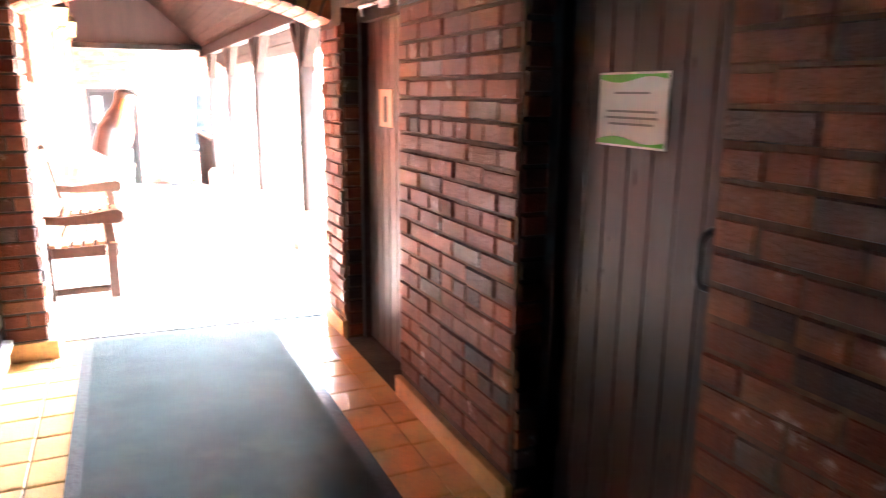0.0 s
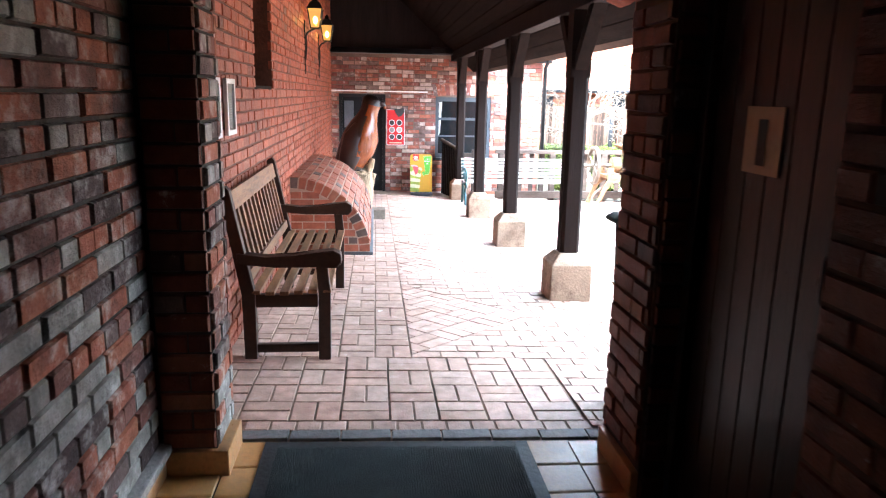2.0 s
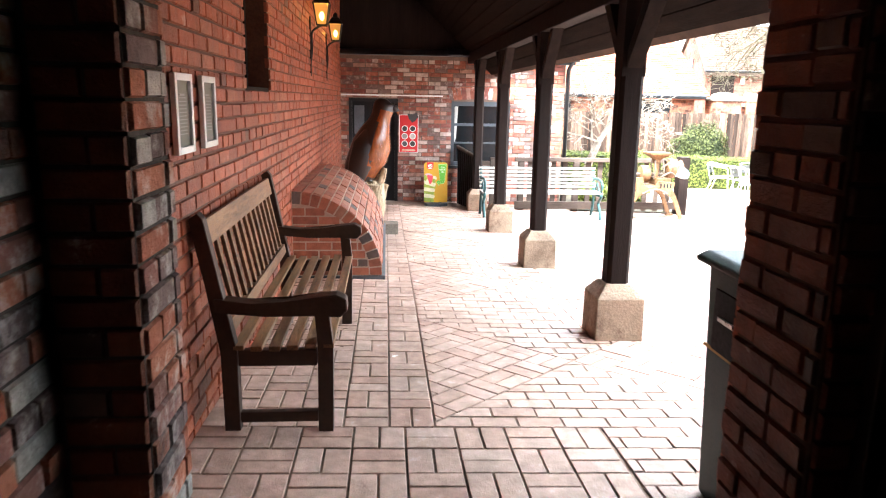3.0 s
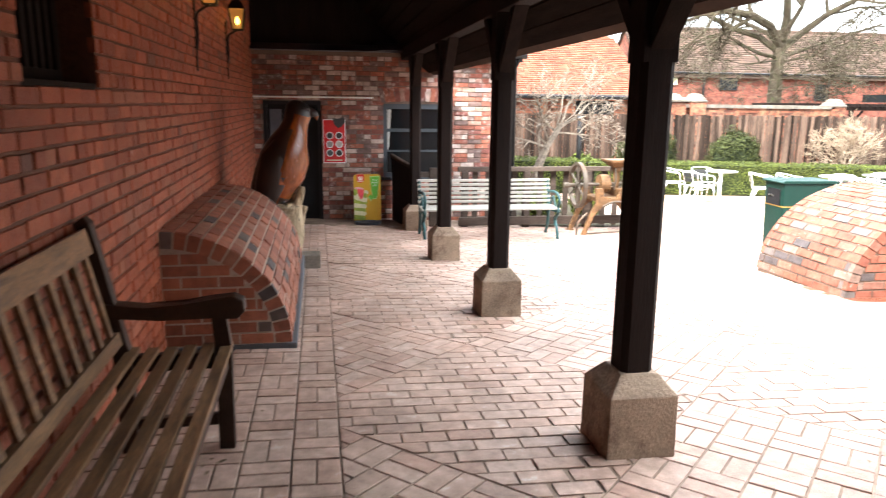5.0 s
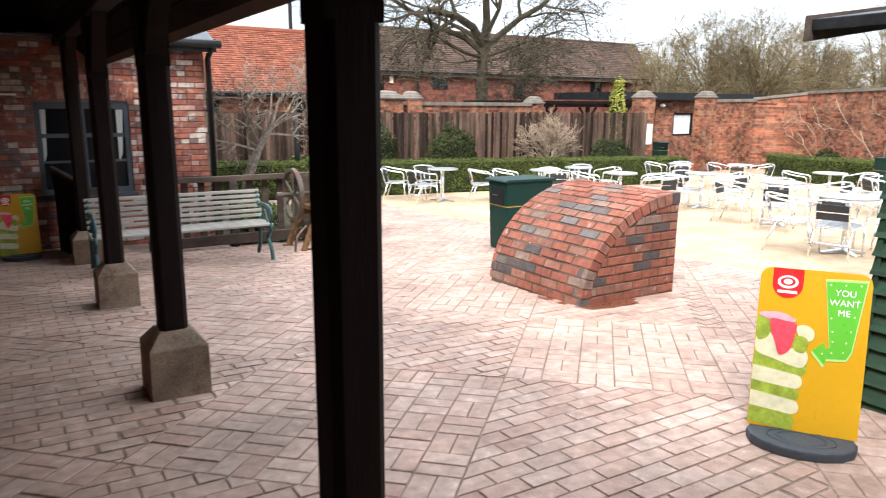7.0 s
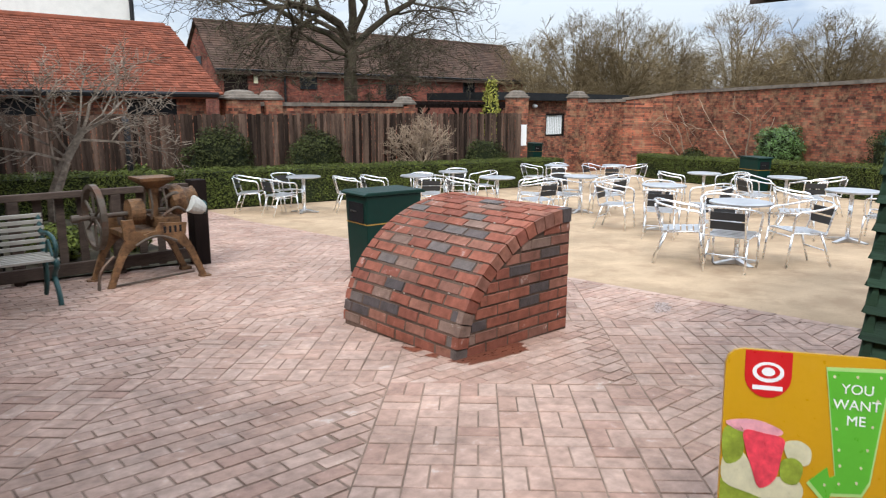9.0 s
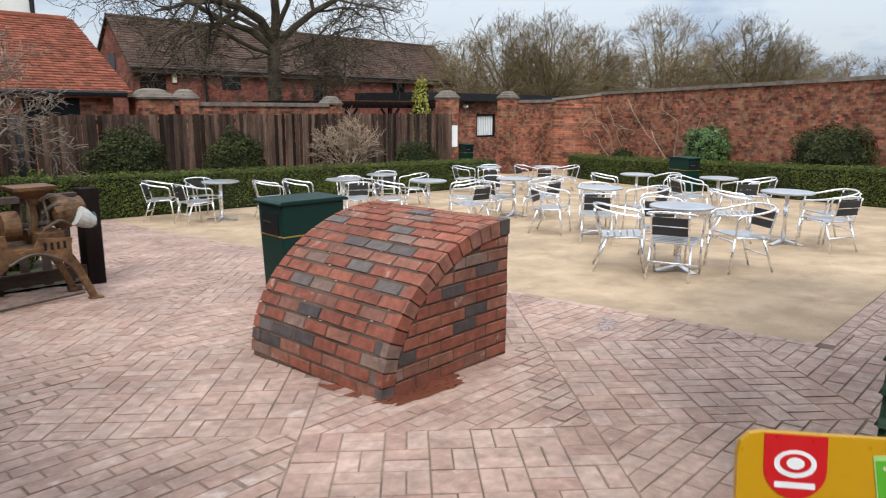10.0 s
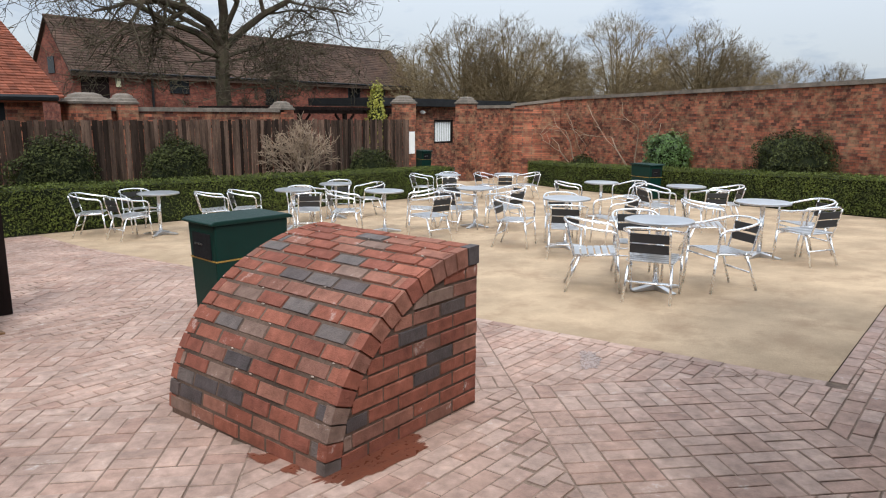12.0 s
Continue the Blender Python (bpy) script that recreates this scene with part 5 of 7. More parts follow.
def wheel(cx, cy, cz, r, w, spokes, material, name="flywheel"):
    bm = bmesh.new()
    turn = Matrix.Translation((cx, cy, cz)) @ Matrix.Rotation(radians(90), 4, "Y")
    n = 28
    rings = [[(r, -w / 2), (r, w / 2), (r * 0.88, w / 2), (r * 0.88, -w / 2)]]
    vs = [[bm.verts.new(turn @ Vector((p * math.cos(2 * math.pi * k / n), p * math.sin(2 * math.pi * k / n), h))) for p, h in rings[0]] for k in range(n)]
    for k in range(n):
        a, b = vs[k], vs[(k + 1) % n]
        for i in range(4):
            bm.faces.new((a[i], b[i], b[(i + 1) % 4], a[(i + 1) % 4]))
    rim = part(name, bm, material, mill, smooth=False)
    for k in range(spokes):
        t = 2 * math.pi * k / spokes
        bm = bmesh.new()
        tube(bm, [turn @ Vector((0.03 * math.cos(t), 0.03 * math.sin(t), 0)), turn @ Vector((r * 0.9 * math.cos(t), r * 0.9 * math.sin(t), 0))], 0.014, 6)
        part("spoke", bm, material, rim)
    bm = bmesh.new()
    lathe(bm, [(0.05, -w * 0.7), (0.05, w * 0.7)], 12, turn)
    part("hub", bm, material, rim)


wheel(-0.5, 0.0, 0.72, 0.34, 0.06, 6, M_RUSTGREY)
bm = bmesh.new()
lathe(bm, [(0.06, -0.075), (0.135, -0.07), (0.14, 0), (0.135, 0.07), (0.06, 0.075)], 24, Matrix.Translation((-0.1, 0, 0.74)) @ Matrix.Rotation(radians(90), 4, "Y"))
part("belt_pulley", bm, M_RUST, mill)
bm = bmesh.new()
tube(bm, [(-0.72, 0, 0.72), (0.5, 0, 0.74)], 0.026, 10)
tube(bm, [(-0.72, 0, 0.72), (-0.64, 0, 0.72)], 0.04, 10)
part("axle", bm, M_RUSTGREY, mill)
bm = bmesh.new()
lathe(bm, [(0.045, 0.62), (0.05, 0.9), (0.08, 0.98), (0.25, 1.07), (0.26, 1.1), (0.235, 1.1)], 4, Matrix.Translation((0.1, 0, 0)) @ Matrix.Rotation(radians(45), 4, "Z"))
part("hopper", bm, M_RUST, mill, "shallow square iron hopper on a narrow neck")
for x, y in ((0.03, -0.1), (0.18, -0.1), (0.03, 0.1), (0.18, 0.1)):
    bm = bmesh.new()
    tube(bm, curve_pts([(x, y, 0.66), (x + 0.02, y * 1.1, 0.8), (x * 0.9 + 0.02, y * 0.7, 0.98)], 4), 0.012, 6)
    part("stay", bm, M_RUSTGREY, mill)
bm = bmesh.new()
lathe(bm, [(0.08, 0.26), (0.15, 0.28), (0.17, 0.34), (0.17, 0.4), (0.12, 0.45), (0.09, 0.52), (0.1, 0.56)], 18, Matrix.Translation((0.0, 0, 0.76)) @ Matrix.Rotation(radians(78), 4, "Y"))
part("grinding_case", bm, M_RUST, mill)
bm = bmesh.new()
lathe(bm, [(0.1, 0.0), (0.09, 0.08), (0.06, 0.16), (0.03, 0.18)], 14, Matrix.Translation((0.44, -0.16, 0.8)) @ Matrix.Rotation(radians(120), 4, "Y"))
part("spout_cover", bm, M_CURTAIN, mill, "pale verdigris-white spout cover")
bm = bmesh.new()
tube(bm, curve_pts([(0.18, -0.05, 0.84), (0.28, -0.12, 0.92), (0.4, -0.12, 0.86), (0.46, -0.1, 0.72)], 5), 0.022, 8)
tube(bm, curve_pts([(0.12, -0.2, 0.7), (0.26, -0.22, 0.78), (0.36, -0.2, 0.72)], 5), 0.016, 8)
tube(bm, curve_pts([(0.2, 0.12, 0.7), (0.34, 0.14, 0.84), (0.5, 0.1, 0.78)], 5), 0.016, 8)
part("spout", bm, M_RUSTGREY, mill)
bm = bmesh.new()
turn = Matrix.Translation((0.6, -0.12, 0.74)) @ Matrix.Rotation(radians(90), 4, "Y")
tube(bm, [turn @ Vector((0.07 * math.cos(k * 0.5236), 0.07 * math.sin(k * 0.5236), 0)) for k in range(12)], 0.01, 6, True)
tube(bm, [(0.42, -0.12, 0.74), (0.62, -0.12, 0.74)], 0.012, 6)
part("hand_wheel", bm, M_TEALIRON, mill, "small blue-green hand wheel")
bm = bmesh.new()
tube(bm, curve_pts([(-0.42, -0.24, 0.34), (-0.56, -0.26, 0.2), (-0.6, -0.28, 0.0)], 5), 0.016, 6)
part("lever", bm, M_RUSTGREY, mill)
bm = bmesh.new()
tube(bm, [(-0.44, -0.25, 0.03), (0.46, -0.1, 0.03)], 0.012, 6)
part("tie_rod", bm, M_RUSTGREY, mill)


# ---- litter bins ----
def litter_bin(m, label):
    s = thing("litter_bin", m, label, "bin", "green litter bins")
    bm = bmesh.new()
    lo, hi = [(-0.33, -0.2), (0.33, -0.2), (0.33, 0.2), (-0.33, 0.2)], [(-0.36, -0.225), (0.36, -0.225), (0.36, 0.225), (-0.36, 0.225)]
    a = [bm.verts.new((x, y, 0)) for x, y in lo]
    b = [bm.verts.new((x, y, 0.9)) for x, y in hi]
    bm.faces.new(a[::-1])
    bm.faces.new(b)
    for k in range(4):
        bm.faces.new((a[k], a[(k + 1) % 4], b[(k + 1) % 4], b[k]))
    part("body", bm, M_GREEN, s, bevel=0.018)
    bm = bmesh.new()
    prism(bm, [(-0.4, 0.9), (0.4, 0.9), (0.4, 0.92), (0.36, 0.94), (-0.36, 0.94), (-0.4, 0.92)], -0.25, 0.25)
    part("lid", bm, M_GREEN, s, bevel=0.01)
    # openings drawn as black plates for the shade inside the bin
    boxed("opening", (-0.363, -0.15, 0.6, -0.345, 0.15, 0.82), M_BLACK, s, "dark slot", bevel=0.004)
    boxed("opening", (0.345, -0.15, 0.6, 0.363, 0.15, 0.82), M_BLACK, s, "dark slot", bevel=0.004)
    boxed("stub_plate", (-0.372, -0.02, 0.715, -0.364, 0.1, 0.73), M_CHROME, s)
    bm = bmesh.new()
    box(bm, -0.354, -0.219, 0.585, 0.354, 0.219, 0.598)
    part("stripe", bm, M_GOLD, s, "thin gold stripe")
    return s


b1 = litter_bin(pose(7.38, 11.12, level(7.38, 11.1), 0, 0, -4), "dark green litter bin with gold stripe behind brick arch")
litter_bin(pose(2.34, 3.215, level(2.3, 3.2), 0, 0, 0), "dark green litter bin with gold stripe outside the passage")
litter_bin(pose(21.95, 13.45, level(22, 13.4), 0, 0, 66), "dark green plastic litter bin before the far hedge")


# ---- aluminium tables and chairs ----
def bistro_table(m):
    t = thing("bistro_table", m, "round aluminium cafe table on a cross foot", "table", "terrace tables")
    bm = bmesh.new()
    lathe(bm, [(0.33, 0.715), (0.35, 0.72), (0.35, 0.74), (0.34, 0.745)], 32)
    part("tabletop", bm, M_ALUDULL, t)
    bm = bmesh.new()
    tube(bm, [(0, 0, 0.03), (0, 0, 0.715)], 0.03, 12)
    part("column", bm, M_ALU, t, smooth=True)
    for k in range(4):
        bm = bmesh.new()
        turn = Matrix.Rotation(k * math.pi / 2 + 0.4, 4, "Z")
        vs = prism(bm, [(0.02, 0.0), (0.29, 0.0), (0.3, 0.02), (0.05, 0.06), (0.02, 0.06)], -0.035, 0.035)
        bmesh.ops.transform(bm, matrix=turn, verts=vs)
        part("foot", bm, M_ALUDULL, t, bevel=0.005)
    return t


def bistro_chair(m):
    """Faces +y."""
    c = thing("bistro_chair", m, "polished aluminium tube armchair with slatted seat", "chair", "terrace chairs")
    r = 0.0135
    arm = [(-0.25, 0.24, 0.4), (-0.27, 0.24, 0.58), (-0.275, 0.19, 0.645), (-0.275, 0.05, 0.665), (-0.265, -0.12, 0.7), (-0.2, -0.25, 0.735), (0.0, -0.295, 0.75)]
    arm += [(-x, y, z) for x, y, z in arm[-2::-1]]
    bm = bmesh.new()
    tube(bm, curve_pts(arm, 5), r, 8)
    part("arm_loop", bm, M_ALU, c, smooth=True)
    for s in (-1, 1):
        bm = bmesh.new()
        tube(bm, [(s * 0.25, 0.24, 0.41), (s * 0.245, 0.27, 0.0)], r, 8)
        part("front_leg", bm, M_ALU, c, smooth=True)
        bm = bmesh.new()
        tube(bm, curve_pts([(s * 0.19, -0.285, 0.725), (s * 0.19, -0.22, 0.45), (s * 0.2, -0.19, 0.36)], 4), r * 0.85, 8)
        part("back_upright", bm, M_ALU, c, smooth=True)
        bm = bmesh.new()
        tube(bm, [(s * 0.2, -0.13, 0.41), (s * 0.225, -0.29, 0.0)], r, 8)
        part("rear_leg", bm, M_ALU, c, smooth=True)
        bm = bmesh.new()
        tube(bm, [(s * 0.24, 0.24, 0.405), (s * 0.2, -0.2, 0.385)], r * 0.85, 8)
        part("seat_rail", bm, M_ALU, c, smooth=True)
    bm = bmesh.new()
    tube(bm, [(-0.212, -0.21, 0.2), (0.212, -0.21, 0.2)], r * 0.75, 8)
    part("stretcher", bm, M_ALU, c, smooth=True)
    bm = bmesh.new()
    tube(bm, [(-0.25, 0.245, 0.36), (0.25, 0.245, 0.36)], r * 0.75, 8)
    part("stretcher", bm, M_ALU, c, smooth=True)
    for k in range(6):
        y = -0.19 + k * 0.072
        boxed("seat_slat", (-0.225, y, 0.402 + 0.002 * k, 0.225, y + 0.055, 0.413 + 0.002 * k), M_ALUDULL, c, bevel=0.003)
    for z, y in ((0.5, -0.245), (0.605, -0.268)):
        boxed("back_slat", (-0.185, y, z, 0.185, y + 0.012, z + 0.088), M_SLATBACK, c, "dark wide back slat", bevel=0.003)
    return c


TABLES = [(10.74, 8.63), (12.89, 10.89), (13.6, 8.35), (14.26, 13.57), (10.14, 17.45), (12.2, 16.3), (17.1, 12.4), (16.56, 10.44), (12.79, 14.5), (14.0, 17.1), (18.4, 17.5), (19.9, 16.6)]
SEATS = [(10.3, 8.5, 0), (10.42, 9.2, 0), (11.2, 8.12, 0), (11.3, 9.1, 0), (12.15, 10.48, 1), (12.6, 11.6, 1), (13.5, 10.4, 1), (13.55, 11.35, 1), (13.4, 7.75, 2), (14.25, 7.95, 2), (13.45, 9.05, 2),
         (13.65, 13.5, 3), (14.95, 13.3, 3), (14.55, 14.2, 3), (14.2, 12.85, 3), (9.25, 18.05, 4), (9.5, 17.3, 4), (10.1, 18.1, 4), (11.95, 15.6, 5), (12.75, 16.75, 5), (16.95, 13.05, 6), (17.6, 12.0, 6),
         (16.7, 11.15, 7), (15.95, 10.75, 7), (17.1, 9.9, 7), (16.1, 9.85, 7), (12.4, 13.1, 8), (13.35, 14.1, 8), (12.25, 14.95, 8), (13.4, 17.2, 9), (14.5, 17.55, 9), (14.6, 16.7, 9),
         (17.9, 17.1, 10), (18.0, 18.05, 10), (18.9, 17.9, 10), (19.3, 16.3, 11), (19.9, 17.3, 11), (20.5, 16.3, 11), (11.0, 17.1, 5), (11.6, 16.95, 5)]
first_table = first_chair = None
for x, y in TABLES:
    m = pose(x, y, level(x, y), 0, 0, 37 * x)
    first_table = copy_thing(first_table, m) and first_table if first_table else bistro_table(m)
for x, y, k in SEATS:
    tx, ty = TABLES[k]
    face = math.degrees(math.atan2(ty - y, tx - x)) - 90 + 14 * math.sin(7 * x + 3 * y)
    m = pose(x, y, level(x, y), 1.5, 0, face)
    first_chair = copy_thing(first_chair, m) and first_chair if first_chair else bistro_chair(m)

# ---- planting ----
def leaf_cloud(rng, count, size, sampler):
    """Small folded leaves at the places and normals that sampler gives."""
    verts, faces = [], []
    for _ in range(count):
        p, nrm = sampler(rng)
        d = Vector((rng.gauss(0, 1), rng.gauss(0, 1), rng.gauss(0, 0.6))).normalized()
        nrm = (Vector(nrm) + d * 0.8).normalized()
        t = nrm.orthogonal().normalized()
        t = (Matrix.Rotation(rng.uniform(0, 6.28), 3, nrm) @ t)
        w = nrm.cross(t)
        s = size * rng.uniform(0.6, 1.3)
        o = len(verts)
        verts += [tuple(Vector(p) + t * s), tuple(Vector(p) + w * s * 0.45 + nrm * s * 0.15), tuple(Vector(p) - t * s), tuple(Vector(p) - w * s * 0.45 + nrm * s * 0.15)]
        faces += [(o, o + 1, o + 2), (o, o + 2, o + 3)]
    return verts, faces


def hedge(name, x0, y0, x1, y1, depth, height, leaves, seed, label):
    """A clipped hedge whose front foot runs from (x0, y0) to (x1, y1), depth to its left-hand side."""
    rng = random.Random(seed)
    along = Vector((x1 - x0, y1 - y0, 0))
    length = along.length
    along.normalize()
    inward = Vector((-along.y, along.x, 0))
    h = thing(name, pose(0, 0, 0), label, "hedge")

    def spot(u, v, w):
        p = Vector((x0, y0, 0)) + along * u + inward * v
        bump = noise.noise(Vector((u * 0.9, v, w * 2))) * 0.05
        return Vector((p.x, p.y, level(p.x, p.y) + w)) - inward * bump, bump
    bm = bmesh.new()
    n = int(length / 0.5)
    rows = []
    for k in range(n + 1):
        u = length * k / n
        rows.append([bm.verts.new(spot(u, v, w + (noise.noise(Vector((u, 3, 1))) * 0.02 if w > 0.1 else 0))[0]) for v, w in ((0.05, -0.05), (0.05, height - 0.05), (depth - 0.05, height - 0.05), (depth - 0.05, -0.05))])
    for a, b in zip(rows, rows[1:]):
        for i in range(4):
            bm.faces.new((a[i], a[(i + 1) % 4], b[(i + 1) % 4], b[i]))
    bm.faces.new(rows[0])
    bm.faces.new(rows[-1][::-1])
    # dark body whose colour carries the shade behind the leaves
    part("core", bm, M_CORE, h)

    def sampler(r):
        u = r.uniform(0, length)
        k = r.random()
        if k < 0.5:
            p, b = spot(u, r.uniform(0, 0.05), r.uniform(0.02, height))
            return p, -inward + Vector((0, 0, 0.3))
        if k < 0.9:
            p, b = spot(u, r.uniform(0, depth), height + r.uniform(-0.05, 0.03) + noise.noise(Vector((u, 3, 1))) * 0.03)
            return p, Vector((0, 0, 1))
        p, b = spot(r.choice((0.0, length)) + r.uniform(-0.03, 0.03), r.uniform(0, depth), r.uniform(0.02, height))
        return p, along
    v, f = leaf_cloud(rng, leaves, 0.025, sampler)
    pieces_mesh("foliage", v, f, M_LEAF, h, "small clipped green leaves")


hedge("hedge", 3.6, 18.8, 20.3, 18.8, 0.8, 0.8, 42000, 1, "low clipped green hedge along the timber fence")
hedge("hedge", 24.5, 18.8, 18.0, 3.0, 0.85, 0.78, 46000, 2, "low clipped green hedge before the garden wall")


def bush(x, y, rx, ry, h, count, size, material, seed, label, name="bush"):
    rng = random.Random(seed)
    z = level(x, y)
    s = thing(name, pose(x, y, z), label, "bush")
    bm = bmesh.new()
    for k in range(5):
        t = rng.uniform(0, 6.28)
        tube(bm, [(0, 0, -0.05), (math.cos(t) * rx * 0.3, math.sin(t) * ry * 0.3, h * 0.4), (math.cos(t) * rx * 0.6, math.sin(t) * ry * 0.6, h * 0.8)], 0.02, 5, r_end=0.006)
    part("stem", bm, M_BARK, s)
    # dark lump painted as the shade inside the foliage
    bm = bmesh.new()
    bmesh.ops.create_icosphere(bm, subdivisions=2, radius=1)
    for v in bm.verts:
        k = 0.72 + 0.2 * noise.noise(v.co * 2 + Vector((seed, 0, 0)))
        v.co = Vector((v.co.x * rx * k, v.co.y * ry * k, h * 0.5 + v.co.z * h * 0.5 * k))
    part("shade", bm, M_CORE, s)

    def sampler(r):
        d = Vector((r.gauss(0, 1), r.gauss(0, 1), r.gauss(0.2, 1))).normalized()
        k = (0.84 + 0.3 * noise.noise(d * 2.2 + Vector((seed, 0, 0)))) * r.uniform(0.8, 1.06)
        return Vector((d.x * rx * k, d.y * ry * k, max(h * 0.5 + d.z * h * 0.52 * k, 0.02))), d
    v, f = leaf_cloud(rng, count, size, sampler)
    pieces_mesh("foliage", v, f, material, s)


bush(9.45, 19.85, 0.95, 0.45, 1.75, 7500, 0.034, M_LEAFDARK, 11, "dark evergreen shrub before the fence")
bush(12.0, 19.9, 0.9, 0.45, 1.7, 7500, 0.034, M_LEAFDARK, 12, "dark evergreen shrub before the fence")
bush(18.0, 19.95, 1.0, 0.4, 1.45, 6000, 0.032, M_LEAFDARK, 13, "low dark evergreen shrub before the fence")
bush(24.6, 13.9, 0.85, 0.8, 1.85, 6500, 0.042, M_LAUREL, 14, "bright green laurel bush against the garden wall")
bush(22.9, 10.0, 1.25, 1.2, 1.8, 10500, 0.036, M_LEAFDARK, 15, "broad dark rhododendron bush against the garden wall")
bush(26.3, 17.6, 0.7, 0.5, 1.0, 1300, 0.05, M_LEAFDARK, 16, "small shrub in the corner of the garden")
bush(4.8, 14.3, 0.4, 0.4, 0.5, 1500, 0.035, M_LEAF, 21, "low green plant behind the timber railing")
bush(5.7, 14.5, 0.35, 0.35, 0.45, 1300, 0.035, M_LEAF, 22, "low green plant behind the timber railing")
bush(7.6, 19.7, 0.5, 0.4, 0.95, 1300, 0.05, M_LEAF, 17, "small green shrub before the fence")
bush(22.0, 23.6, 0.4, 0.4, 3.7, 2400, 0.05, M_LEAFLIGHT, 18, "tall narrow yellow-green conifer", "conifer")


def limbs(rng, start, direction, length, radius, depth, out, droop=0.0, kids=3, spread=0.7, shrink=0.72, bend=0.25):
    """Adds the tapering pieces of a branch and of its own branches."""
    p, d = Vector(start), Vector(direction).normalized()
    steps = 4 if depth > 2 else 3
    for s in range(steps):
        d = (d + Vector((rng.gauss(0, bend), rng.gauss(0, bend), rng.gauss(0, bend * 0.7) - droop)) * 0.55).normalized()
        q = p + d * (length / steps)
        r0, r1 = radius * (1 - 0.45 * s / steps), radius * (1 - 0.45 * (s + 1) / steps)
        out.append((p.copy(), q.copy(), r0, r1, depth))
        if depth > 0 and s >= 1:
            for _ in range(max(1, kids // 2)):
                side = Vector((rng.gauss(0, 1), rng.gauss(0, 1), rng.gauss(0.1, 0.7)))
                side = (side - d * side.dot(d)).normalized()
                limbs(rng, q, d * rng.uniform(0.5, 1) + side * spread, length * shrink * rng.uniform(0.7, 1.1), r1 * rng.uniform(0.5, 0.7), depth - 1, out, droop, kids, spread, shrink, bend)
        p = q
    return out


def wood_mesh(parts_list, thick):
    verts, faces = [], []
    for p, q, r0, r1, dep in parts_list:
        n = 7 if r0 > 0.08 else 4 if r0 > 0.02 else 3
        d = (q - p).normalized()
        a = d.orthogonal().normalized()
        b = d.cross(a)
        o = len(verts)
        for c, r in ((p, max(r0, thick)), (q, max(r1, thick))):
            for k in range(n):
                t = 2 * math.pi * k / n
                verts.append(tuple(c + (a * math.cos(t) + b * math.sin(t)) * r))
        faces += [(o + k, o + (k + 1) % n, o + n + (k + 1) % n, o + n + k) for k in range(n)]
    return verts, faces


def tree(name, m, label, seed, trunk, boughs, depth, thick, material, twig, kids=4, spread=0.75, droop=0.0, bend=0.25, shrink=0.7):
    """trunk: points with radii; boughs: (start, direction, length, radius)."""
    rng = random.Random(seed)
    t = thing(name, m, label, "tree")
    segs = [(Vector(a[0]), Vector(b[0]), a[1], b[1], 9) for a, b in zip(trunk, trunk[1:])]
    v, f = wood_mesh(segs, 0.01)
    me = bpy.data.meshes.new("trunk")
    me.from_pydata(v, [], f)
    me.materials.append(material)
    ob = new("trunk", me)
    ob.parent = t
    out = []
    for s, d, length, r in boughs:
        limbs(rng, s, d, length, r, depth, out, droop, kids, spread, shrink, bend)
    big, small = [x for x in out if x[4] >= depth - 1], [x for x in out if x[4] < depth - 1]
    for nm, lst, mt in (("limb", big, material), ("twig", small, twig)):
        v, f = wood_mesh(lst, thick)
        me = bpy.data.meshes.new(nm)
        me.from_pydata(v, [], f)
        me.materials.append(mt)
        ob = new(nm, me)
        ob.parent = t
        tagged(ob, kind="stuff")
    return t


oak_boughs = [((0, 0, 4.9), (-0.5, 0.1, 0.9), 4.2, 0.2), ((0.05, 0, 5.0), (0.35, 0.2, 1), 4.4, 0.2), ((0, 0, 4.8), (0.9, -0.1, 0.75), 4.4, 0.16), ((0, 0, 4.7), (-1, 0.2, 0.55), 4.6, 0.14), ((0, 0, 4.5), (-1, -0.2, 0.14), 4.4, 0.085), ((0, 0, 4.5), (1, -0.2, 0.2), 4.2, 0.085), ((0, 0, 5.0), (0.1, -0.8, 0.8), 3.6, 0.12), ((0, 0, 5.0), (-0.2, 0.8, 0.9), 3.6, 0.12)]
oak_boughs += [((0, 0, 4.3), (0.5, -0.8, 0.2), 2.8, 0.055), ((0, 0, 4.4), (-0.8, -0.5, 0.15), 3.0, 0.06), ((0, 0, 3.6), (0.3, -0.9, 0.2), 2.0, 0.04), ((0, 0, 3.8), (-0.4, -0.8, 0.2), 2.0, 0.04), ((0, 0, 3.3), (0.9, -0.4, 0.2), 1.9, 0.04)]
tree("oak_tree", pose(20.1, 30.0, -1.1), "large bare spreading winter tree behind the garden wall", 5, [((0, 0, 0), 0.42), ((0.05, 0, 1.5), 0.33), ((-0.05, 0, 3.2), 0.29), ((0.0, 0, 5.05), 0.24)], oak_boughs, 4, 0.0095, M_BARK, M_BARK, kids=4, spread=0.9, bend=0.4, shrink=0.64)
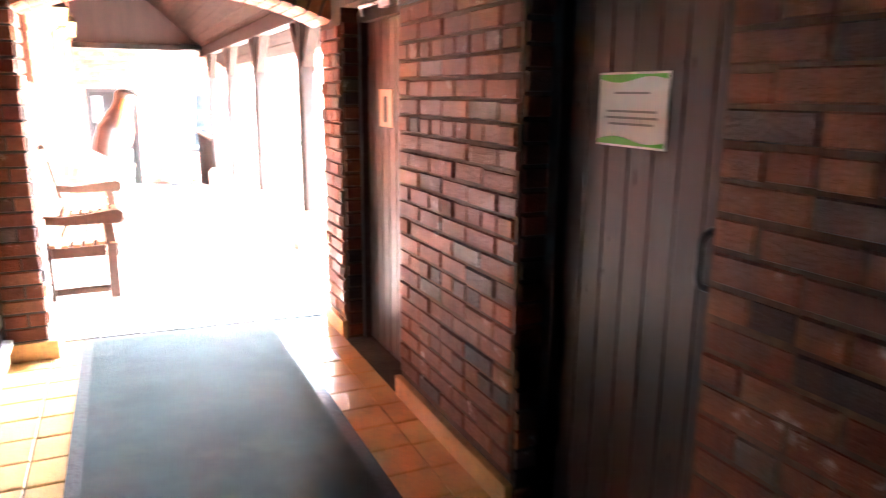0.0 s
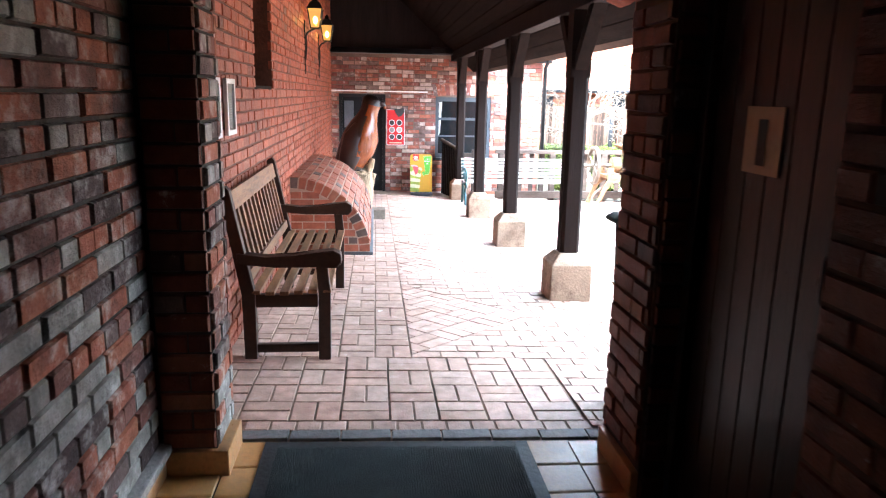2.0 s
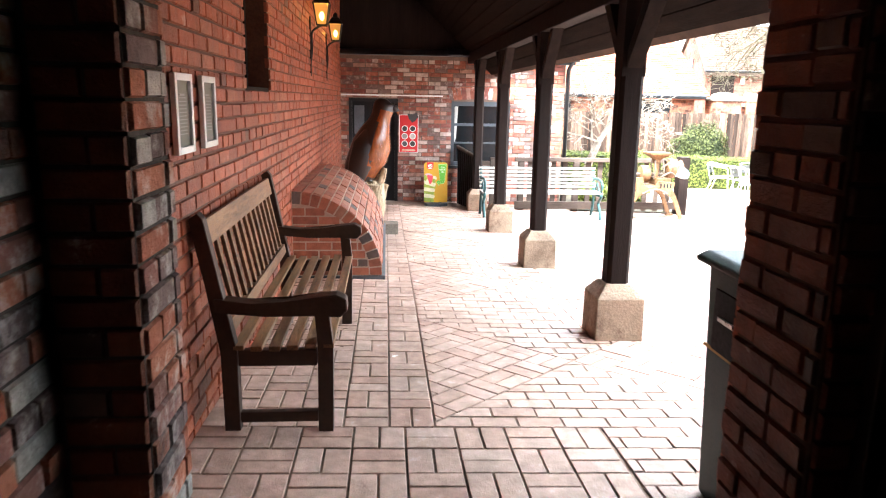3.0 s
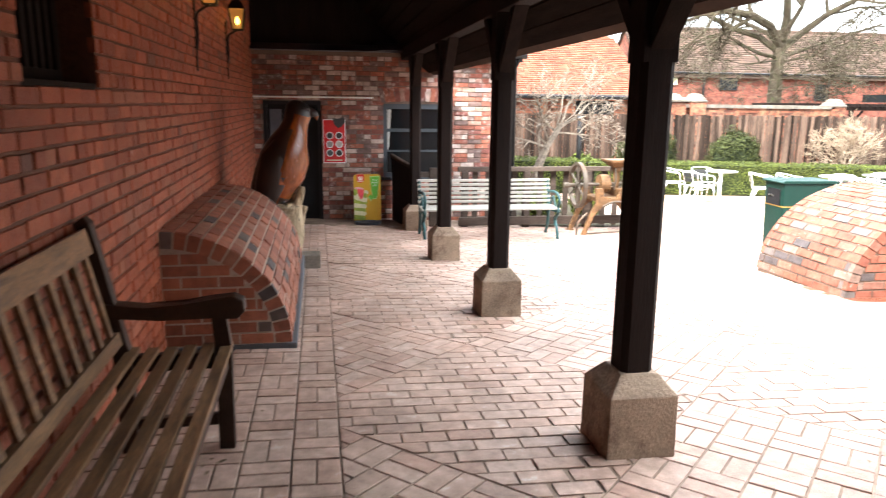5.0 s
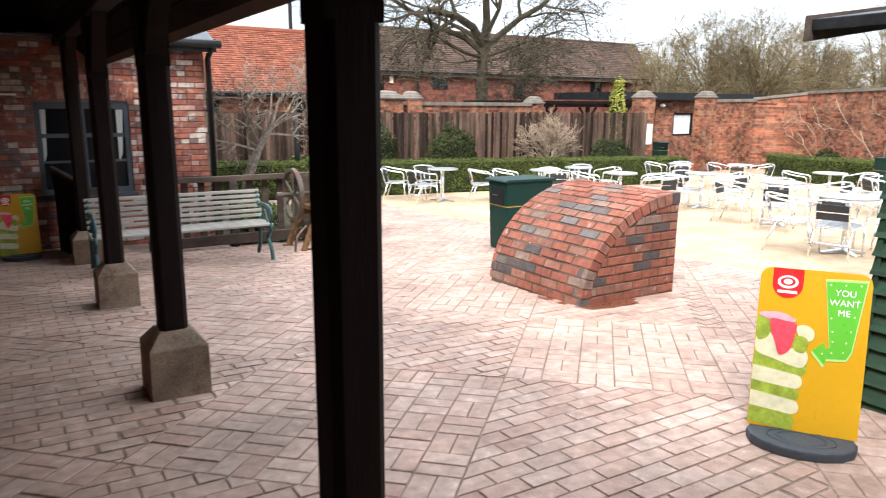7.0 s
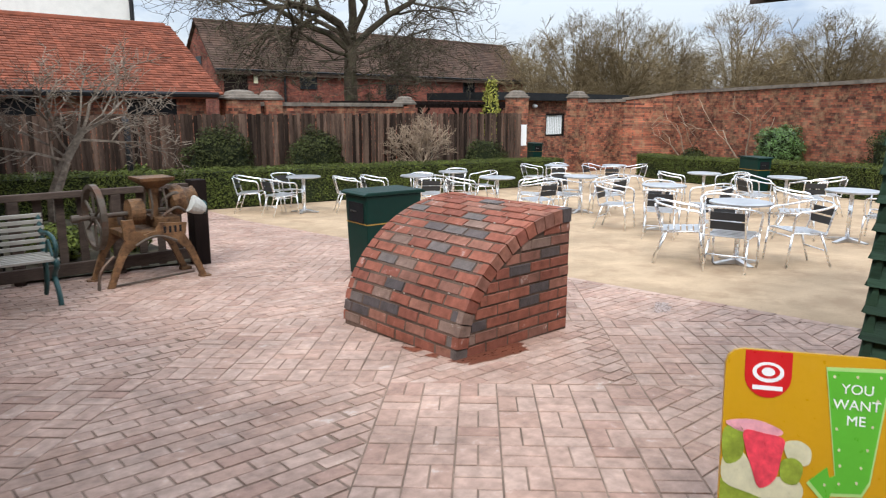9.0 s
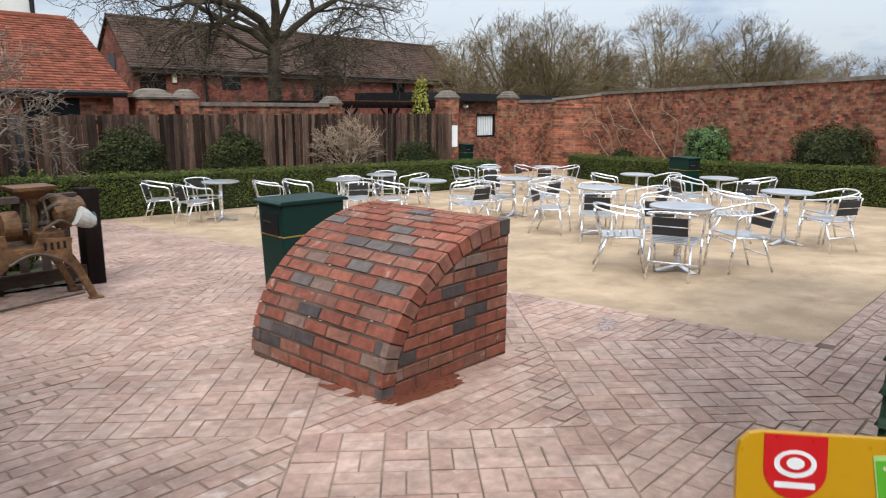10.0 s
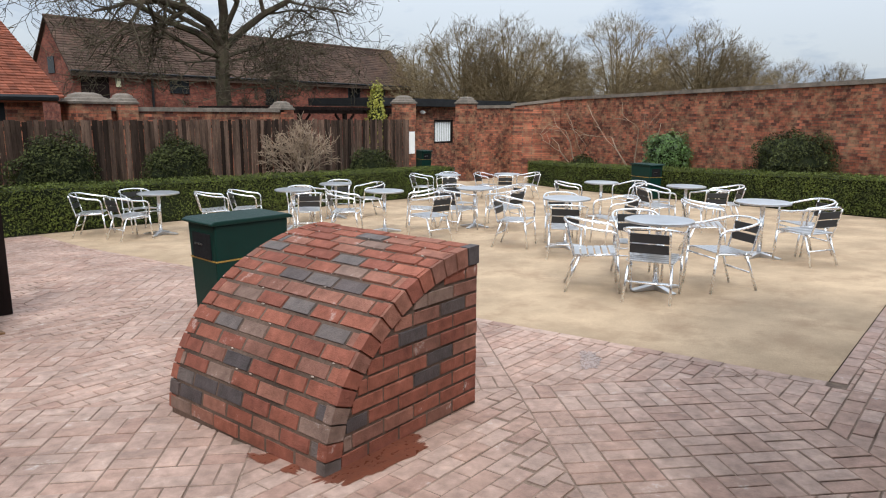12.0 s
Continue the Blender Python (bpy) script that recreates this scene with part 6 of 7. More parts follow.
tree("ornamental_tree", pose(5.15, 15.9, level(5.15, 15.9)), "small leaning bare tree with pale lichened bark", 8, [((0, 0, 0), 0.1), ((0.02, 0, 0.7), 0.085), ((0.22, 0, 1.2), 0.075), ((0.5, 0, 1.65), 0.06)],
     [((0.5, 0, 1.6), (0.8, 0, 0.35), 0.85, 0.03), ((0.4, 0, 1.5), (-0.5, 0.2, 0.6), 0.8, 0.03), ((0.25, 0, 1.2), (-0.9, -0.2, 0.4), 0.9, 0.03), ((0.5, 0, 1.65), (0.2, 0.2, 0.8), 0.75, 0.026), ((0.4, 0, 1.5), (0.9, -0.4, 0.2), 0.9, 0.026), ((0.3, 0, 1.3), (-0.4, -0.4, 0.7), 0.8, 0.026), ((0.45, 0, 1.55), (0.5, 0.1, 0.9), 0.9, 0.022), ((0.25, 0, 1.25), (-0.6, 0.1, 0.9), 1.0, 0.022), ((0.4, 0, 1.5), (0.05, -0.2, 1), 0.95, 0.02), ((0.1, 0, 0.95), (0.25, -0.1, 1), 1.1, 0.03), ((0.5, 0, 1.6), (0.9, 0.2, 0.6), 1.0, 0.022)], 3, 0.0045, M_LICHEN, M_LICHEN, kids=4, spread=0.8, bend=0.32, shrink=0.58)
tree("bare_shrub", pose(15.5, 20.0, level(15.5, 20)), "pale tan bare shrub before the fence", 9, [((0, 0, 0), 0.07), ((0, 0, 0.5), 0.06)],
     [((0, 0, 0.3 + 0.04 * k), (math.cos(k * 1.3), 0.35 * math.sin(k * 1.3), 1.0), 0.8, 0.02) for k in range(14)], 3, 0.006, M_TWIG, M_TWIG, kids=4, spread=0.6, bend=0.25, shrink=0.6)
for k, (x, y, top) in enumerate(((24.8, 15.2, 2.0), (26.4, 18.2, 2.6))):
    tree("wall_climber", pose(x + 0.55, y, level(x, y)), "bare woody climber trained on the garden wall", 30 + k, [((0, 0, 0), 0.05), ((-0.05, 0.1, 0.5), 0.04)], [((-0.05, 0.1, 0.4), (0.3, 1, 0.9), 1.6, 0.03), ((-0.05, 0.1, 0.4), (-0.3, -1, 0.9), 1.6, 0.03), ((0, 0, 0.4), (0, 0.2, 1), 1.5, 0.03)], 2, 0.009, M_TWIG, M_TWIG, kids=3, spread=0.6)

# winter woodland beyond the garden
def domed_tree(seed, mains, reach, name="woodland_tree"):
    """A bare tree about 8 m high whose fine twigs fill a dome."""
    rng = random.Random(seed)
    t = thing(name, pose(60, 60 + 6 * seed, -1.1), "bare brown winter tree in the wood beyond the garden", "tree", "woodland trees")
    wood, fine, spray = [], [], []
    for k in range(5):
        wood.append((Vector((0, 0, 0.7 * k)), Vector((0.05 * (k % 2), 0, 0.7 * (k + 1))), 0.24 - 0.03 * k, 0.21 - 0.03 * k, 9))
    for k in range(mains):
        turn, rise = rng.uniform(0, 6.283), math.asin(rng.uniform(-0.15, 1.0))
        far = rng.uniform(0.82, 1.06)
        tip = Vector((math.cos(turn) * math.cos(rise) * reach, math.sin(turn) * math.cos(rise) * reach, 3.9 + math.sin(rise) * 4.1)) * far
        p = Vector((0, 0, rng.uniform(1.3, 3.4)))
        mid = p.lerp(tip, 0.45) + Vector((0, 0, rng.uniform(-0.5, 0.4)))
        pts = [p, p.lerp(mid, 0.5) + Vector((rng.gauss(0, 0.12), rng.gauss(0, 0.12), -0.1)), mid, mid.lerp(tip, 0.5) + Vector((rng.gauss(0, 0.15), rng.gauss(0, 0.15), 0.1)), tip]
        for i in range(4):
            wood.append((pts[i], pts[i + 1], 0.075 - 0.016 * i, 0.059 - 0.016 * i, 9))
        out = (tip - Vector((0, 0, 3))).normalized()
        for i in range(18):
            f = rng.uniform(1.2, 4)
            a = pts[min(int(f), 3)].lerp(pts[min(int(f), 3) + 1], f % 1 if f < 4 else 1)
            d = (out + Vector((rng.gauss(0, 0.8), rng.gauss(0, 0.8), rng.gauss(0.05, 0.6)))).normalized()
            b = a + d * rng.uniform(0.4, 0.85)
            fine.append((a, b, 0.016, 0.012, 1))
            for _ in range(6):
                e = (d + Vector((rng.gauss(0, 0.7), rng.gauss(0, 0.7), rng.gauss(0.05, 0.6)))).normalized()
                q = a.lerp(b, rng.uniform(0.35, 1))
                spray.append((q, q + e * rng.uniform(0.22, 0.5)))
    for k in range(mains * 16):
        turn, rise, far = rng.uniform(0, 6.283), math.asin(rng.uniform(-0.3, 1.0)), rng.uniform(0.62, 1.0) ** 0.5
        out = Vector((math.cos(turn) * math.cos(rise) * reach, math.sin(turn) * math.cos(rise) * reach, math.sin(rise) * 4.1))
        p = Vector((0, 0, 3.9)) + out * far * (0.95 + 0.16 * noise.noise(out * 0.6 + Vector((seed * 5, 0, 0))))
        for _ in range(6):
            e = (out.normalized() + Vector((rng.gauss(0, 0.7), rng.gauss(0, 0.7), rng.gauss(0.1, 0.6)))).normalized()
            q = p + Vector((rng.gauss(0, 0.14), rng.gauss(0, 0.14), rng.gauss(0, 0.14)))
            spray.append((q, q + e * rng.uniform(0.25, 0.6)))
    verts, faces = [], []
    for p, q in spray:
        d = (q - p).normalized()
        a = d.orthogonal().normalized() * 0.0085
        b = d.cross(a)
        o = len(verts)
        verts += [tuple(p + a), tuple(p - a * 0.5 + b * 0.87), tuple(p - a * 0.5 - b * 0.87), tuple(q)]
        faces += [(o, o + 1, o + 3), (o + 1, o + 2, o + 3), (o + 2, o, o + 3)]
    tagged(pieces_mesh("spray", verts, faces, M_WOODS, t), kind="stuff")
    for nm, lst in (("limb", wood), ("twig", fine)):
        v, f = wood_mesh(lst, 0.0075)
        me = bpy.data.meshes.new(nm)
        me.from_pydata(v, [], f)
        me.materials.append(M_WOODS)
        ob = new(nm, me)
        ob.parent = t
        tagged(ob, kind="stuff")
    return t


rngw = random.Random(77)
WOOD = [(19.5, 84, 1.1), (22, 86, 1.0), (44, 62, 0.8), (46.5, 60, 0.9), (49.5, 56, 0.96), (52.8, 54, 1.06), (56.3, 53, 1.08), (59.5, 57, 1.0), (62.3, 60, 0.86), (65, 52, 1.1), (68, 56, 0.86), (71, 53, 0.98), (73.6, 55, 0.9), (76, 60, 0.68), (79.5, 64, 0.56), (83, 64, 0.55), (87, 62, 0.6), (91, 62, 0.6)]
WOOD += [(45 + 3.2 * k, 72 + 3 * (k % 3), 0.92 - 0.018 * max(k - 9, 0) * (1 + (k % 2))) for k in range(12)]
protos = [domed_tree(0, 60, 3.4), domed_tree(1, 52, 3.0), domed_tree(2, 30, 2.7)]
for k, (bear, dist, size) in enumerate(WOOD):
    m = pose(3.8 + dist * math.sin(radians(bear)), 5.9 + dist * math.cos(radians(bear)), -1.3, 0, 0, rngw.uniform(0, 360))
    ob = protos[k] if k < 3 else copy_thing(protos[2 if bear == 65 else k % 2 if k % 4 else 2], m)
    ob.matrix_basis = m
    ob.scale = (size * rngw.uniform(1.0, 1.25), size * rngw.uniform(1.0, 1.25), size * 1.1)
bm = bmesh.new()
for k in range(60):
    t = radians(44 + 60 * k / 59)
    for j in range(2):
        d = 74 + 4 * j
        x, y = 4 + d * math.sin(t), 6 + d * math.cos(t)
        h = 2.2 + 1.3 * noise.noise(Vector((k * 0.4, j, 0)))
        vs = bmesh.ops.create_icosphere(bm, subdivisions=2, radius=1)["verts"]
        for v in vs:
            v.co = Vector((x + v.co.x * 3.2, y + v.co.y * 3.2, -1 + h * 0.5 + v.co.z * h * 0.75)) + Vector((noise.noise(v.co * 3 + Vector((k, 0, 0))), 0, noise.noise(v.co * 4 + Vector((0, k, 0))))) * 0.9
far = tagged(part("backdrop", bm, M_WOODS), "distant brown winter woodland undergrowth", "woodland", kind="structure")

# ---- timber fence ----
fence = thing("timber_fence", pose(0, 0, 0), "tall weathered close-boarded timber fence", "fence")
rngf = random.Random(4)
shared = unit_piece("board", M_BOARD, 0.06)
x = 4.2
while x < 20.25:
    w = rngf.uniform(0.095, 0.12)
    ob = new("board", shared)
    ob.parent = fence
    lo = level(x, 20.6) - 0.05
    ob.matrix_basis = Matrix.Translation((x, 20.6 - rngf.uniform(0.0, 0.018), lo)) @ Matrix.Rotation(radians(rngf.uniform(-0.5, 0.5)), 4, "Y") @ Matrix.Rotation(radians(rngf.uniform(7, 15)), 4, "Z") @ Matrix.Diagonal((w, 0.02, 1.14 + rngf.uniform(-0.025, 0.02) - lo, 1))
    x += w + 0.002
for z in (-0.4, 0.35, 0.95):
    boxed("rail", (4.2, 20.63, z, 20.3, 20.68, z + 0.08), M_BOARD, fence)
dp = bmesh.new()
tube(dp, [(7.35, 19.3, -0.8), (7.35, 19.3, 1.0), (7.35, 19.4, 1.08)], 0.06, 10)
tagged(part("standpipe", dp, M_IRON, smooth=True), "black iron pipe standing before the fence", "pipe")


# ---- garden wall, gate piers and gatehouse ----
def coped_wall(name, x0, y0, x1, y1, z0, z1, thick, label, over=0.05):
    d = Vector((x1 - x0, y1 - y0, 0)).normalized()
    nrm = Vector((-d.y, d.x, 0)) * thick / 2
    w = tagged(new(name), label, "wall", kind="structure")
    for nm, mt, lo, hi, grow in (("wall", M_FARWALL, (-2.0, -2.0), (z0, z1), 0.0), ("coping", M_COPING, (z0 + 0.004, z1 + 0.004), (z0 + 0.11, z1 + 0.11), over)):
        bm = bmesh.new()
        g = nrm.normalized() * grow
        vs = []
        for (px, py), l0, h0 in (((x0, y0), lo[0], hi[0]), ((x1, y1), lo[1], hi[1])):
            for s in (1, -1):
                for z in (l0, h0):
                    vs.append(bm.verts.new(Vector((px, py, z)) + s * (nrm + g)))
        for f in ((0, 1, 3, 2), (4, 6, 7, 5), (0, 4, 5, 1), (2, 3, 7, 6), (1, 5, 7, 3), (0, 2, 6, 4)):
            bm.faces.new([vs[i] for i in f])
        part(nm, bm, mt, w)
    return w


coped_wall("wall_garden", 28.0, 19.4, 20.4, 3.0, 1.84, 2.14, 0.35, "tall old brick garden wall with stone coping")
coped_wall("wall_garden_corner", 27.0, 21.2, 28.15, 19.4, 1.6, 1.84, 0.35, "brick garden wall ramping up at the corner")
coped_wall("wall_garden_back", 24.3, 21.2, 27.0, 21.2, 1.5, 1.55, 0.35, "lower brick garden wall beside the gate")
coped_wall("wall_rear", 11.4, 23.0, 17.2, 23.0, 1.33, 1.33, 0.4, "old brick wall with tile coping behind the fence")


def pier(x, y, w, top, label):
    p = thing("gate_pier", pose(x, y, 0), label, "pier", "brick piers")
    boxed("shaft", (-w / 2, -w / 2, -1.3, w / 2, w / 2, top), M_FARWALL, p)
    bm = bmesh.new()
    h = w / 2
    lathe(bm, [(h * 1.55, top), (h * 1.6, top + 0.05), (h * 1.4, top + 0.07), (h * 1.3, top + 0.13), (h * 1.05, top + 0.15), (h * 0.95, top + 0.21), (h * 0.5, top + 0.26)], 4, Matrix.Rotation(radians(45), 4, "Z"))
    part("cap", bm, M_COPING, p, "stepped weathered stone cap")


pier(20.65, 21.1, 0.55, 1.62, "brick gate pier with a stepped stone cap")
pier(24.1, 21.2, 0.55, 1.66, "brick gate pier with a stepped stone cap")
pier(11.5, 22.9, 0.8, 1.5, "broad brick pier with a stepped cap behind the fence")
pier(12.4, 22.9, 0.5, 1.5, "brick pier with a stepped cap behind the fence")
pier(17.3, 23.0, 0.5, 1.4, "brick pier with a stepped cap behind the fence")
board = boxed("notice_board", (20.47, 20.79, 0.05, 20.83, 20.815, 0.75), M_WHITE, bevel=0.01)
tagged(board, "white notice board on the brick pier", "notice board")
gate = thing("gatehouse", pose(0, 0, 0), "small brick outbuilding with flat dark roof and a blind window", "outbuilding")
hole_wall(gate, 24.5, 34.0, 26.0, 26.3, -1.3, 1.62, [(28.1, 29.5, 0.0, 1.05), (26.0, 26.9, -1.3, 1.2)], M_FARWALL)
boxed("roof", (24.3, 25.6, 1.63, 34.2, 30.0, 1.95), M_IRON, gate, "flat dark roof edge")
gw = boxed("window", (28.1, 26.1, 0.0, 29.5, 26.13, 1.05), M_CURTAIN, gate, "window with pale vertical blinds")
for c in ((28.1, 26.03, 0, 28.2, 26.09, 1.05), (29.4, 26.03, 0, 29.5, 26.09, 1.05), (28.2, 26.03, 0.97, 29.4, 26.09, 1.05), (28.2, 26.03, 0, 29.4, 26.09, 0.08)):
    boxed("frame", c, M_TIMBER, gw)
for k in range(9):
    boxed("blind", (28.25 + k * 0.13, 26.095, 0.09, 28.33 + k * 0.13, 26.099, 0.96), M_WHITE, gw)
gd = boxed("door", (26.0, 26.1, -1.2, 26.9, 26.15, 1.2), M_TIMBER, gate, "dark timber door")
lamp = bmesh.new()
lathe(lamp, [(0.06, 0), (0.13, 0.06), (0.13, 0.1), (0.05, 0.16)], 12, Matrix.Translation((27.2, 25.9, 1.3)))
tagged(part("bulkhead_lamp", lamp, M_WHITE), "round white lamp on the outbuilding", "lamp")
litter_bin(pose(25.2, 24.2, -1.06, 0, 0, 70), "dark green litter bin in the gateway")
perg = thing("pergola", pose(0, 0, 0), "dark timber pergola behind the fence", "pergola")
for x in (16.8, 18.8, 20.8, 22.6):
    boxed("post", (x, 24.0, -1.2, x + 0.12, 24.12, 1.3), M_TIMBER, perg)
    bm = bmesh.new()
    tube(bm, [(x + 0.06, 24.06, 0.8), (x + 0.5, 24.06, 1.28)], 0.045, 4)
    tube(bm, [(x + 0.06, 24.06, 0.8), (x - 0.38, 24.06, 1.28)], 0.045, 4)
    part("brace", bm, M_TIMBER, perg)
boxed("beam", (16.4, 23.98, 1.3, 23.2, 24.14, 1.42), M_TIMBER, perg)
for k in range(24):
    x = 16.4 + k * 0.29
    boxed("rafter", (x, 23.6, 1.421, x + 0.06, 26.0, 1.52), M_TIMBER, perg)


# ---- buildings beyond ----
def gabled(name, x0, x1, y0, y1, eave, ridge, wall_m, roof_m, label, category, rows, tile_w, hips=0.0):
    b = thing(name, pose(0, 0, 0), label, category)
    ym = (y0 + y1) / 2
    bm = bmesh.new()
    box(bm, x0, y0, -1.5, x1, y1, eave)
    prism(bm, [(y0, eave), (ym, ridge), (y1, eave)], x0, x1, "x")
    part("wall", bm, wall_m, b)
    run, rise = ym - y0 + 0.3, ridge - eave + 0.3 * (ridge - eave) / (ym - y0)
    ang, slope = math.atan2(rise, run), math.hypot(run, rise)
    bm = bmesh.new()
    prism(bm, [(y0 - 0.3, eave - rise + (ridge - eave) + 0.03), (ym, ridge + 0.03), (y1 + 0.3, eave - rise + (ridge - eave) + 0.03), (y1 + 0.3, eave - rise + (ridge - eave) + 0.13), (ym, ridge + 0.14), (y0 - 0.3, eave - rise + (ridge - eave) + 0.13)], x0 - 0.2, x1 + 0.2, "x")
    rf = part("roof", bm, roof_m, b)
    verts, faces = [], []
    step = slope / rows
    rng = random.Random(rows)
    for r in range(rows):
        x = x0 - 0.2
        while x < x1 + 0.2:
            m = Matrix.Translation((x, y0 - 0.3 + r * step * math.cos(ang), eave - rise + (ridge - eave) + 0.175 + r * step * math.sin(ang) + rng.uniform(0, 0.012))) @ Matrix.Rotation(ang - radians(90) - 0.16, 4, "X") @ Matrix.Diagonal((tile_w * 0.97, 0.045, step * 1.12, 1))
            v, f = piece_geo(m, 0.03)
            o = len(verts)
            verts += v
            faces += [tuple(i + o for i in q) for q in f]
            x += tile_w
    pieces_mesh("roof_tiles", verts, faces, roof_m, rf)
    bm = bmesh.new()
    tube(bm, [(x0 - 0.2, ym, ridge + 0.13), (x1 + 0.2, ym, ridge + 0.13)], 0.1, 8)
    part("ridge", bm, roof_m, rf)
    bm = bmesh.new()
    tube(bm, [(x0 - 0.2, y0 - 0.33, eave - 0.05), (x1 + 0.2, y0 - 0.33, eave - 0.05)], 0.07, 6)
    part("gutter", bm, M_IRON, b)
    return b


cottage = gabled("tiled_outbuilding", 2.5, 10.6, 23.0, 29.0, 1.66, 3.45, M_FARWALL, M_REDTILE, "brick outbuilding with an orange clay tiled roof", "outbuilding", 30, 0.17)
boxed("window", (5.2, 22.96, 1.1, 6.6, 22.99, 1.5), M_BLACK, cottage)
boxed("window", (8.6, 22.96, 1.1, 9.8, 22.99, 1.5), M_BLACK, cottage)
white = thing("white_house", pose(0, 0, 0), "white rendered house wall with a black corner pipe", "house")
boxed("wall", (0.0, 32.0, -1.2, 11.9, 40.0, 7.0), M_RENDER, white)
bm = bmesh.new()
tube(bm, [(11.95, 31.9, 0), (11.95, 31.9, 7.0)], 0.08, 8)
part("downpipe", bm, M_IRON, white)
barn = gabled("barn", 21.0, 48.0, 45.0, 49.8, 3.5, 6.3, M_BARN, M_BROWNTILE, "long dark brick barn with a brown tiled roof", "barn", 22, 0.55)
for x, z, w, h in ((26.6, 2.5, 1.1, 0.9), (33.5, 1.9, 0.7, 0.9), (41.0, 2.2, 1.1, 1.0), (43.6, 2.3, 1.2, 0.9)):
    wd = boxed("window", (x, 44.95, z, x + w, 44.99, z + h), M_DARKGLASS, barn)
    for c in ((x - 0.08, 44.93, z - 0.08, x, 44.99, z + h + 0.08), (x + w, 44.93, z - 0.08, x + w + 0.08, 44.99, z + h + 0.08), (x, 44.93, z + h, x + w, 44.99, z + h + 0.08), (x, 44.93, z - 0.08, x + w, 44.99, z), (x + w / 2 - 0.03, 44.93, z, x + w / 2 + 0.03, 44.945, z + h)):
        boxed("frame", c, M_IRON, wd)
boxed("window", (20.96, 47.0, 3.4, 20.99, 47.8, 4.3), M_DARKGLASS, barn)
for x in (25.4, 34.4):
    bm = bmesh.new()
    tube(bm, [(x, 44.9, -1), (x, 44.9, 3.4)], 0.07, 6)
    part("downpipe", bm, M_IRON, barn)
boxed("door", (21.4, 44.95, 1.5, 22.9, 44.99, 3.3), M_TIMBER, barn)
boxed("alarm_box", (23.3, 44.9, 2.7, 23.55, 44.99, 3.2), M_CREAM, barn)

# ---- green shed beside the passage building ----
shed = thing("green_shed", pose(0, 0, 0), "dark green boarded shed with a low felted roof", "shed")
boxed("core", (5.5, 2.2, -0.6, 9.0, 5.69, 1.72), M_BLACK, shed)
for k in range(20):
    z = -0.3 + k * 0.1
    bm = bmesh.new()
    prism(bm, [(5.45, z), (5.499, z), (5.499, z + 0.1), (5.485, z + 0.1)], 2.15, 5.73)
    part("board", bm, M_SHED, shed)
    bm = bmesh.new()
    prism(bm, [(5.74, z), (5.691, z), (5.691, z + 0.1), (5.705, z + 0.1)], 5.46, 9.0, "x")
    part("board", bm, M_SHED, shed)
bm = bmesh.new()
prism(bm, [(5.52, 1.78), (9.2, 2.3), (9.2, 2.36), (5.52, 1.84)], 2.0, 6.24)
part("roof", bm, M_IRON, shed, "grey felted roof", bevel=0.006)
bm = bmesh.new()
prism(bm, [(5.5, 1.72), (9.2, 2.24), (9.2, 2.36), (5.5, 1.86)], 6.241, 6.27)
part("fascia", bm, M_RAIL, shed)


# ---- paving bricks, laid in square panels ----
def clip(poly, inside):
    out = []
    for i, a in enumerate(poly):
        b = poly[(i + 1) % len(poly)]
        fa, fb = inside(a), inside(b)
        if fa >= 0:
            out.append(a)
        if (fa >= 0) != (fb >= 0):
            t = fa / (fa - fb)
            out.append((a[0] + (b[0] - a[0]) * t, a[1] + (b[1] - a[1]) * t))
    return out


def clip_box(poly, x0, y0, x1, y1):
    for f in (lambda p: p[0] - x0, lambda p: x1 - p[0], lambda p: p[1] - y0, lambda p: y1 - p[1]):
        poly = clip(poly, f)
        if len(poly) < 3:
            return []
    return poly


def area(poly):
    return abs(sum(a[0] * b[1] - b[0] * a[1] for a, b in zip(poly, poly[1:] + poly[:1]))) / 2


PL, PW = 0.216, 0.108
R2 = math.sqrt(0.5)


def rect(x, y, w, h):
    return [(x, y), (x + w, y), (x + w, y + h), (x, y + h)]


def weave(x0, y0, x1, y1):
    """Pairs of bricks laid by turns along and across."""
    n, m = max(1, round((x1 - x0) / PL)), max(1, round((y1 - y0) / PL))
    s, t = (x1 - x0) / n, (y1 - y0) / m
    for i in range(n):
        for j in range(m):
            for k in range(2):
                if (i + j) % 2:
                    yield rect(x0 + i * s, y0 + j * t + k * t / 2, s, t / 2)
                else:
                    yield rect(x0 + i * s + k * s / 2, y0 + j * t, s / 2, t)


def running(x0, y0, x1, y1):
    r = 0
    y = y0
    while y < y1:
        x = x0 - (PL / 2 if r % 2 else 0)
        while x < x1:
            yield rect(x, y, PL, PW)
            x += PL
        y += PW
        r += 1


def inset(poly, d):
    """The outline drawn in by d on every side; slivers are only shrunk."""
    cx, cy = sum(p[0] for p in poly) / len(poly), sum(p[1] for p in poly) / len(poly)
    out = []
    n = len(poly)
    for i in range(n):
        a, b, c = Vector(poly[i - 1]), Vector(poly[i]), Vector(poly[(i + 1) % n])
        e, f = b - a, c - b
        if e.length < 0.012 or f.length < 0.012:
            return [(cx + (p[0] - cx) * 0.85, cy + (p[1] - cy) * 0.85) for p in poly]
        e.normalize()
        f.normalize()
        turn = e.x * f.y - e.y * f.x
        if abs(turn) < 0.15:
            return [(cx + (p[0] - cx) * 0.9, cy + (p[1] - cy) * 0.9) for p in poly]
        s = 1 if turn > 0 else -1
        n1, n2 = Vector((-e.y, e.x)) * s, Vector((-f.y, f.x)) * s
        q = b + (n1 + n2) * (d / (1 + n1.dot(n2)))
        out.append((q.x, q.y))
    return out


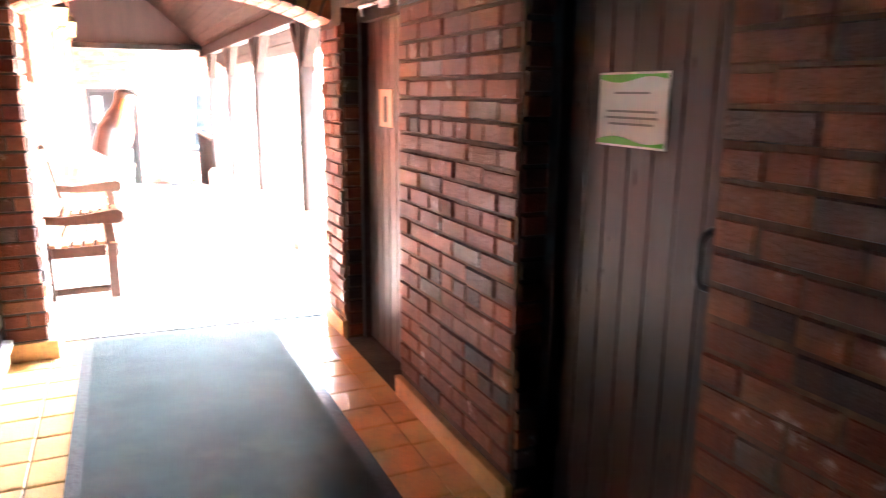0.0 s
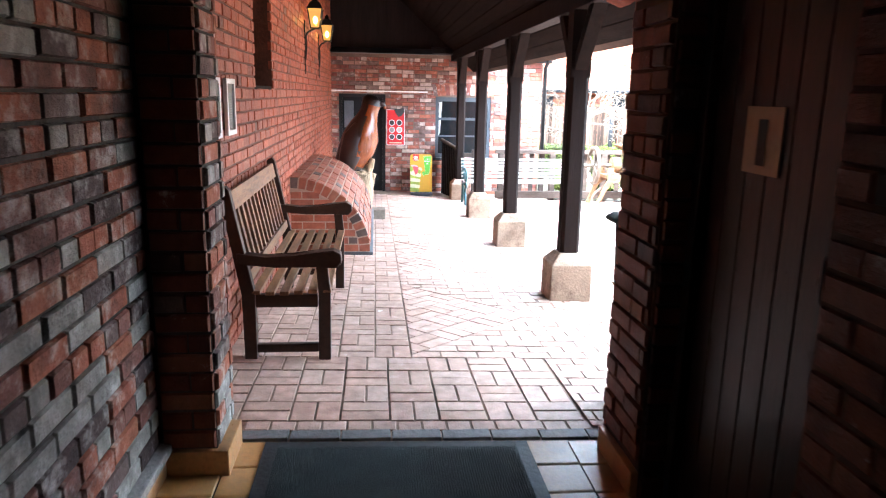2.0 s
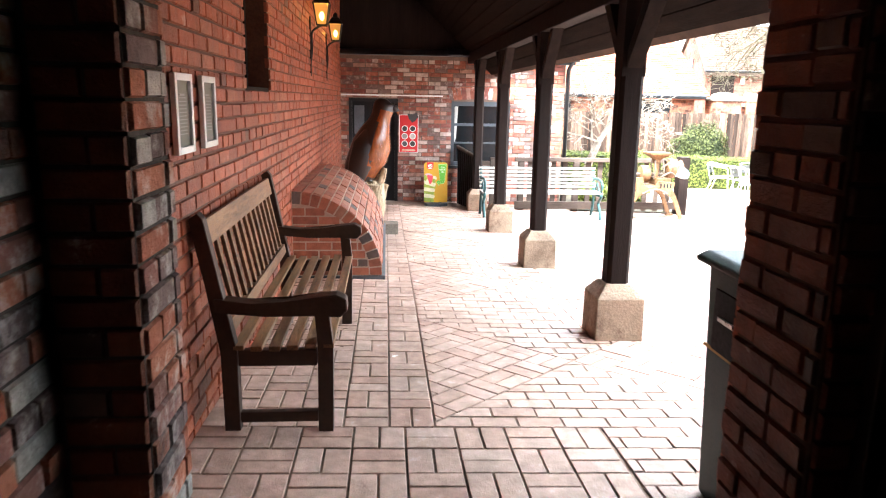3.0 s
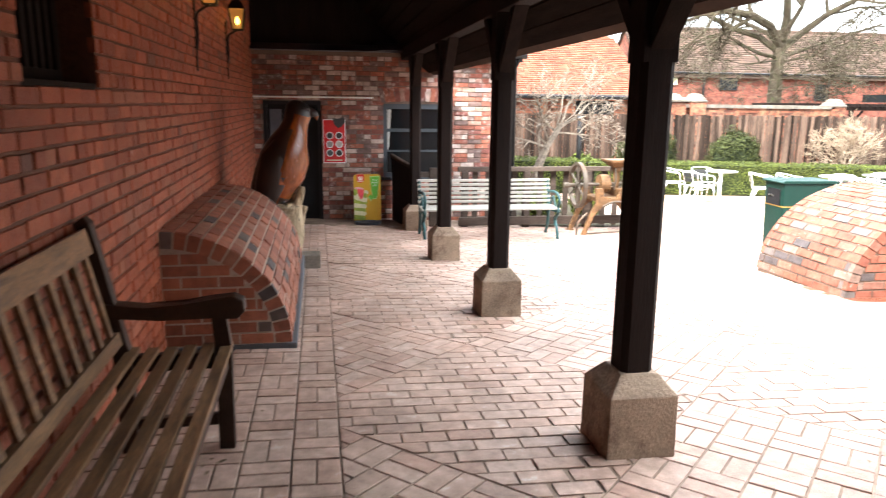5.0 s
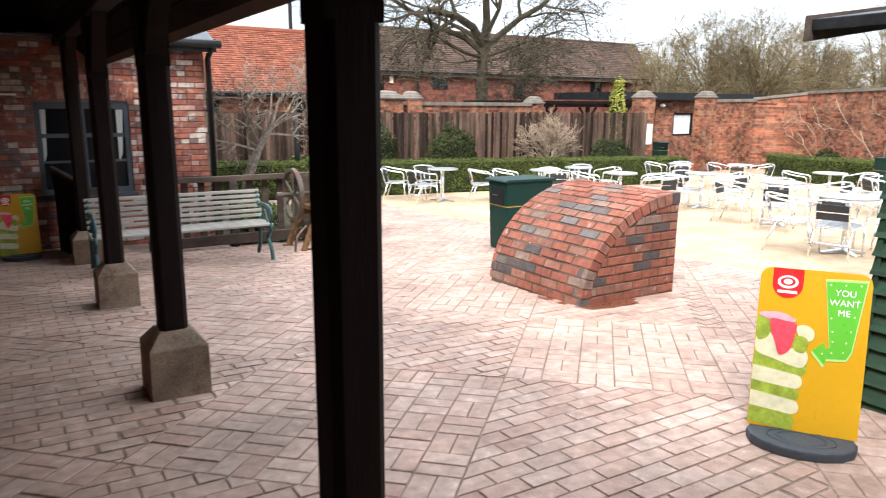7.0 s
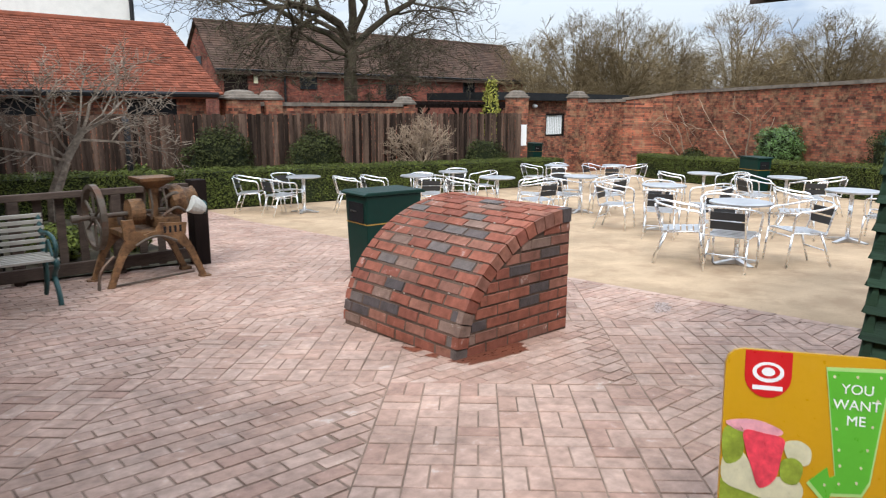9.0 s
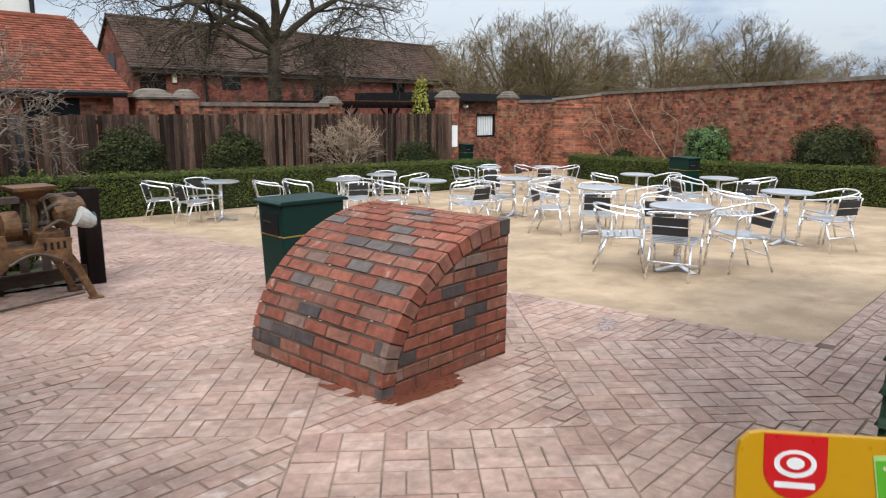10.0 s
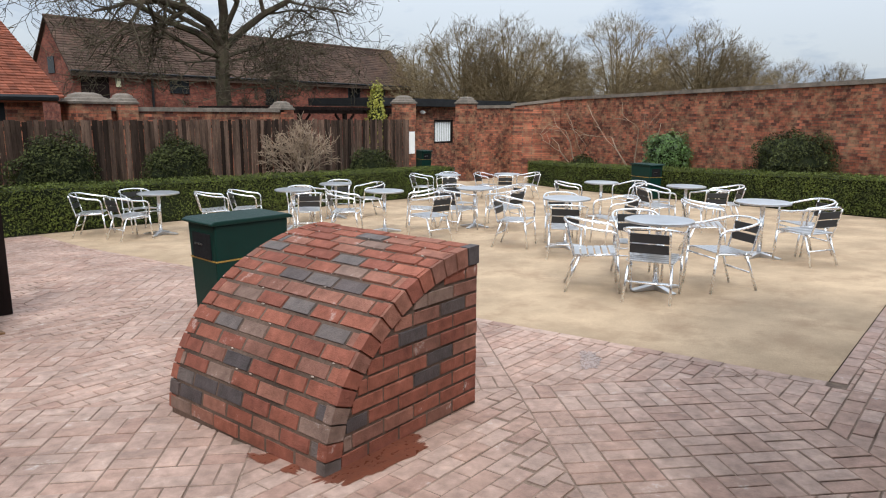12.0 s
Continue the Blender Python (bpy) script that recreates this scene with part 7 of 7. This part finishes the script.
def turned(p):
    """From the panels' own axes, which lie aslant, to the yard's."""
    return ((p[0] + p[1]) * R2, (p[1] - p[0]) * R2)


def slant(p):
    return ((p[0] - p[1]) * R2, (p[0] + p[1]) * R2)


polys = []
EDGE_X, EDGE_Y, SIDE = 8.62, 6.62, 1.525
for a in weave(0.0, 3.13, 1.8, 3.99):
    polys.append(a)
for a in weave(0.0, 3.99, 1.04, 13.9):
    polys.append(clip_box(a, 0.0, 3.99, 1.04, 13.9))
for k in range(14):
    polys.append(rect(0.27 + k * 0.11, 3.03, 0.11, 0.1))
for i in range(-10, 7):
    for j in range(-4, 9):
        p0, q0 = -2.12 + SIDE * i, 7.9 + SIDE * j
        cx, cy = turned((p0 + SIDE / 2, q0 + SIDE / 2))
        if not (0 < cx + 1.2 and cx - 1.2 < 12.5 and cy + 1.2 > 3 and cy - 1.2 < 18.5):
            continue
        if (i + j) % 2 == 0:
            own = [[turned(p) for p in a] for a in weave(p0, q0, p0 + SIDE, q0 + SIDE)]
        else:
            own = []
            for a in running(cx - 1.15, cy - 1.15, cx + 1.15, cy + 1.15):
                b = clip_box([slant(p) for p in a], p0, q0, p0 + SIDE, q0 + SIDE)
                if b:
                    own.append([turned(p) for p in b])
        for a in own:
            x0 = 1.04
            for piece in (clip_box(a, x0, 3.99, EDGE_X - 0.11, 18.75), clip_box(a, EDGE_X - 0.11, 3.2, 12.5, EDGE_Y - 0.11)):
                if piece and area(piece) > 0.0008:
                    polys.append(piece)
            piece = clip_box(a, 1.81, 3.07, EDGE_X - 0.11, 3.995)
            if piece and area(piece) > 0.0008:
                polys.append(piece)
y = EDGE_Y
while y < 18.6:
    polys.append(rect(EDGE_X - 0.11, y, 0.11, PL))
    y += PL
x = EDGE_X
while x < 12.5:
    polys.append(rect(x, EDGE_Y - 0.11, PL, 0.11))
    x += PL
for k in range(8):
    x = 0.262 + k * 0.215
    tagged(boxed("kerb_brick", (x, 2.945, level(x, 3) - 0.05, min(x + 0.207, 1.98), 3.022, level(x, 3) + 0.004), M_BLUEPAVER, passage, bevel=0.003), "blue-grey brick")
rngp = random.Random(99)
shared_paver = unit_piece("paving_brick", M_PAVER, 0.025)
tilt = Vector((FALL_X, FALL_Y, 1)).normalized()
verts, faces, singles = [], [], 0
for poly in polys:
    if not poly or len(poly) < 3:
        continue
    cx, cy = sum(p[0] for p in poly) / len(poly), sum(p[1] for p in poly) / len(poly)
    if math.hypot(cx - 6.35, cy - 8.85) < 0.55 or (cy > 13.2 and cx < 6.1):
        continue
    lift = rngp.uniform(-0.0025, 0.0025)
    whole = len(poly) == 4 and abs(area(poly) - PL * PW) < 0.0016
    if whole and singles < 300 and 2.3 < cx < 5.6 and 4.2 < cy < 8.6:
        e = Vector((poly[1][0] - poly[0][0], poly[1][1] - poly[0][1], 0))
        g = Vector((poly[3][0] - poly[0][0], poly[3][1] - poly[0][1], 0))
        le, lg = e.length, g.length
        n3 = tilt
        ex = (e - n3 * e.dot(n3)).normalized()
        gy = n3.cross(ex)
        o = Vector((cx, cy, level(cx, cy) + lift)) - ex * (le / 2 - 0.0048) - gy * (lg / 2 - 0.0048)
        basis = Matrix((ex, -n3, gy)).transposed().to_4x4()
        ob = new("paving_brick", shared_paver)
        ob.parent = yard
        ob.matrix_basis = Matrix.Translation(o) @ basis @ Matrix.Diagonal((le - 0.0096, 0.008, lg - 0.0096, 1))
        singles += 1
        continue
    o, n = len(verts), len(poly)
    for d, dz in ((0.0045, -0.006), (0.0045, -0.0025), (0.0075, 0.0)):
        for x, y in inset(poly, d):
            verts.append((x, y, level(x, y) + dz + lift))
    for r in (0, n):
        faces += [(o + r + k, o + r + (k + 1) % n, o + r + n + (k + 1) % n, o + r + n + k) for k in range(n)]
    faces.append(tuple(o + 2 * n + k for k in range(n)))
pieces_mesh("paving_bricks", verts, faces, M_PAVER, bed, "pinkish worn clay paving bricks")


# ---- damp stain at the arch's foot and a wet patch on the paving ----
def film(name, cx, cy, rx, ry, turn, seed, material, label):
    bm = bmesh.new()
    ring = []
    for k in range(72):
        t = 2 * math.pi * k / 72
        r = 1 + 0.3 * noise.noise(Vector((math.cos(t) * 13, math.sin(t) * 13, seed))) + 0.55 * noise.noise(Vector((math.cos(t) * 1.6, math.sin(t) * 1.6, seed))) + 0.25 * noise.noise(Vector((math.cos(t) * 5, math.sin(t) * 5, seed)))
        x, y = rx * r * math.cos(t), ry * r * math.sin(t)
        x, y = cx + x * math.cos(turn) - y * math.sin(turn), cy + x * math.sin(turn) + y * math.cos(turn)
        ring.append(bm.verts.new((x, y, level(x, y) + 0.0018)))
    bm.faces.new(ring)
    tagged(part(name, bm, material), label, "stain", kind="structure")


film("stain", 6.05, 8.15, 0.36, 0.1, 0.0, 3, M_WETPATCH, "rusty damp stain on the paving")
film("stain", 5.71, 8.5, 0.055, 0.16, 0.0, 8, M_WETPATCH, "rusty damp stain on the paving")
film("wet_patch", 8.1, 8.05, 0.2, 0.08, 0.5, 7, M_PUDDLE, "thin wet patch shining on the paving")


# ---- scraps and dry leaves blown onto the paving ----
def scrap(name, x, y, size, turn, seed, material, label, category):
    rng = random.Random(seed)
    bm = bmesh.new()
    ring = []
    for k in range(9):
        t = 2 * math.pi * k / 9
        rr = size * rng.uniform(0.6, 1.0)
        ring.append(bm.verts.new((rr * math.cos(t), rr * 0.55 * math.sin(t), rng.uniform(0.002, 0.3 * size))))
    mid = bm.verts.new((0, 0, 0.001))
    under = bm.verts.new((0, 0, -0.0005))
    for k in range(9):
        bm.faces.new((ring[k], ring[(k + 1) % 9], mid))
        bm.faces.new((ring[(k + 1) % 9], ring[k], under))
    ob = part(name, bm, material)
    ob.matrix_basis = pose(x, y, level(x, y) + 0.003, 0, 0, turn)
    tagged(ob, label, category, "litter on the paving")


scrap("paper_scrap", 0.87, 4.96, 0.028, 20, 1, M_PAPER, "small white scrap of paper lying on the paving", "litter")
rngl = random.Random(12)
for k in range(26):
    if k < 12:
        x, y = 0.47 + rngl.uniform(0, 0.2), rngl.uniform(5.1, 6.1)
    else:
        x, y = rngl.uniform(1.2, 5.5), rngl.uniform(5.0, 12.5)
    scrap("dry_leaf", x, y, rngl.uniform(0.012, 0.024), rngl.uniform(0, 360), 50 + k, M_TWIG, "small dry brown leaf fallen on the paving", "leaf")
